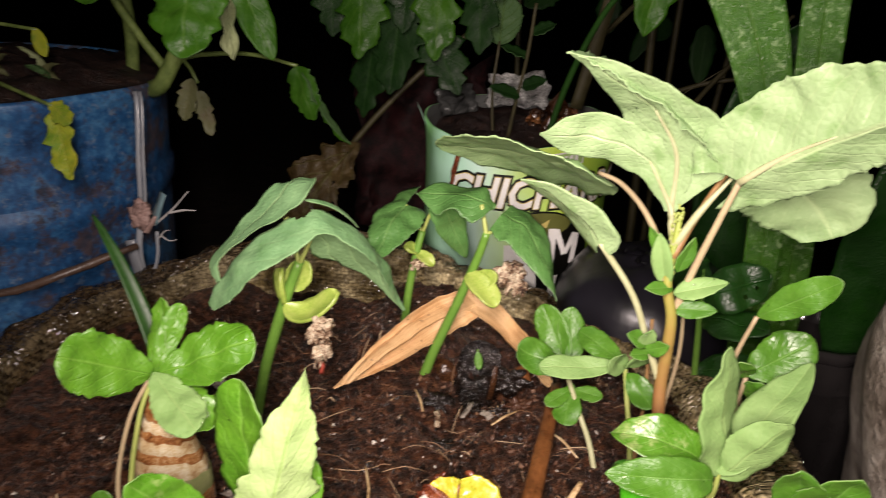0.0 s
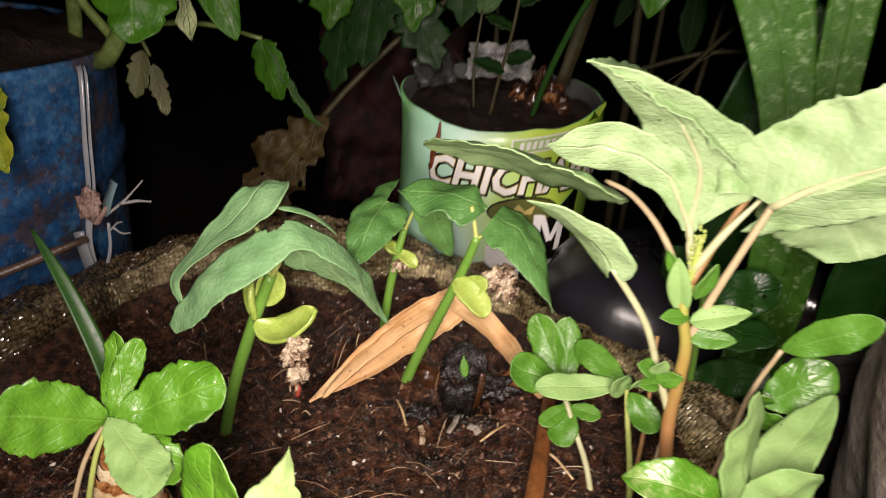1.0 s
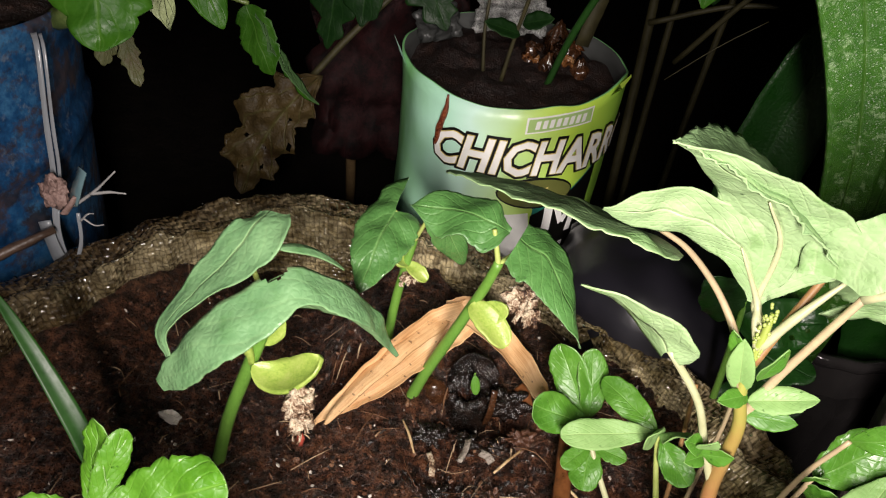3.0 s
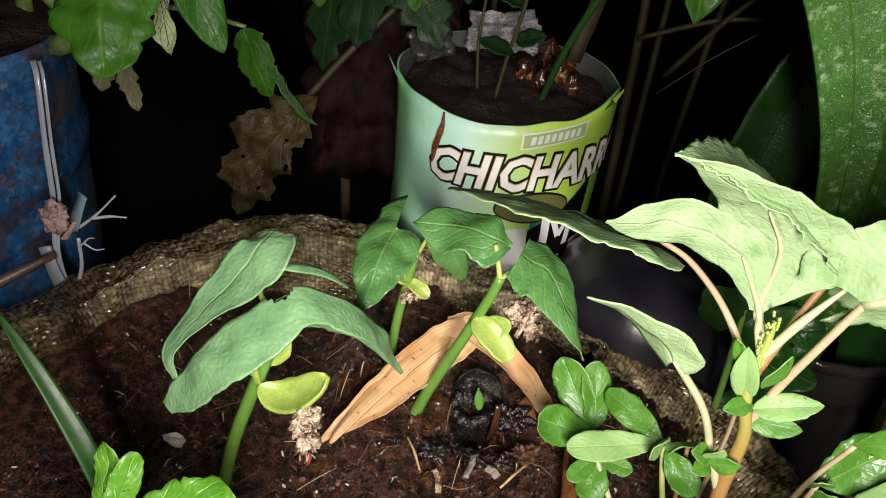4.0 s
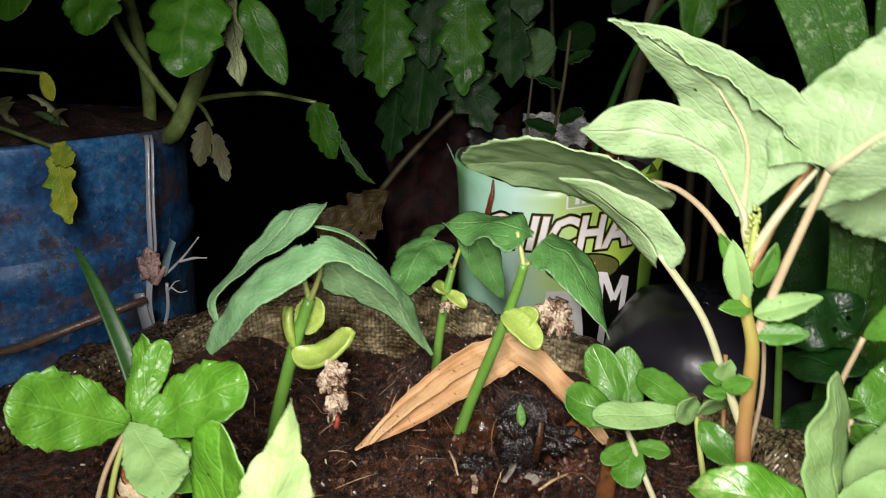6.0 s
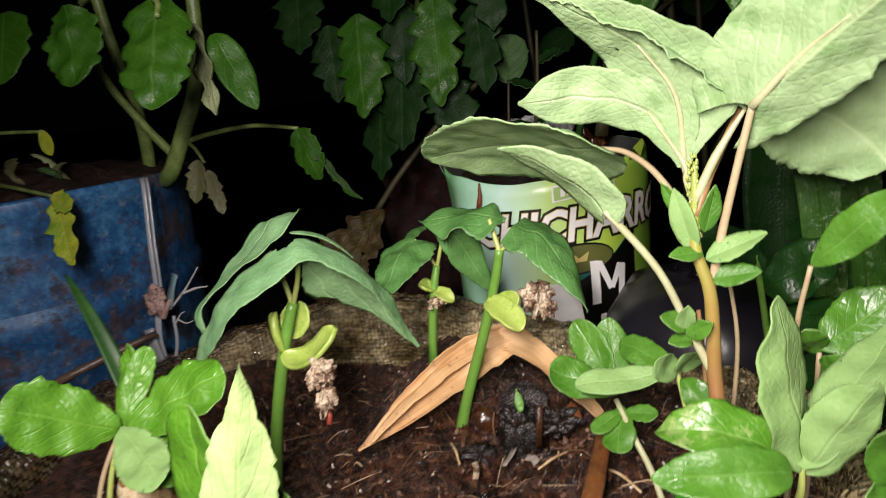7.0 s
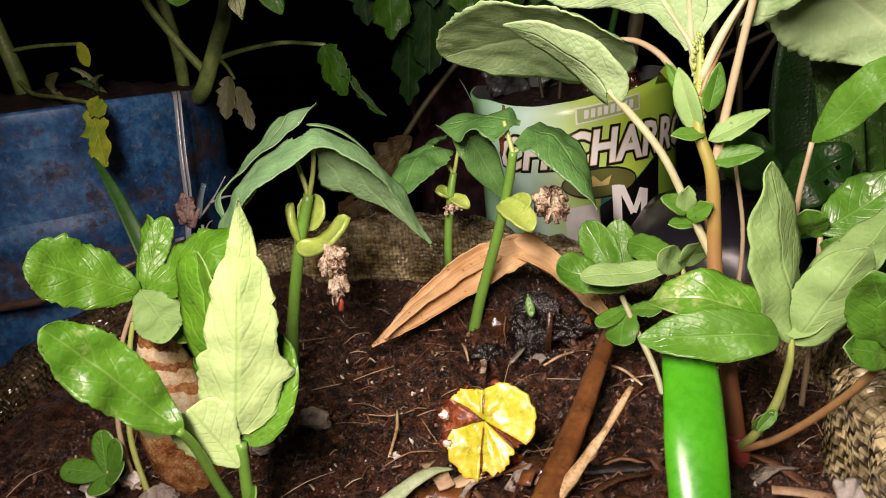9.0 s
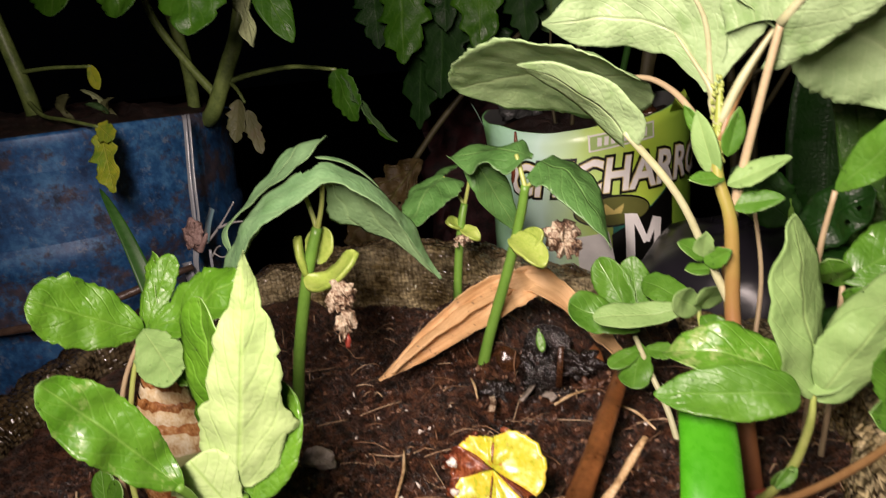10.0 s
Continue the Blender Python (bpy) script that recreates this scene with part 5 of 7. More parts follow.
leaf(A, (-0.0340, 0.305, 0.1045), (-0.0170, 0.318, 0.0900), (0.2, 0.1, 0.95), 0.0055, BE, mid=(-0.0245, 0.311, 0.1010), a=0.4, b=0.5, fold=-15, seed=44, nu=16)
cotyledon(A, (-0.0415, 0.2985, 0.0615), (-0.0190, 0.2965, 0.0718), (-0.10, -0.38, 0.92), 0.0120, 1, 0.0062)
cotyledon(A, (-0.0425, 0.3000, 0.0610), (-0.0432, 0.2995, 0.0770), (-0.8, -0.55, 0.0), 0.0085, 2)
cotyledon(A, (-0.0405, 0.3050, 0.0650), (-0.0370, 0.3075, 0.0785), (0.35, -0.9, 0.0), 0.0105, 3)
husk(A, (-0.0240, 0.2910, 0.0575), (0.0055, 0.0042, 0.0056), 1)
husk(A, (-0.0238, 0.2900, 0.0480), (0.0036, 0.0032, 0.0064), 2, 0.4)
bm = bmesh.new()
blob(bm, (-0.0236, 0.2890, 0.0410), (0.0011, 0.001, 0.0026), 0.9, 2, 2, 3)
part("red_speck", bm, M_RED, A, "small red speck under the husk")

C = thing("bean_seedling", (-0.008, 0.363, 0.02), "small bean seedling with heart-shaped leaves close to the dry leaf", "bean seedling", "bean seedlings")
stem(C, [(-0.0100, 0.361, 0.002), (-0.0085, 0.362, 0.018), (-0.0065, 0.363, 0.040), (-0.003, 0.364, 0.062), (-0.001, 0.366, 0.072)], (0.0024, 0.0023, 0.0022, 0.002, 0.0018), M_STEM, ring=10)
stem(C, [(-0.001, 0.366, 0.071), (-0.005, 0.366, 0.079), (-0.009, 0.3655, 0.084)], (0.0012, 0.001, 0.001), M_STEM_Y, "leaf_stalk")
stem(C, [(-0.001, 0.366, 0.071), (0.003, 0.364, 0.082), (0.007, 0.362, 0.092)], (0.0012, 0.001, 0.001), M_STEM_Y, "leaf_stalk")
leaf(C, (-0.0088, 0.3655, 0.0835), (-0.0150, 0.3335, 0.0690), (-0.1, -0.68, 0.73), 0.0235, (M_BEAN2, M_BEAN_U), mid=(-0.0122, 0.3500, 0.0790), a=0.30, b=0.75, lobe=(0.10, 0.62), cup=-0.12, fold=-6, wave=0.03, wet=8, seed=51, rumple=0.002, nu=36, nv=18, rag=0.12, half=(1.0, 1.0))
leaf(C, (0.007, 0.362, 0.091), (0.018, 0.378, 0.056), (0.35, -0.9, 0.25), 0.0150, (M_BEAN2, M_BEAN_U), mid=(0.013, 0.368, 0.074), a=0.4, b=0.85, lobe=0.1, seed=52, rumple=0.002, wet=3)
cotyledon(C, (-0.003, 0.364, 0.062), (0.006, 0.360, 0.058), (0, -0.6, 0.8), 0.006, 4)
cotyledon(C, (-0.003, 0.364, 0.062), (-0.008, 0.360, 0.066), (0, -0.6, 0.8), 0.006, 5)
husk(C, (-0.001, 0.360, 0.058), (0.004, 0.003, 0.0022), 5)

B = thing("bean_seedling", (0.004, 0.348, 0.002), "bean seedling leaning sideways with glossy wet leaves and seed husk", "bean seedling", "bean seedlings")
stem(B, [(0.0025, 0.3495, -0.004), (0.010, 0.3490, 0.020), (0.0205, 0.3480, 0.048), (0.0280, 0.3455, 0.070), (0.0316, 0.3440, 0.0830)], (0.0030, 0.0027, 0.0025, 0.0022, 0.002), M_STEM, ring=10)
stem(B, [(0.0315, 0.3440, 0.082), (0.0298, 0.3455, 0.089), (0.0283, 0.3470, 0.0945)], (0.0015, 0.0013, 0.0012), M_STEM_Y, "leaf_stalk")
stem(B, [(0.0315, 0.3440, 0.082), (0.0340, 0.3460, 0.0838), (0.0360, 0.3475, 0.0850)], (0.0013, 0.0011, 0.001), M_STEM_Y, "leaf_stalk")
leaf(B, None, None, None, 0.028, BY, spine=[(0.0375, 0.3480, 0.0915), (0.0480, 0.3450, 0.0868), (0.0565, 0.3392, 0.0755), (0.0639, 0.3316, 0.0608)], ups=[(0.62, -0.30, 0.72)],
     widths=[(0.0105, 0.0105), (0.0150, 0.0150), (0.0145, 0.0140), (0.0120, 0.0115), (0.0085, 0.0085), (0.0045, 0.0045), (0.0005, 0.0005)], cup=-0.10, fold=-6, wave=0.03, waves=1.6, wet=16, seed=53, rumple=0.0015, nu=40, nv=18, rag=0.06)
leaf(B, None, None, None, 0.025, BY, spine=[(0.0340, 0.3495, 0.0930), (0.0270, 0.3500, 0.0950), (0.0140, 0.3540, 0.0955), (-0.0022, 0.3564, 0.0927)], ups=[(-0.1, -0.30, 0.95)],
     widths=[(0.0010, 0.0010), (0.0085, 0.0070), (0.0105, 0.0095), (0.0100, 0.0110), (0.0110, 0.0110), (0.0080, 0.0080), (0.0006, 0.0006)], wave=0.07, waves=2.2, fold=-10, wet=10, seed=54, rumple=0.0015, nu=44, nv=18, rag=0.10)
cotyledon(B, (0.0240, 0.3445, 0.0615), (0.0385, 0.3340, 0.0535), (0.30, -0.70, 0.65), 0.0105, 6, -0.0015)
cotyledon(B, (0.0265, 0.3440, 0.0595), (0.0375, 0.3425, 0.0655), (0.0, -0.85, 0.50), 0.0085, 7, 0.001)
husk(B, (0.0420, 0.3545, 0.0595), (0.0078, 0.0052, 0.0074), 8)
husk(B, (0.0470, 0.3500, 0.0570), (0.0040, 0.0035, 0.0036), 9)

# ---- dry leaf, sprout and rotten stump ----
dry = thing("dried_leaf", (0.018, 0.345, 0.01), "long curled dried tan leaf lying bent over the soil", "dead leaf")
leaf(dry, None, None, None, 0.024, (M_DRY, M_DRY), spine=[(0.0235, 0.3745, 0.0345), (0.0120, 0.3640, 0.0320), (-0.0030, 0.3480, 0.0245), (-0.0190, 0.3320, 0.0165), (-0.0305, 0.3215, 0.0095)], ups=[(0.1, -0.85, 0.5), (0.2, -0.80, 0.55), (0.3, -0.8, 0.5)],
     widths=[(0.0090, 0.0060), (0.0115, 0.0085), (0.0105, 0.0095), (0.0085, 0.0080), (0.0045, 0.0035), (0.0006, 0.0006)], fold=14, roll=0.32, cup=-0.10, wave=0.02, waves=1.7, thick=0.0007, name="leaf_blade", nu=48, nv=20, rumple=0.0022, seed=61, rag=0.07, crimp=0.03)
leaf(dry, None, None, None, 0.016, (M_DRY, M_DRY), spine=[(0.0140, 0.3720, 0.0345), (0.0255, 0.3735, 0.0335), (0.0400, 0.3660, 0.0270), (0.0530, 0.3530, 0.0205), (0.0650, 0.3385, 0.0140)], ups=[(0.0, -0.65, 0.75), (0.2, -0.60, 0.75), (0.4, -0.5, 0.75)],
     widths=[(0.0050, 0.0060), (0.0075, 0.0075), (0.0062, 0.0070), (0.0045, 0.0050), (0.0020, 0.0022)], fold=16, roll=0.3, wave=0.03, waves=1.5, thick=0.0007, name="leaf_blade", nu=40, nv=14, rumple=0.0018, seed=62, rag=0.08, crimp=0.03)
leaf(dry, (0.014, 0.370, 0.0345), (-0.024, 0.3195, 0.0145), (-0.4, -0.4, 0.8), 0.010, (M_DRY, M_DRY), mid=(-0.006, 0.345, 0.0285), a=0.15, b=0.5, fold=-14, cup=-0.2, thick=0.0007, name="leaf_fold", nu=24, nv=10, rumple=0.001, seed=63, rag=0.04)
stick = thing("brown_stick", (0.064, 0.27, 0.012), "wet brown flattened stalk lying on the soil", "stick")
part("stalk", tube(bmesh.new(), [(0.068, 0.336, 0.018), (0.066, 0.310, 0.017), (0.063, 0.272, 0.013), (0.058, 0.225, 0.008), (0.054, 0.190, 0.004)], (0.0026, 0.0032, 0.0036, 0.0040, 0.0040), 10, flat=0.6, rough=0.12), M_STICK, stick)
straw = thing("split_straw", (0.07, 0.26, 0.006), "pale split straw stalk beside the brown stick", "straw")
part("stalk", tube(bmesh.new(), [(0.079, 0.266, 0.0245), (0.0715, 0.252, 0.016), (0.063, 0.236, 0.009), (0.054, 0.214, 0.005)], (0.0010, 0.0017, 0.0021, 0.002), 7, flat=0.6, rough=0.6), M_STRAW_P, straw)
stump = thing("rotten_stump", (0.034, 0.356, 0.004), "black rotten plant stump with curled brown skins", "stump")
bm = bmesh.new()
lathe(bm, (0.0285, 0.358), [(0.0105, -0.014), (0.0108, -0.004), (0.0104, 0.003), (0.0092, 0.0055), (0.0070, 0.0060), (0.0050, 0.002), (0.0030, -0.003), (0.0005, -0.005)], 48, wobble=lambda a, r, z: (r * (1 + 0.16 * noise.noise(V(math.cos(a) * 3, math.sin(a) * 3, z * 200)) + 0.05 * math.sin(9 * a) + 0.03 * math.sin(23 * a)), z + 0.004 * noise.noise(V(math.cos(a) * 2.5, math.sin(a) * 2.5, 4))))
part("core", bm, M_CHAR, stump, "hollow black rotten core")
# brown shell coloured black, standing for the shaded cavity beneath the dry leaf
leaf(stump, (0.0295, 0.3660, -0.004), (0.0305, 0.3680, 0.0165), (0.0, -0.9, 0.25), 0.0230, (M_CHAR, M_CHAR), a=0.12, b=0.34, cup=0.22, thick=0.0014, name="shell", seed=75, nu=26, nv=16, rumple=0.0016, rag=0.08, label="half-round shell, blackened for the hollow's shade")
bm = bmesh.new()
blob(bm, (0.0140, 0.3540, 0.0050), (0.0062, 0.0050, 0.0070), 0.25, 1.6, 4, 76)
part("side_shell", bm, M_SHELL, stump, "smooth dark brown rolled skin")
part("shell_rim", tube(bmesh.new(), [(0.0198, 0.3510, 0.0115), (0.0190, 0.3488, 0.0060), (0.0190, 0.3495, 0.0000)], (0.0003, 0.0005, 0.0003), 6, rough=0.8), M_STRAW, stump, "pale frayed rim of the shell")
part("skin", ribbon(bmesh.new(), [(0.0390, 0.3510, 0.0140), (0.0385, 0.3480, 0.0060), (0.0372, 0.3480, -0.0030)], 0.0024, (1, 0.3, 0.1), 0.0008), M_SHELL, stump, "torn brown strip of skin")
bm = bmesh.new()
blob(bm, (0.0460, 0.3530, 0.0050), (0.0070, 0.0040, 0.0050), 1.1, 2.2, 4, 77)
part("skin", bm, M_CHAR, stump, "crumpled black skin")
for k, (x, y, s) in enumerate(((0.016, 0.334, 0.0050), (0.052, 0.338, 0.0045), (0.030, 0.334, 0.0038), (0.022, 0.310, 0.0042), (0.043, 0.332, 0.0030))):
    bm = bmesh.new()
    blob(bm, (x, y, soil_height(x, y) + s * 0.1), (s * 0.9, s * 0.8, s * 0.6), 1.5, 2.6, 4, 20 + k)
    tagged(part("rotten_lump", bm, (M_CHAR, M_CRUMB, M_CHAR)[k % 3], None), "dark rotten wood lump on the soil", "plant debris", "rotten lumps")
sprout = thing("tiny_sprout", (0.030, 0.355, 0.016), "tiny green sprout on the stump", "seedling")
leaf(sprout, (0.030, 0.352, 0.020), (0.0315, 0.349, 0.012), (0.2, -0.9, 0.4), 0.0038, (M_HERB, M_HERB), a=0.6, b=0.5, nu=8, nv=4, seed=70)
stem(sprout, [(0.030, 0.354, 0.012), (0.0298, 0.353, 0.018), (0.030, 0.352, 0.021)], (0.0006, 0.0006, 0.0005), M_STEM)

# ---- rotting fruit peel ----
peel = thing("fruit_peel", (0.040, 0.250, 0.006), "rotting yellow fruit peel opened in brown-edged segments", "fruit peel")
PC, PX, PY, PN = V(0.0385, 0.2495, 0.0205), V(1, 0, 0), V(0, 0.50, 0.866), V(0, -0.866, 0.50)


def peel_wedge(name, a0, a1, radii, mat, seed, dome=0.0016, lift=0.0, label=""):
    """One segment of opened peel: a wedge from the middle, domed, with curled rim and crinkled skin."""
    bm = bmesh.new()
    na, nr = 22, 16
    top, low = [], []
    for i in range(na + 1):
        u = i / na
        a = radians(a0 + (a1 - a0) * u)
        rim = along_list(radii, u) * (1 + 0.09 * noise.noise(V(u * 7, seed, 0)) + 0.05 * noise.noise(V(u * 23, seed, 4)))
        ra, rb2 = [], []
        for j in range(nr + 1):
            v = max(j / nr, 0.03)
            r = rim * v
            side = 1 - abs(2 * u - 1) ** 4
            h = lift + dome * (1 - v ** 3) * (0.55 + 0.45 * side) * min(1, 0.35 + 2.2 * v) + 0.0030 * v * v * noise.noise(V(u * 3.1, seed * 0.7, 2)) + 0.0016 * v ** 4
            p = PC + PX * (r * math.cos(a)) + PY * (r * math.sin(a))
            h += 0.0011 * noise.noise(p * 160 + V(0, 0, seed)) + 0.0004 * noise.noise(p * 520) + 0.0002 * math.sin(u * 11 + seed) * v
            ra.append(bm.verts.new(p + PN * h))
            rb2.append(bm.verts.new(p + PN * (h - 0.0014)))
        top.append(ra)
        low.append(rb2)
    for i in range(na):
        for j in range(nr):
            bm.faces.new((top[i][j], top[i][j + 1], top[i + 1][j + 1], top[i + 1][j]))
            bm.faces.new((low[i][j], low[i + 1][j], low[i + 1][j + 1], low[i][j + 1]))
        bm.faces.new((top[i][nr], low[i][nr], low[i + 1][nr], top[i + 1][nr]))
    for j in range(nr):
        for k, (r0, r1) in ((0, (top[0], low[0])), (1, (low[na], top[na]))):
            bm.faces.new((r0[j], r1[j], r1[j + 1], r0[j + 1]))
    bmesh.ops.recalc_face_normals(bm, faces=bm.faces[:])
    return part(name, bm, mat, peel, label)


for k, (a0, a1, radii) in enumerate(((335, 449, (0.0142, 0.0155, 0.0150, 0.0140, 0.0118, 0.0090)), (91, 150, (0.0085, 0.0096, 0.0110, 0.0116)), (196, 267, (0.0098, 0.0128, 0.0150, 0.0165, 0.0172)), (271, 320, (0.0142, 0.0152, 0.0140, 0.0118)))):
    peel_wedge("segment", a0, a1, radii, M_YFRUIT, 80 + k)
peel_wedge("rotten_flesh", 147, 199, (0.0122, 0.0135, 0.0122, 0.0130), M_BROWNROT, 88, 0.0030, -0.0004, "red-brown rotten side of the peel")
peel_wedge("rotten_flesh", 316, 339, (0.0110, 0.0125, 0.0135), M_BROWNROT, 89, 0.0016, -0.0016, "dark brown gap between segments")
for k, (a0, r0, r1) in enumerate(((91, 0.002, 0.0085), (269, 0.002, 0.0140), (150, 0.003, 0.0120), (197, 0.003, 0.0115))):
    d = PX * math.cos(radians(a0)) + PY * math.sin(radians(a0))
    part("rotten_seam", tube(bmesh.new(), [PC + d * (r0 + (r1 - r0) * f) + PN * (0.0014 * (1 - f ** 3) - 0.0002) for f in (0, 0.35, 0.7, 1)], (0.0003, 0.0004, 0.0005, 0.0003), 7, rough=1.2), M_BROWNROT, peel, "dark brown rotten seam")
for k, (a0, a1, rr) in enumerate(((120, 150, 0.0112), (200, 232, 0.0128), (236, 258, 0.0158), (62, 84, 0.0105))):
    pts = [PC + (PX * math.cos(radians(a)) + PY * math.sin(radians(a))) * rr * (1 + 0.06 * math.sin(a)) - PN * 0.0012 for a in (a0, (2 * a0 + a1) / 3, (a0 + 2 * a1) / 3, a1)]
    part("rotten_edge", tube(bmesh.new(), pts, (0.0006, 0.0011, 0.0009, 0.0005), 8, rough=1.0), M_BROWNROT, peel, "soft brown rotten edge")
for k, (x, y, z, s) in enumerate(((0.0268, 0.2490, 0.0225, 0.0026), (0.0275, 0.2460, 0.0150, 0.0024), (0.0400, 0.2530, 0.0060, 0.0060))):
    bm = bmesh.new()
    blob(bm, (x, y, z), (s, s * 0.8, s * 0.9), 0.9, 2.4, 3, 90 + k)
    part("rotten_edge", bm, M_BROWNROT, peel, "soft brown rotten edge")
    if k < 2:
        bm = bmesh.new()
        blob(bm, (x + 0.0005, y - s * 0.85, z + 0.0006), (s * 0.5, s * 0.3, s * 0.45), 0.9, 2, 3, 95 + k)
        part("mould", bm, M_WHITE, peel, "white mould spot")

# ---- tall ruddy-stemmed weed ----
R = thing("tall_weed", (0.107, 0.276, 0.002), "tall leafy weed with ruddy stem and pale broad leaves", "weed")
stem(R, [(0.108, 0.272, 0.004), (0.106, 0.276, 0.025), (0.103, 0.284, 0.052), (0.103, 0.285, 0.070), (0.1025, 0.285, 0.083), (0.0995, 0.286, 0.095), (0.100, 0.288, 0.108), (0.1005, 0.2895, 0.119)], (0.0030, 0.0027, 0.0025, 0.0023, 0.0021, 0.0018, 0.0015, 0.0008), M_STEM_W, ring=14, label="ruddy stem turning yellow-green upwards")
part("root_collar", tube(bmesh.new(), [(0.1085, 0.270, -0.006), (0.1082, 0.271, 0.002), (0.108, 0.272, 0.007)], (0.0032, 0.0036, 0.0032), 10, rough=0.2), M_RED, R, "red root collar")
stem(R, [(0.1030, 0.2870, 0.082), (0.1065, 0.2865, 0.0985), (0.1105, 0.2840, 0.116), (0.1150, 0.2813, 0.1344)], (0.0023, 0.0020, 0.0018, 0.0016), M_STEM_P, "leaf_stalk")
stem(R, [(0.1146, 0.2815, 0.1330), (0.1240, 0.2742, 0.1440), (0.134, 0.2662, 0.1528)], (0.0016, 0.0009, 0.0003), M_STEM_G, "midrib")
stem(R, [(0.100, 0.287, 0.104), (0.106, 0.291, 0.118), (0.117, 0.2995, 0.134), (0.128, 0.3010, 0.131)], (0.0018, 0.0016, 0.0012, 0.0003), M_STEM_R, "leaf_stalk")
stem(R, [(0.100, 0.288, 0.108), (0.0985, 0.292, 0.1135), (0.0980, 0.2955, 0.118), (0.089, 0.2955, 0.1335)], (0.0016, 0.0014, 0.0011, 0.0003), M_STEM_G, "leaf_stalk")
stem(R, [(0.100, 0.288, 0.108), (0.0995, 0.2925, 0.1135), (0.0982, 0.2965, 0.1175), (0.0967, 0.293, 0.137), (0.0875, 0.2865, 0.152)], (0.0017, 0.0016, 0.0013, 0.0008, 0.0003), M_STEM_G, "leaf_stalk")
stem(R, [(0.100, 0.288, 0.108), (0.106, 0.2885, 0.120), (0.1140, 0.2895, 0.1320)], (0.0016, 0.0014, 0.0006), M_STEM_G, "leaf_stalk")
stem(R, [(0.099, 0.286, 0.096), (0.096, 0.291, 0.106), (0.090, 0.300, 0.115), (0.082, 0.312, 0.120), (0.074, 0.320, 0.121)], (0.0020, 0.0018, 0.0016, 0.0015, 0.0013), M_STEM_P, "leaf_stalk")
stem(R, [(0.103, 0.285, 0.056), (0.097, 0.286, 0.070), (0.089, 0.284, 0.090), (0.076, 0.281, 0.109)], (0.0016, 0.0014, 0.0013, 0.0012), M_STEM_G, "leaf_stalk")
AM, AG = (M_AMA, M_AMA_U), (M_AMA, M_AMA_G)
# leaf reaching sideways, seen from beneath when the eye is low
leaf(R, (0.0800, 0.3085, 0.1200), (0.0112, 0.3345, 0.1215), (0.05, 0.49, 0.87), 0.062, AG, mid=(0.048, 0.323, 0.1245), a=0.5, b=0.62, wave=0.008, cup=-0.10, wet=10, seed=101, rumple=0.0012, nu=56, nv=22, rag=0.06, crimp=0.012)
# crown leaf with an eaten notch
leaf(R, None, None, None, 0.032, AM, spine=[(0.0982, 0.2965, 0.1165), (0.0967, 0.2935, 0.1370), (0.0875, 0.2870, 0.1520), (0.0735, 0.2795, 0.1620), (0.0599, 0.2739, 0.1697)], ups=[(0.25, 0.85, 0.45), (0.35, 0.8, 0.5), (0.35, 0.75, 0.55)],
     widths=[(0.0015, 0.0020), (0.0175, 0.0175), (0.0120, 0.0130), (0.0070, 0.0060), (0.0004, 0.0004)], fold=4, wave=0.008, waves=2, wet=4, seed=102, rumple=0.0011, nu=64, nv=28, rag=0.06, holes=((0.52, 0.72, 0.012, 0.03), (0.42, 0.95, 0.035, 0.10)))
# its other half, folded back along the margin
leaf(R, None, None, None, 0.026, AM, spine=[(0.1140, 0.2895, 0.1320), (0.0975, 0.2830, 0.1482), (0.0835, 0.2795, 0.1577), (0.0705, 0.2765, 0.1648), (0.0597, 0.2737, 0.1699)], ups=[(0.35, -0.15, 0.9), (0.25, -0.20, 0.95)],
     widths=[(0.0006, 0.0040), (0.0010, 0.0190), (0.0010, 0.0220), (0.0008, 0.0130), (0.0003, 0.0004)], cup=-0.10, wet=10, seed=107, rumple=0.0012, nu=60, nv=18, rag=0.16, crimp=0.05)
leaf(R, None, None, None, 0.026, AM, spine=[(0.0980, 0.2955, 0.1175), (0.0890, 0.2960, 0.1335), (0.0735, 0.2980, 0.1392), (0.0528, 0.2935, 0.1400)], ups=[(0.15, 0.9, 0.35)],
     widths=[(0.0020, 0.0010), (0.0085, 0.0040), (0.0120, 0.0055), (0.0105, 0.0080), (0.0094, 0.0092), (0.0092, 0.0092), (0.0088, 0.0088), (0.0070, 0.0070), (0.0005, 0.0005)], fold=4, wave=0.008, wet=3, seed=106, rumple=0.0013, nu=48, nv=22, rag=0.04)
# right-hand leaf tilted to the eye
leaf(R, (0.1150, 0.2813, 0.1335), (0.1530, 0.2480, 0.1680), (0.5, 0.8, 0.40), 0.048, AM, mid=(0.1335, 0.2660, 0.1510), a=0.26, b=0.5, lobe=0.22, fold=28, cup=-0.25, wave=0.012, wet=10, seed=103, rumple=0.0014, nu=64, nv=26, rag=0.09, crimp=0.03, half=(0.62, 1.0))
leaf(R, (0.118, 0.300, 0.134), (0.153, 0.305, 0.110), (0.05, 0.85, 0.45), 0.040, AG, mid=(0.138, 0.304, 0.126), a=0.4, b=0.4, wave=0.02, wet=8, seed=104, rumple=0.002, nu=44, nv=20, rag=0.08, crimp=0.02)
# folded middle leaf
leaf(R, (0.0755, 0.281, 0.1085), (0.049, 0.275, 0.130), (0.35, 0.65, 0.65), 0.0185, AM, mid=(0.066, 0.278, 0.120), a=0.34, b=0.72, lobe=0.12, fold=11, wet=2, seed=105, rumple=0.001)
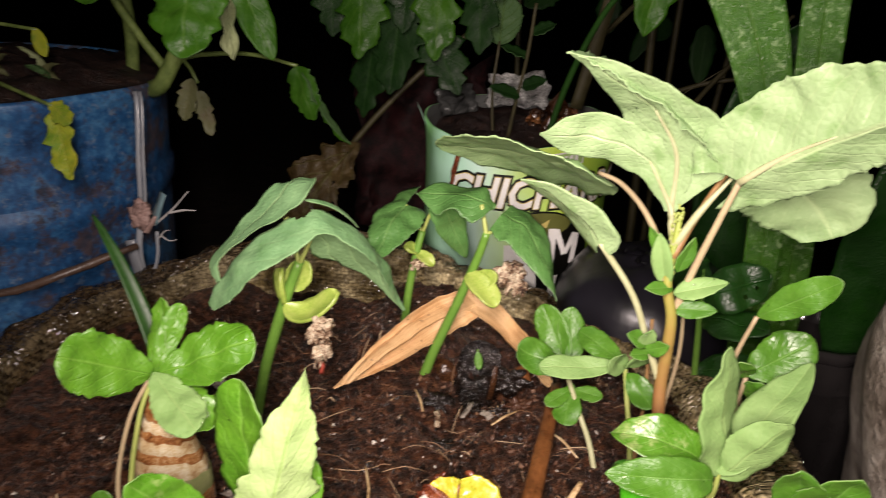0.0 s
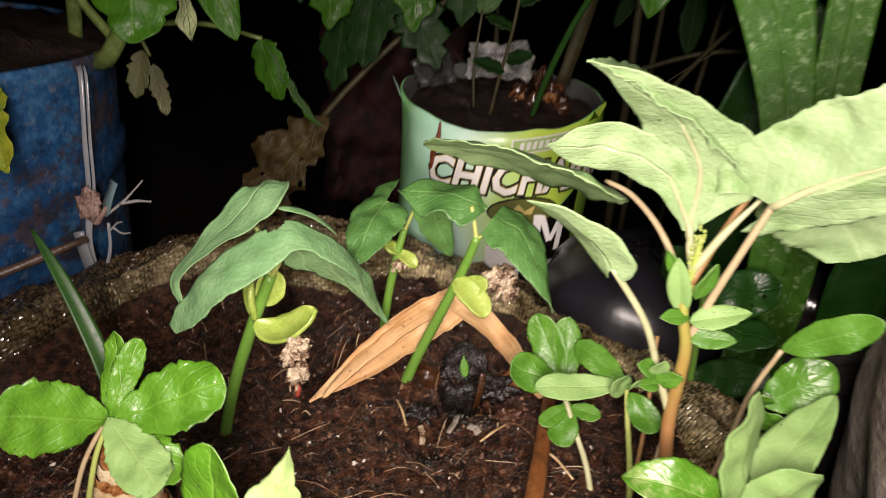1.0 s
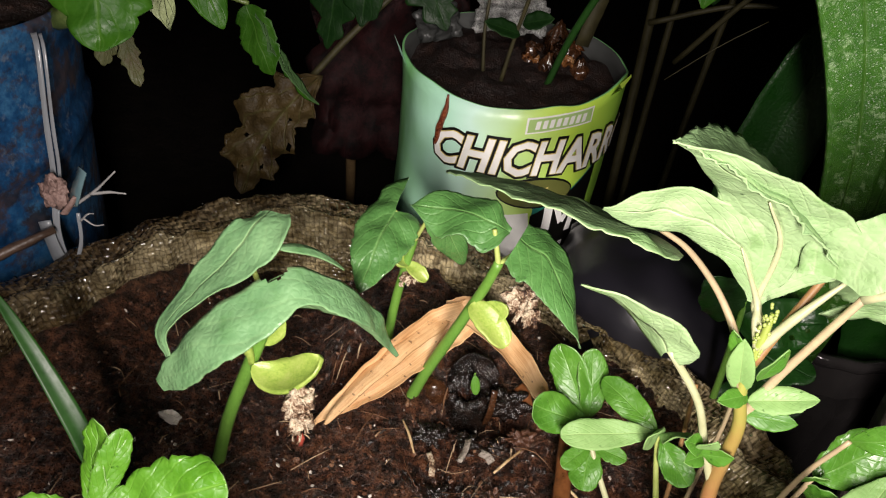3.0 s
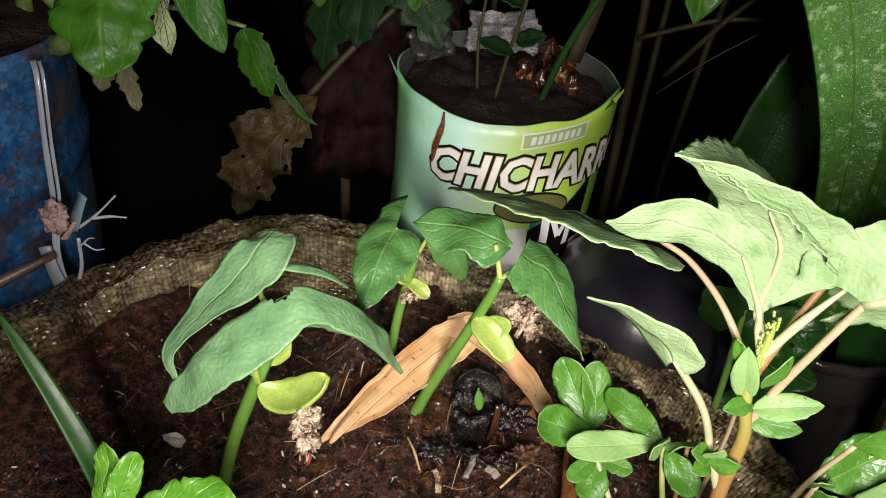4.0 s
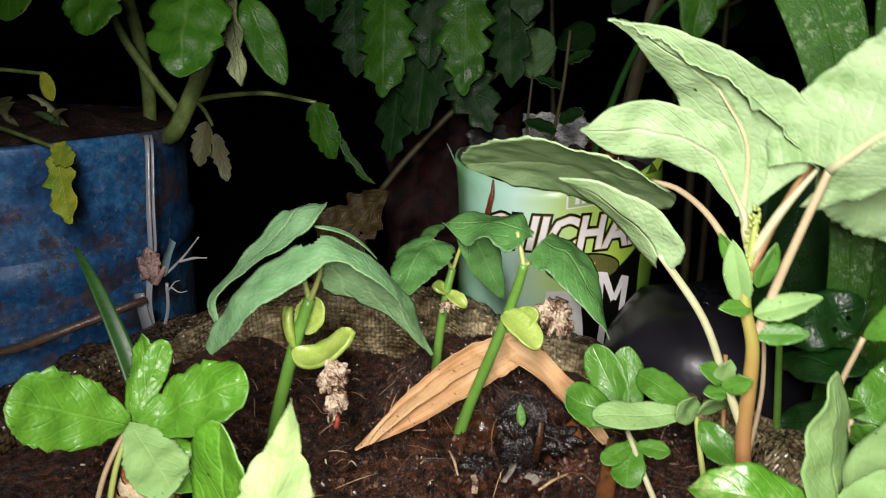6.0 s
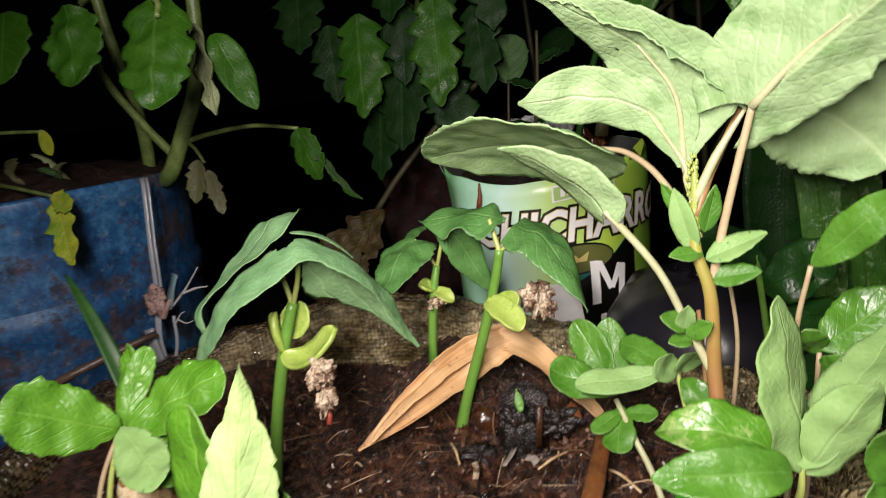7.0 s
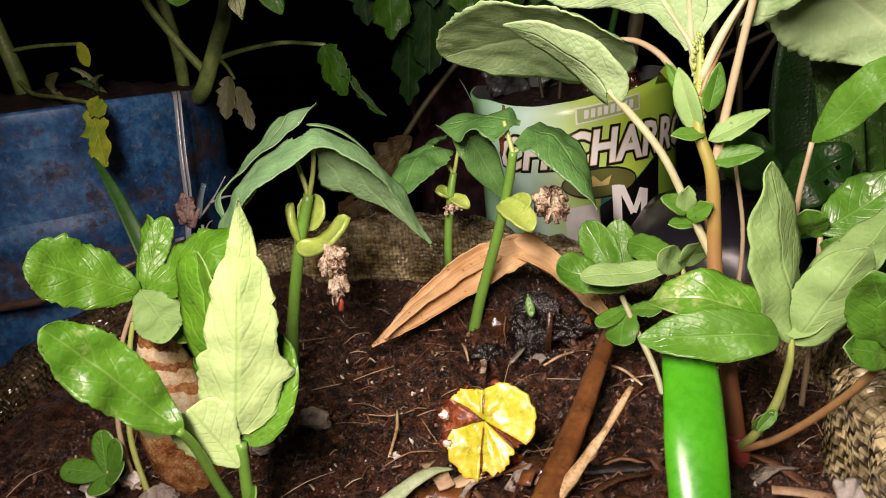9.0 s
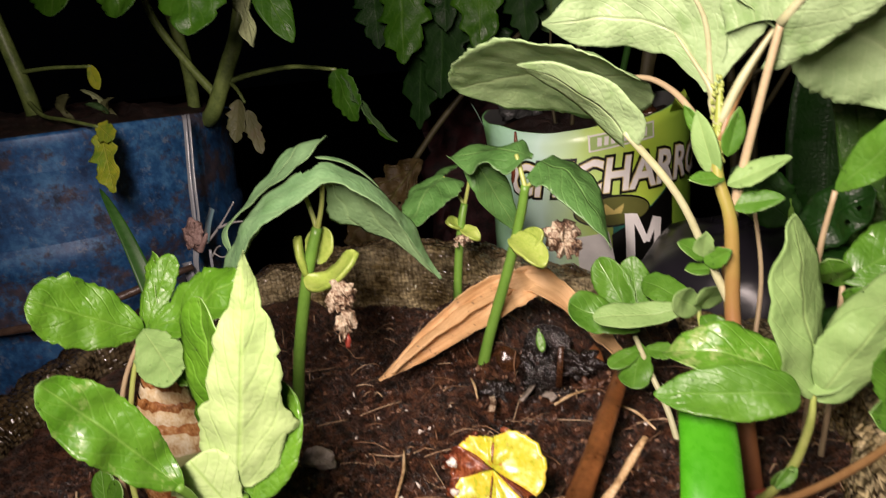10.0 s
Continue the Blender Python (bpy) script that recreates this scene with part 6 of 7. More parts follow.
# small side leaves on the stem
for k, (bx, by, bz, tx, ty, tz, w, up, mm) in enumerate((
        (0.099, 0.286, 0.094, 0.0935, 0.285, 0.117, 0.0098, (-0.4, -0.8, 0.3), (M_HERB_U, M_HERB_U)),
        (0.102, 0.285, 0.100, 0.106, 0.283, 0.116, 0.008, (0.4, -0.8, 0.3), (M_HERB, M_HERB_U)),
        (0.102, 0.285, 0.092, 0.121, 0.281, 0.101, 0.0105, (-0.2, -0.6, 0.75), (M_HERB_U, M_HERB_U)),
        (0.101, 0.285, 0.094, 0.090, 0.279, 0.095, 0.007, (0.1, -0.6, 0.8), (M_HERB, M_HERB_U)),
        (0.103, 0.286, 0.086, 0.119, 0.282, 0.089, 0.009, (-0.1, -0.8, 0.6), (M_HERB, M_HERB_U)),
        (0.097, 0.287, 0.104, 0.090, 0.286, 0.117, 0.006, (-0.6, -0.7, 0.2), (M_HERB, M_HERB_U)),
        (0.096, 0.285, 0.072, 0.085, 0.279, 0.080, 0.011, (-0.2, -0.7, 0.7), (M_HERB, M_HERB_U)),
        (0.095, 0.284, 0.072, 0.097, 0.277, 0.085, 0.010, (0.1, -0.95, 0.2), (M_HERB_U, M_HERB_U)),
        (0.096, 0.284, 0.070, 0.106, 0.277, 0.078, 0.010, (0.3, -0.8, 0.5), (M_HERB, M_HERB_U)),
        (0.097, 0.285, 0.068, 0.087, 0.278, 0.070, 0.009, (-0.1, -0.6, 0.8), (M_HERB, M_HERB_U)))):
    leaf(R, (bx, by, bz), V(bx, by, bz).lerp(V(tx, ty, tz), 0.82 if k < 6 else 0.66), up, w * (0.8 if k < 6 else 0.62), mm, a=0.6, b=0.8, fold=22, cup=-0.2, wave=0.05, waves=1.2, rag=0.12, seed=110 + k, nu=16, nv=10, wet=3)
bm = bmesh.new()
rb = random.Random(3)
for _ in range(70):
    a, z = rb.uniform(0, 6.28), rb.uniform(0.097, 0.121)
    blob(bm, (0.0997 + 0.0014 * math.cos(a), 0.2862 + (z - 0.09) * 0.1 + 0.0014 * math.sin(a), z), (0.0005, 0.0005, 0.0007), 0.4, 2, 1, rb.random())
part("flower_bud", bm, M_STEM_Y, R, "tiny yellow-green flower buds", "stuff")

# ---- low leafy herbs at the sack's edge ----
HB = (M_HERB, M_HERB_U)
H1 = thing("leafy_herb", (0.088, 0.287, 0.004), "low herb with oval bright green leaves leaning over soil", "herb", "low herbs")
stem(H1, [(0.0865, 0.300, 0.001), (0.083, 0.305, 0.012), (0.078, 0.310, 0.022), (0.072, 0.320, 0.032)], (0.0013, 0.0013, 0.0012, 0.0011), M_STEM_G)
for k, (bx, by, bz, tx, ty, tz, w, up) in enumerate((
        (0.073, 0.322, 0.033, 0.050, 0.316, 0.046, 0.0144, (0.1, -0.65, 0.75)),
        (0.072, 0.325, 0.033, 0.058, 0.339, 0.055, 0.0144, (-0.3, -0.85, 0.4)),
        (0.073, 0.325, 0.033, 0.070, 0.338, 0.056, 0.0130, (0.4, -0.85, 0.35)),
        (0.074, 0.320, 0.030, 0.072, 0.304, 0.020, 0.0115, (-0.1, -0.8, 0.6)),
        (0.074, 0.318, 0.028, 0.064, 0.308, 0.026, 0.0072, (0, -0.6, 0.8)),
        (0.075, 0.318, 0.028, 0.086, 0.312, 0.030, 0.0072, (0, -0.6, 0.8)))):
    leaf(H1, (bx, by, bz), (tx, ty, tz), up, w, HB, a=0.85, b=0.42 + 0.1 * (k % 3), cup=-0.10, wave=0.05, waves=1.3, fold=12, wet=6, seed=120 + k, rumple=0.0018, rag=0.09, nu=24, nv=14)
H2 = thing("leafy_herb", (0.099, 0.300, 0.004), "herb with paler cupped leaves beside the ruddy weed", "herb", "low herbs")
stem(H2, [(0.100, 0.292, 0.000), (0.098, 0.302, 0.018), (0.095, 0.310, 0.034), (0.093, 0.313, 0.046)], (0.0016, 0.0015, 0.0013, 0.0012), M_STEM_Y)
stem(H2, [(0.104, 0.296, 0.000), (0.108, 0.306, 0.025), (0.112, 0.312, 0.055), (0.110, 0.312, 0.080)], (0.0014, 0.0013, 0.0012, 0.001), M_STEM_P)
stem(H2, [(0.100, 0.298, 0.000), (0.102, 0.310, 0.030), (0.101, 0.318, 0.065)], (0.0013, 0.0011, 0.001), M_STEM_R)
for k, (bx, by, bz, tx, ty, tz, w, up, mm) in enumerate((
        (0.093, 0.313, 0.045, 0.060, 0.306, 0.044, 0.0109, (0.0, -0.55, 0.8), (M_HERB_U, M_HERB_U)),
        (0.093, 0.313, 0.046, 0.074, 0.330, 0.050, 0.0109, (-0.2, -0.6, 0.75), HB),
        (0.094, 0.312, 0.046, 0.100, 0.302, 0.058, 0.0117, (0.4, -0.8, 0.4), (M_HERB_U, M_HERB_U)),
        (0.094, 0.312, 0.045, 0.086, 0.302, 0.054, 0.0101, (-0.3, -0.8, 0.5), (M_HERB_U, M_HERB_U)),
        (0.094, 0.311, 0.044, 0.104, 0.300, 0.036, 0.0109, (0.2, -0.9, 0.3), HB))):
    leaf(H2, (bx, by, bz), (tx, ty, tz), up, w, mm, a=0.85, b=0.45 + 0.1 * (k % 3), cup=-0.08, wave=0.05, waves=1.3, fold=14, wet=6, seed=130 + k, rumple=0.0018, rag=0.09, nu=24, nv=14)
K = thing("leafy_herb", (0.112, 0.262, 0.006), "herb with upright pointed pale leaves on trailing stems", "herb", "low herbs")
stem(K, [(0.108, 0.270, 0.004), (0.112, 0.264, 0.012), (0.1165, 0.258, 0.024), (0.1195, 0.255, 0.037), (0.1206, 0.2555, 0.0470)], (0.0017, 0.0018, 0.0017, 0.0015, 0.0008), M_STEM_Y)
stem(K, [(0.108, 0.270, 0.003), (0.1185, 0.258, 0.0155), (0.1305, 0.245, 0.0345), (0.1380, 0.232, 0.0530)], (0.0016, 0.0015, 0.0014, 0.0013), M_STEM_R, label="ruddy trailing stem")
for k, (bx, by, bz, tx, ty, tz, w, up, mm, md) in enumerate((
        (0.1205, 0.2560, 0.0440, 0.1155, 0.2547, 0.0910, 0.0190, (-0.75, 0.65, 0.1), HB, None),
        (0.1205, 0.2550, 0.0440, 0.1358, 0.2500, 0.0710, 0.0160, (0.4, 0.6, 0.6), HB, None),
        (0.1150, 0.2530, 0.0500, 0.0853, 0.2540, 0.0560, 0.0165, (0.05, -0.5, 0.86), (M_HERB_W, M_HERB_U), (0.1010, 0.2505, 0.0580)),
        (0.1165, 0.2450, 0.0505, 0.0840, 0.2385, 0.0520, 0.0135, (-0.05, -0.8, 0.6), HB, (0.1010, 0.2390, 0.0530)),
        (0.120, 0.254, 0.046, 0.150, 0.285, 0.072, 0.0172, (-0.4, -0.4, 0.8), (M_HERB_U, M_HERB_U), None),
        (0.117, 0.257, 0.024, 0.112, 0.254, 0.019, 0.0036, (0, -0.9, 0.3), HB, None),
        (0.112, 0.262, 0.016, 0.116, 0.256, 0.024, 0.0039, (0.2, -0.9, 0.3), HB, None),
        (0.138, 0.232, 0.0535, 0.131, 0.224, 0.0745, 0.0150, (-0.3, -0.8, 0.4), HB, None),
        (0.138, 0.232, 0.0535, 0.145, 0.22, 0.0765, 0.0160, (0.1, -0.8, 0.5), HB, None),
        (0.138, 0.232, 0.0535, 0.152, 0.226, 0.0605, 0.0125, (0.2, -0.8, 0.5), HB, None),
        (0.137, 0.233, 0.0515, 0.127, 0.226, 0.0565, 0.0085, (0, -0.8, 0.5), HB, None))):
    leaf(K, (bx, by, bz), (tx, ty, tz), up, w, mm, mid=md, a=0.55, b=0.7, cup=-0.05, wave=0.03, waves=1.7, fold=14, wet=6, seed=140 + k, rumple=0.0018, rag=0.07, nu=26, nv=14)
F = thing("leafy_herb", (0.130, 0.300, 0.006), "taller herb with dark oval leaves near the sack rim", "herb", "low herbs")
stem(F, [(0.122, 0.296, 0.000), (0.124, 0.290, 0.035), (0.124, 0.282, 0.070), (0.127, 0.277, 0.091)], (0.0016, 0.0015, 0.0013, 0.0011), M_STEM_P)
stem(F, [(0.128, 0.300, 0.000), (0.130, 0.294, 0.030), (0.131, 0.288, 0.062)], (0.0015, 0.0014, 0.0012), M_STEM_P)
for k, (bx, by, bz, tx, ty, tz, w, up, mm) in enumerate((
        (0.127, 0.277, 0.091, 0.144, 0.263, 0.112, 0.0105, (0.3, -0.65, 0.65), (M_HERB, M_HERB_U)),
        (0.131, 0.288, 0.063, 0.152, 0.294, 0.076, 0.0170, (0.1, -0.7, 0.7), HB),
        (0.131, 0.288, 0.062, 0.126, 0.280, 0.072, 0.0085, (-0.3, -0.8, 0.4), HB),
        (0.131, 0.290, 0.055, 0.138, 0.282, 0.062, 0.0085, (0.3, -0.8, 0.4), HB))):
    leaf(F, (bx, by, bz), (tx, ty, tz), up, w, mm, a=0.7, b=0.55, cup=-0.08, fold=10, wave=0.03, wet=8, seed=160 + k, rumple=0.0015, rag=0.08, nu=26, nv=14)
G = thing("leafy_herb", (0.135, 0.37, -0.02), "dark green herb with holed leaves, dimmed in colour, behind the sack rim", "herb", "low herbs")
stem(G, [(0.135, 0.375, -0.05), (0.132, 0.370, 0.0), (0.128, 0.365, 0.04), (0.124, 0.362, 0.075)], (0.002, 0.0018, 0.0016, 0.0012), M_STEM)
for k, (bx, by, bz, tx, ty, tz, w, up) in enumerate((
        (0.126, 0.364, 0.060, 0.106, 0.352, 0.084, 0.022, (-0.3, -0.8, 0.4)),
        (0.127, 0.365, 0.055, 0.150, 0.350, 0.074, 0.024, (0.3, -0.7, 0.6)), (0.129, 0.366, 0.045, 0.152, 0.345, 0.052, 0.022, (0.2, -0.6, 0.7)),
        (0.131, 0.369, 0.015, 0.158, 0.352, 0.030, 0.020, (0.2, -0.7, 0.7)))):
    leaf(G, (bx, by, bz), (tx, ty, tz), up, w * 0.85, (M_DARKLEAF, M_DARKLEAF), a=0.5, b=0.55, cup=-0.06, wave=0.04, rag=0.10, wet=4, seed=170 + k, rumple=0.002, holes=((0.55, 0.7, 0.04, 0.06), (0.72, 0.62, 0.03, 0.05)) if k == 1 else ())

# thick bright green shoot
shoot = thing("green_shoot", (0.098, 0.205, 0.0), "thick glossy bright green curved leaf shoot", "plant")
bm = bmesh.new()
tube(bm, [(0.0935, 0.264, 0.032), (0.0945, 0.256, 0.0415), (0.0955, 0.246, 0.0445), (0.0964, 0.234, 0.041), (0.0970, 0.222, 0.033), (0.0978, 0.212, 0.021), (0.0984, 0.206, 0.006), (0.0986, 0.204, -0.004)], (0.0056, 0.0064, 0.0066, 0.0068, 0.0070, 0.0066, 0.0066, 0.0068), 20, flat=0.42, up=(0, 1, 0))
part("leaf", bm, M_SHOOT, shoot)
part("sheath", tube(bmesh.new(), [(0.0982, 0.2075, 0.012), (0.0985, 0.2045, 0.002), (0.0987, 0.2035, -0.006)], (0.0069, 0.0073, 0.0074), 20, flat=0.46, up=(0, 1, 0)), M_STEM, shoot, "duller green sheath at the root")

# ---- bulb with a leafy herb round it ----
bulb = thing("bulb", (-0.060, 0.238, 0.0), "brown layered bulb with green scale, half out of soil", "bulb")
WOB = lambda a, r, z: (r * (1 + 0.05 * math.sin(3 * a + z * 90) + 0.02 * math.sin(11 * a + z * 300)), z + 0.0026 * math.sin(a + 2.2) + 0.0016 * noise.noise(V(math.cos(a) * 5, math.sin(a) * 5, z * 160)))
for nm, prof, mm, lab in (("root_skin", [(0.008, -0.004), (0.0116, 0.006), (0.0128, 0.014), (0.0127, 0.021)], M_ONION, "brown lower skin"),
                          ("green_scale", [(0.0119, 0.018), (0.0127, 0.023), (0.0124, 0.029)], M_ONION_G, "pale green bare scale"),
                          ("cream_scale", [(0.0114, 0.026), (0.0120, 0.030), (0.0112, 0.0345)], M_ONION_C, "glossy cream scale"),
                          ("brown_scale", [(0.0106, 0.032), (0.0110, 0.0345), (0.0102, 0.0375)], M_ONION, "brown torn scale"),
                          ("cream_scale", [(0.0094, 0.0355), (0.0099, 0.038), (0.0088, 0.0415)], M_ONION_C, "glossy cream scale"),
                          ("brown_scale", [(0.0084, 0.0395), (0.0087, 0.0415), (0.0078, 0.044)], M_ONION, "brown torn scale"),
                          ("cream_scale", [(0.0071, 0.0425), (0.0074, 0.0445), (0.0062, 0.0475)], M_ONION_C, "glossy cream scale"),
                          ("papery_skin", [(0.0056, 0.0455), (0.0060, 0.048), (0.0046, 0.053), (0.0036, 0.058), (0.002, 0.061)], M_ONION, "brown papery top skin")):
    bm = bmesh.new()
    lathe(bm, (-0.060, 0.238), prof, 44, wobble=WOB)
    part(nm, bm, mm, bulb, lab)
ros = thing("leafy_herb", (-0.068, 0.232, 0.002), "bright green rosette herb with rounded leaves over the bulb", "herb", "low herbs")
stem(ros, [(-0.072, 0.226, 0.0), (-0.073, 0.226, 0.025), (-0.068, 0.230, 0.050), (-0.061, 0.235, 0.066)], (0.0014, 0.0013, 0.0012, 0.0012), M_STEM_P)
stem(ros, [(-0.066, 0.224, 0.0), (-0.067, 0.224, 0.025), (-0.064, 0.230, 0.052), (-0.060, 0.235, 0.066)], (0.0013, 0.0012, 0.0011, 0.001), M_STEM_Y)
LM = (M_LIME, M_HERB_U)
for k, (tx, ty, tz, w, up, mm) in enumerate((
        (-0.0730, 0.2110, 0.0850, 0.0195, (0.25, -0.75, 0.60), LM), (-0.0275, 0.2415, 0.0800, 0.0190, (-0.1, -0.70, 0.70), LM),
        (-0.0625, 0.249, 0.0865, 0.0085, (-0.4, -0.85, 0.3), LM), (-0.0555, 0.248, 0.0860, 0.0080, (0.5, -0.8, 0.3), LM),
        (-0.0375, 0.2190, 0.0600, 0.0145, (0.1, -0.45, 0.9), (M_HERB_U, M_HERB_U)), (-0.036, 0.228, 0.056, 0.012, (0.2, -0.7, 0.7), LM))):
    leaf(ros, (-0.060, 0.235, 0.066), (tx, ty, tz), up, w, mm, a=0.75, b=0.42, cup=-0.04, wave=0.02, fold=8 if k in (2, 3) else 3, wet=7, seed=180 + k, rumple=0.0026, rag=0.15, nu=34, nv=16)
small = thing("tiny_herb", (-0.066, 0.226, 0.004), "tiny herb with small round leaves beside the bulb", "herb", "low herbs")
stem(small, [(-0.066, 0.226, 0.002), (-0.072, 0.222, 0.008), (-0.076, 0.220, 0.013)], (0.0008, 0.0008, 0.0007), M_STEM_P)
for k, (dx, dy, dz) in enumerate(((-0.016, -0.002, 0.002), (-0.002, 0.004, 0.013), (0.006, 0.002, 0.011), (0.002, -0.008, -0.002), (0.010, -0.004, 0.004))):
    p = V(-0.076, 0.220, 0.012)
    leaf(small, p, p + V(dx, dy, dz), (0.1, -0.6, 0.8), 0.008, HB, a=0.7, b=0.45, wet=2, seed=190 + k, nu=12, nv=8)
grass = thing("grass_blade", (-0.060, 0.256, 0.004), "single arching dark green grass blade", "grass")
leaf(grass, (-0.060, 0.250, 0.010), (-0.101, 0.272, 0.103), (0.75, -0.6, 0.3), 0.0064, (M_BLADE, M_BLADE), mid=(-0.073, 0.256, 0.066), a=0.25, b=0.55, fold=12, name="blade", seed=200, nu=24, nv=6, thick=0.0005)

# ---- pale-leaved plant close by ----
P = thing("pale_leaf_plant", (-0.010, 0.203, 0.0), "young plant with a tall pale lobed leaf", "plant")
stem(P, [(-0.011, 0.203, -0.002), (-0.0105, 0.201, 0.015), (-0.009, 0.200, 0.030), (-0.008, 0.200, 0.040)], (0.0020, 0.0020, 0.0018, 0.0016), M_STEM)
stem(P, [(-0.011, 0.203, 0.010), (-0.013, 0.197, 0.025), (-0.012, 0.189, 0.045), (-0.012, 0.185, 0.052)], (0.0016, 0.0015, 0.0013, 0.0012), M_STEM)
leaf(P, (-0.009, 0.200, 0.042), (0.006, 0.199, 0.101), (-0.35, 0.93, 0.1), 0.0245, (M_LIME, M_PALE), a=0.36, b=1.1, teeth=0.26, count=2.4, fold=20, wave=0.03, waves=1.6, seed=210, rumple=0.0015, nu=48, nv=18, rag=0.16, half=(1.1, 0.92))
leaf(P, (-0.012, 0.186, 0.051), (-0.0270, 0.171, 0.0825), (0.35, -0.6, 0.7), 0.0142, (M_HERB_W, M_HERB_U), mid=(-0.0205, 0.178, 0.069), a=0.66, b=0.60, fold=12, wave=0.04, seed=211, rumple=0.0020, nu=40, nv=18, rag=0.11, wet=6)
leaf(P, (-0.010, 0.205, 0.036), (-0.018, 0.211, 0.086), (-0.35, -0.9, 0.15), 0.021, LM, mid=(-0.016, 0.209, 0.062), a=0.55, b=0.42, fold=10, wet=4, seed=212, rumple=0.0015, rag=0.10, nu=28, nv=14)
leaf(P, (-0.007, 0.202, 0.038), (-0.001, 0.213, 0.064), (0.3, -0.9, 0.3), 0.018, LM, a=0.5, b=0.5, cup=0.2, seed=213)
leaf(P, (-0.0090, 0.1985, 0.034), (-0.0165, 0.195, 0.052), (0.5, -0.8, 0.25), 0.015, (M_PALE, M_PALE), a=0.8, b=0.28, fold=10, seed=214, rag=0.12, rumple=0.001)
leaf(P, (-0.006, 0.197, 0.016), (0.023, 0.184, 0.027), (-0.1, -0.4, 0.9), 0.012, (M_HERB, M_HERB_U), mid=(0.008, 0.190, 0.025), a=0.6, b=0.5, fold=8, wave=0.04, seed=216, wet=4)
leaf(P, (-0.010, 0.200, 0.024), (-0.004, 0.196, 0.028), (0, -0.7, 0.7), 0.006, LM, seed=215, nu=8, nv=6)

# ---- litter at the near edge of the soil ----
lit = random.Random(9)
for k in range(90):
    x, y = lit.uniform(0.02, 0.125), lit.uniform(0.198, 0.262)
    a, l = lit.uniform(0, 6.28), lit.uniform(0.006, 0.022)
    z = soil_height(x, y)
    d = V(math.cos(a), math.sin(a), 0)
    p = V(x, y, z + 0.0015)
    bm = ribbon(bmesh.new(), [p - d * l / 2, p + V(0, 0, lit.uniform(0.0, 0.003)), p + d * l / 2 + V(0, 0, lit.uniform(-0.001, 0.002))], lit.uniform(0.0015, 0.006), (-d.y, d.x, lit.uniform(-0.5, 0.5)), 0.0004, 3)
    tagged(part("leaf_litter", bm, (M_STRAW, M_STICK, M_CRUMB, M_SHELL, M_ROCK, M_STRAW, M_CHAR)[k % 7], None), "shred of dead brown leaf on soil", "plant debris", "leaf litter")
for k, (x, y, s, mm) in enumerate(((-0.072, 0.225, 0.004, M_WHITE), (0.132, 0.240, 0.0045, M_WHITE), (-0.085, 0.319, 0.004, M_WHITE), (-0.030, 0.268, 0.006, M_ROCK), (-0.044, 0.254, 0.006, M_ROCK), (-0.060, 0.222, 0.006, M_ROCK), (-0.083, 0.221, 0.0055, M_WHITE), (0.005, 0.255, 0.0018, M_WHITE), (-0.005, 0.300, 0.0016, M_WHITE))):
    bm = bmesh.new()
    blob(bm, (x, y, soil_height(x, y) + s * 0.5), (s, s * 0.6, s * 0.7), 0.7, 1.5, 2, 300 + k)
    tagged(part("pale_chip" if mm is M_WHITE else "grey_pebble", bm, mm, None, smooth=False), "white chip of shell or plaster on soil" if mm is M_WHITE else "small grey pebble on the soil", "chip" if mm is M_WHITE else "pebble")
for k, (p, q, w, mm, lab) in enumerate((((0.0165, 0.322, 0.004), (0.019, 0.312, 0.003), 0.0024, M_HUSK, "pale wet shred of husk beside the hole"), ((0.031, 0.331, 0.005), (0.0285, 0.320, 0.004), 0.0022, M_ROCK, "grey wet scrap of film on the soil"),
                                       ((0.036, 0.326, 0.004), (0.041, 0.322, 0.004), 0.0030, M_ROCK, "grey shred of rotten leaf"), ((0.049, 0.361, 0.008), (0.054, 0.352, 0.005), 0.0045, M_STICK, "orange-brown dead leaf scrap by the stump"))):
    c = (V(p) + V(q)) / 2 + V(0.0008, 0, 0.0016)
    tagged(part("debris_shred", ribbon(bmesh.new(), [V(p) + V(0, 0, 0.001), c, V(q) + V(0, 0, 0.001)], w, (1, 0.5 - 0.3 * k, 0.3), 0.0003, 5), mm, None), lab, "plant debris", "shreds near the stump")
for k, pts in enumerate(([(0.004, 0.336, 0.0050), (0.0075, 0.329, 0.0058), (0.011, 0.321, 0.0045)], [(0.042, 0.317, 0.0055), (0.047, 0.323, 0.0065), (0.052, 0.330, 0.0055)], [(0.005, 0.252, 0.0050), (0.002, 0.266, 0.0060), (-0.003, 0.279, 0.0055)], [(0.066, 0.318, 0.0060), (0.072, 0.312, 0.0070), (0.079, 0.303, 0.0060)])):
    tagged(part("dry_straw", tube(bmesh.new(), pts, (0.0005, 0.0006, 0.0004), 6, rough=0.4), M_STRAW_P, None), "short pale dry straw lying on soil", "straw", "loose straws")
crumpled("paper_scrap", (0.1320, 0.240, 0.0100), 0.007, 0.010, M_WHITE, "torn scrap of white paper standing in the soil", 41, None, 0.25, 0.3, radians(70), 10, "paper")
scrap = thing("green_strip", (0.005, 0.225, 0.004), "pale green curled strip lying on the soil", "plant debris")
part("strip", tube(bmesh.new(), [(0.029, 0.243, 0.008), (0.024, 0.235, 0.011), (0.018, 0.218, 0.012), (0.012, 0.200, 0.010)], (0.0008, 0.0022, 0.0030, 0.0028), 10, flat=0.35, rough=0.3), M_PALE2, scrap)

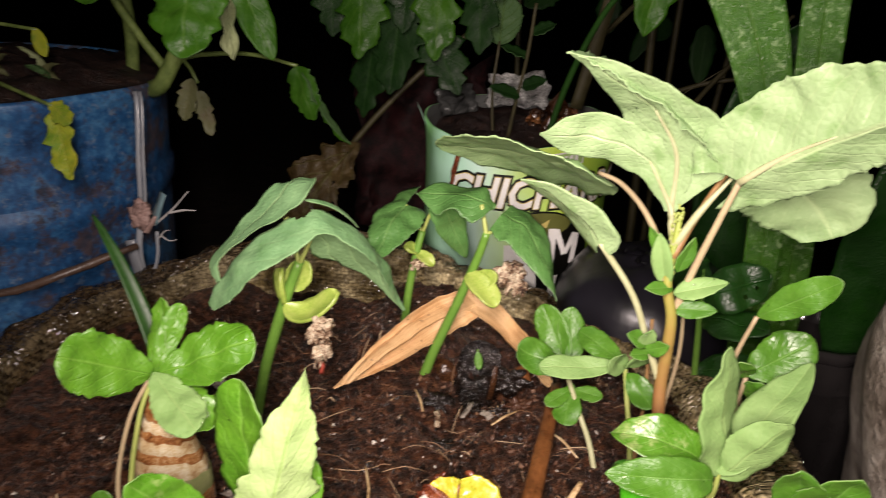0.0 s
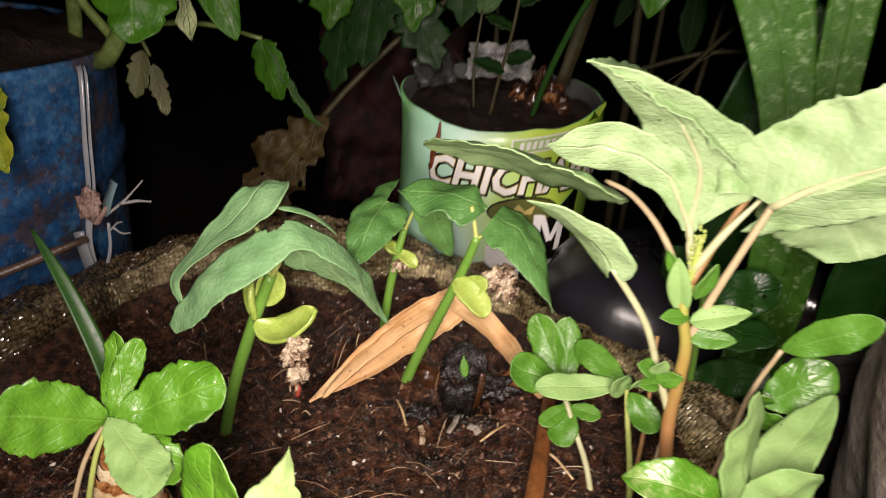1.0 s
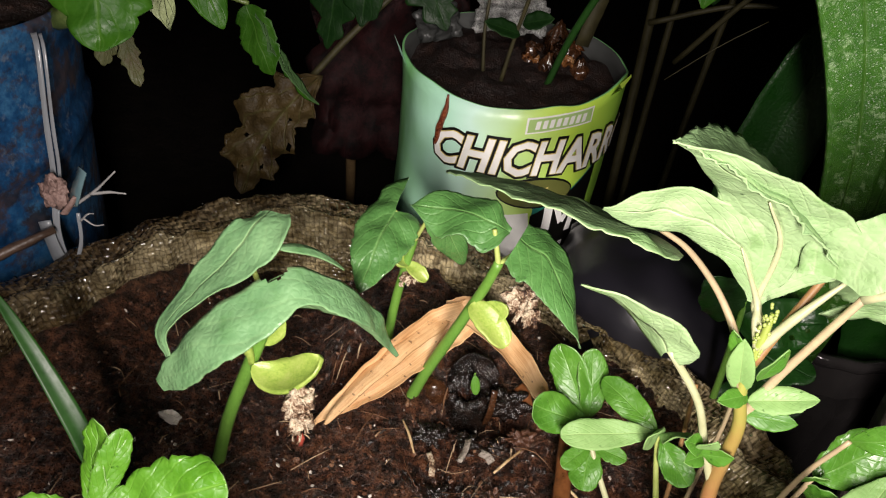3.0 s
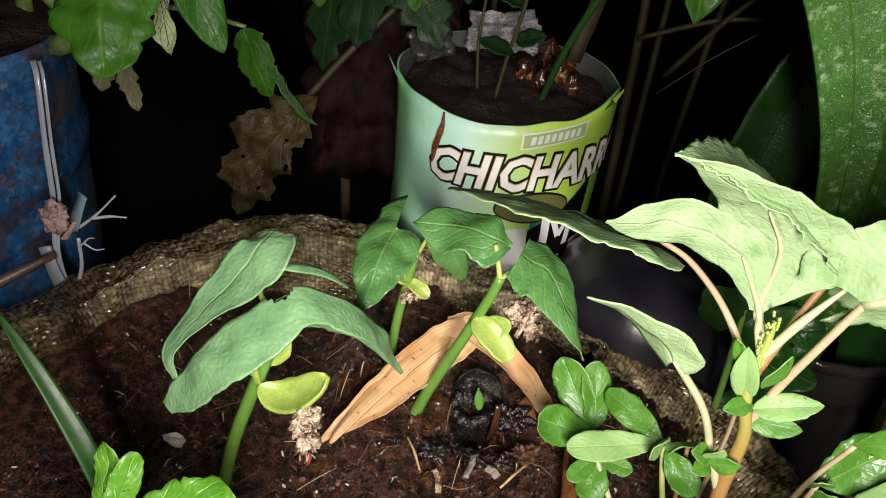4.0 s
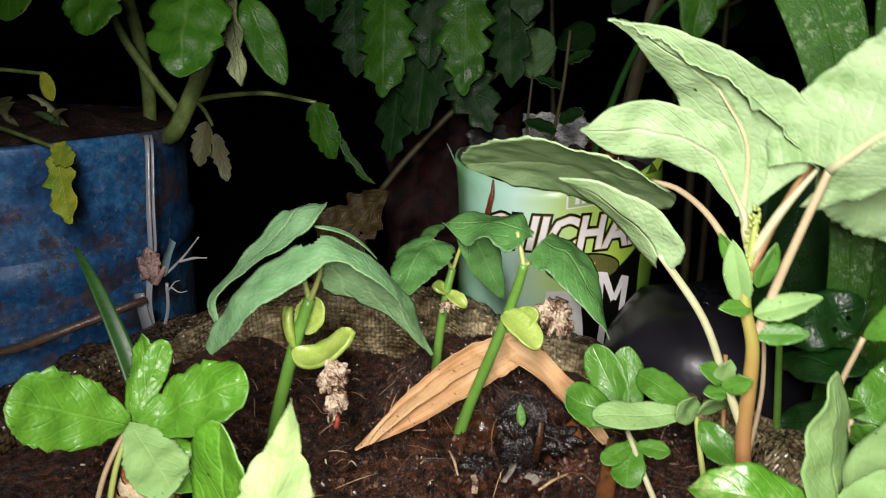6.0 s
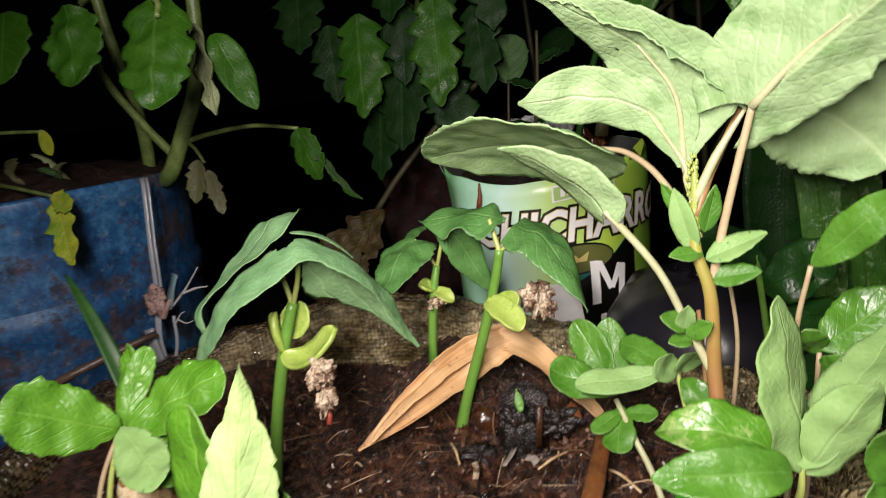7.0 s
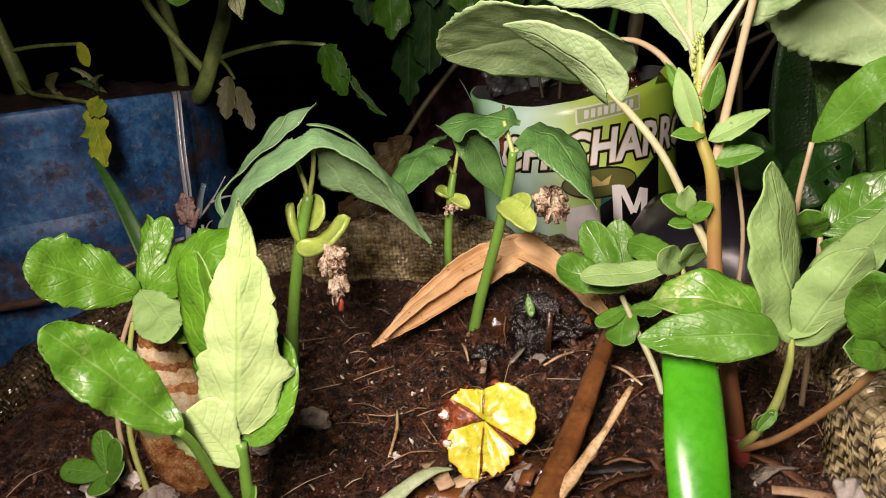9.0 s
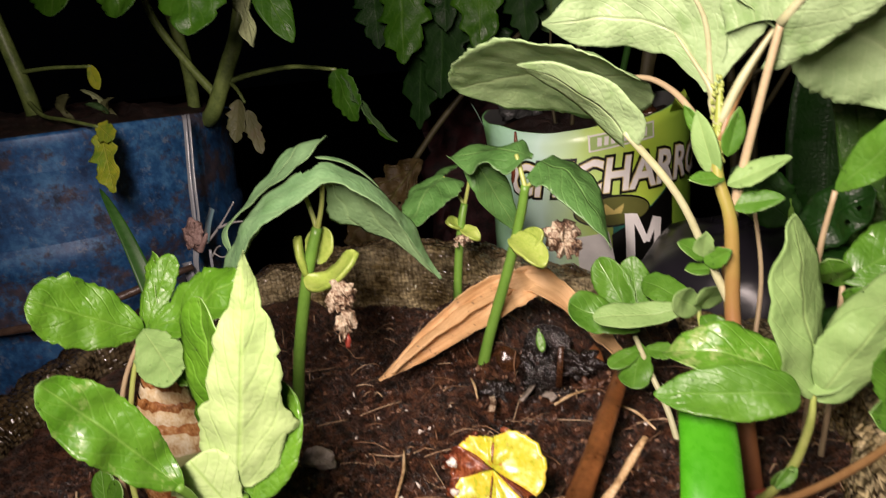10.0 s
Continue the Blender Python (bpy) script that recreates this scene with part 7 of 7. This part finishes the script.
# ---- beyond the sack ----
bm = bmesh.new()
blob(bm, (0.258, 0.308, -0.01), (0.062, 0.085, 0.145), 0.30, 1.5, 6, 6, Euler((0, -0.10, 0.3)).to_quaternion())
tagged(part("river_rock", bm, M_ROCK, None), "large rough grey-brown river rock standing beside the sack", "rock")
poly = thing("black_polybag", (0.105, 0.455, GROUND), "glossy black plastic seedling bag, crumpled", "plant pot")
bm = bmesh.new()
lathe(bm, (0.112, 0.440), [(0.050, GROUND), (0.054, -0.06), (0.053, 0.0), (0.049, 0.022), (0.040, 0.034), (0.026, 0.040), (0.010, 0.040), (0.001, 0.040)], 56, wobble=lambda a, r, z: (r * (1 + 0.02 * math.sin(5 * a + z * 50) + 0.01 * math.sin(11 * a)), z + 0.0015 * math.sin(4 * a + r * 100) * (z > 0)))
part("film", bm, M_BLACKBAG, poly)
crumpled("folded_neck", (0.112, 0.442, 0.041), 0.026, 0.020, M_BLACKBAG, "gathered neck of the bag", 33, poly, 0.25, 0.4)
tub = thing("grey_tub", (0.203, 0.455, GROUND), "dark grey plastic tub catching light", "tub")
for nm, prof in (("tub_wall", [(0.038, GROUND), (0.044, -0.02), (0.0475, 0.006)]), ("tub_rim", [(0.0476, 0.005), (0.0495, 0.008), (0.0495, 0.012), (0.046, 0.0125), (0.044, -0.03)])):
    bm = bmesh.new()
    lathe(bm, (0.203, 0.455), prof, 72, wobble=lambda a, r, z: (r * (1 + 0.014 * math.sin(18 * a)), z))
    part(nm, bm, M_TUB, tub)
crumpled("maroon_sheet", (-0.052, 0.592, 0.050), 0.10, 0.13, M_MAROON, "dark maroon crumpled plastic sheet", 21, None, 0.16, 0.2, radians(82), 18, "plastic sheet")
deadleaf = thing("dead_vine_leaf", (-0.100, 0.500, 0.03), "large dead spotted brown leaf hanging on a stalk", "dead leaf")
leaf(deadleaf, (-0.076, 0.512, 0.070), (-0.118, 0.494, -0.002), (0.1, -0.95, 0.3), 0.048, (M_DRYVINE, M_DRYVINE), mid=(-0.104, 0.503, 0.036), a=0.75, b=0.7, teeth=0.42, count=3.2, cup=-0.12, wave=0.06, rag=0.22, seed=220, rumple=0.004, nu=64, nv=40, half=(0.8, 1.05), holes=((0.35, 0.30, 0.02, 0.03), (0.6, 0.75, 0.018, 0.03), (0.75, 0.3, 0.02, 0.03), (0.5, 0.1, 0.04, 0.05), (0.62, 0.4, 0.012, 0.02), (0.8, 0.62, 0.014, 0.02)))
stem(deadleaf, [(-0.081, 0.512, 0.069), (-0.062, 0.518, 0.092), (-0.035, 0.530, 0.120), (0.000, 0.550, 0.150)], (0.0022, 0.0022, 0.002, 0.0018), M_STALK, "leaf_stalk")

# strap-leaved lily at the side
lily = thing("lily_plant", (0.198, 0.498, GROUND), "large lily with broad wet strap leaves", "lily")
LS = (M_STRAPLEAF, M_STRAPLEAF)
leaf(lily, None, None, None, 0.026, LS, spine=[(0.164, 0.440, -0.10), (0.156, 0.395, 0.000), (0.150, 0.373, 0.070), (0.1435, 0.3665, 0.115), (0.1350, 0.3640, 0.148), (0.1180, 0.3600, 0.186), (0.084, 0.350, 0.232)], ups=[(-0.1, -0.95, 0.2)],
     widths=[(0.0070, 0.0070), (0.0070, 0.0070), (0.0072, 0.0072), (0.0078, 0.0078), (0.0100, 0.0100), (0.0122, 0.0122), (0.0130, 0.0130)], cup=0.12, rag=0.01, name="strap_leaf", seed=230, nu=70, nv=12, thick=0.003, wet=60)
leaf(lily, None, None, None, 0.018, LS, spine=[(0.182, 0.450, -0.10), (0.172, 0.400, 0.020), (0.163, 0.380, 0.090), (0.157, 0.3735, 0.130), (0.1520, 0.370, 0.176), (0.144, 0.360, 0.240)], ups=[(-0.05, -0.95, 0.2)],
     widths=[(0.0075, 0.0075), (0.0078, 0.0078), (0.0080, 0.0080), (0.0080, 0.0080)], cup=0.12, rag=0.01, name="strap_leaf", seed=231, nu=60, nv=12, thick=0.003, wet=60)
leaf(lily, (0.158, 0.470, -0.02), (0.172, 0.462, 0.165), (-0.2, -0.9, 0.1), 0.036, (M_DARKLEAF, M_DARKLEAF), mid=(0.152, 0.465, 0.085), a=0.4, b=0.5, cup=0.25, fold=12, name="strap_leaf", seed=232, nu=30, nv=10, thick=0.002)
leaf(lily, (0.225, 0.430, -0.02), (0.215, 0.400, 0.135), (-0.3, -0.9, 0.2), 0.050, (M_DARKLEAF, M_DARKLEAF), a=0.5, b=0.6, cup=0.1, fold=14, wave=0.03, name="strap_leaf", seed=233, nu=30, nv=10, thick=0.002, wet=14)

# stalks of a bush beyond the bag, the dark there put into their colour
bush = thing("bush_stalks", (0.11, 0.62, GROUND), "bare yellowish stalks of a bush, darkened in colour for the gloom", "bush")
sb = random.Random(12)
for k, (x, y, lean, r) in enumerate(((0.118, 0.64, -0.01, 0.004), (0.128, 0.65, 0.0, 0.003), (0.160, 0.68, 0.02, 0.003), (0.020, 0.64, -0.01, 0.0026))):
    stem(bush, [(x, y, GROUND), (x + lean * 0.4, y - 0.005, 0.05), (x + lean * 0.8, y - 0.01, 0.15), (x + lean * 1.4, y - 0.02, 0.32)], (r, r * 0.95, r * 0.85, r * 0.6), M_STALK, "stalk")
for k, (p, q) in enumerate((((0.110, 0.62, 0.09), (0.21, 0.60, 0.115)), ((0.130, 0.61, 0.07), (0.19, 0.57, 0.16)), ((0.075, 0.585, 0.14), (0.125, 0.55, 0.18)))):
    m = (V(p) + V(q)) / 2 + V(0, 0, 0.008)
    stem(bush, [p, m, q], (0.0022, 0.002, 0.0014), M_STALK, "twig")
part("dry_husk", ribbon(bmesh.new(), [(0.062, 0.530, 0.10), (0.070, 0.528, 0.14), (0.080, 0.520, 0.19), (0.086, 0.51, 0.24)], 0.008, (1, 0.2, 0)), M_STALK, bush, "tan dry sheath, darkened in colour")
leaf(bush, (0.096, 0.418, 0.215), (0.089, 0.408, 0.160), (0.2, -0.9, 0.3), 0.026, (M_TOM, M_WILT), a=0.5, b=0.7, teeth=0.2, count=4, fold=10, seed=240, wet=4, rumple=0.002)
stem(bush, [(0.105, 0.57, 0.17), (0.100, 0.50, 0.205), (0.096, 0.418, 0.215)], (0.0025, 0.002, 0.0014), M_STEM_T, "twig")
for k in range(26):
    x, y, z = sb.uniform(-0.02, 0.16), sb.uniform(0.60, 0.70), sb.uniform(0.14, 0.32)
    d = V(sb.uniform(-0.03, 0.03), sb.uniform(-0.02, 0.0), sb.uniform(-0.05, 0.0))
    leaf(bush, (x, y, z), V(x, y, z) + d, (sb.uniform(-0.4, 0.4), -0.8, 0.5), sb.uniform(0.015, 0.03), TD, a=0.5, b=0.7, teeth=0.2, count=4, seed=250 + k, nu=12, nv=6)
tagged(part("dry_straw", tube(bmesh.new(), [(0.101, 0.49, 0.102), (0.121, 0.49, 0.121), (0.140, 0.49, 0.136)], (0.0003, 0.00025, 0.0002), 5), M_STALK, None), "thin pale dry grass stem, darkened in colour, behind the bag", "grass")
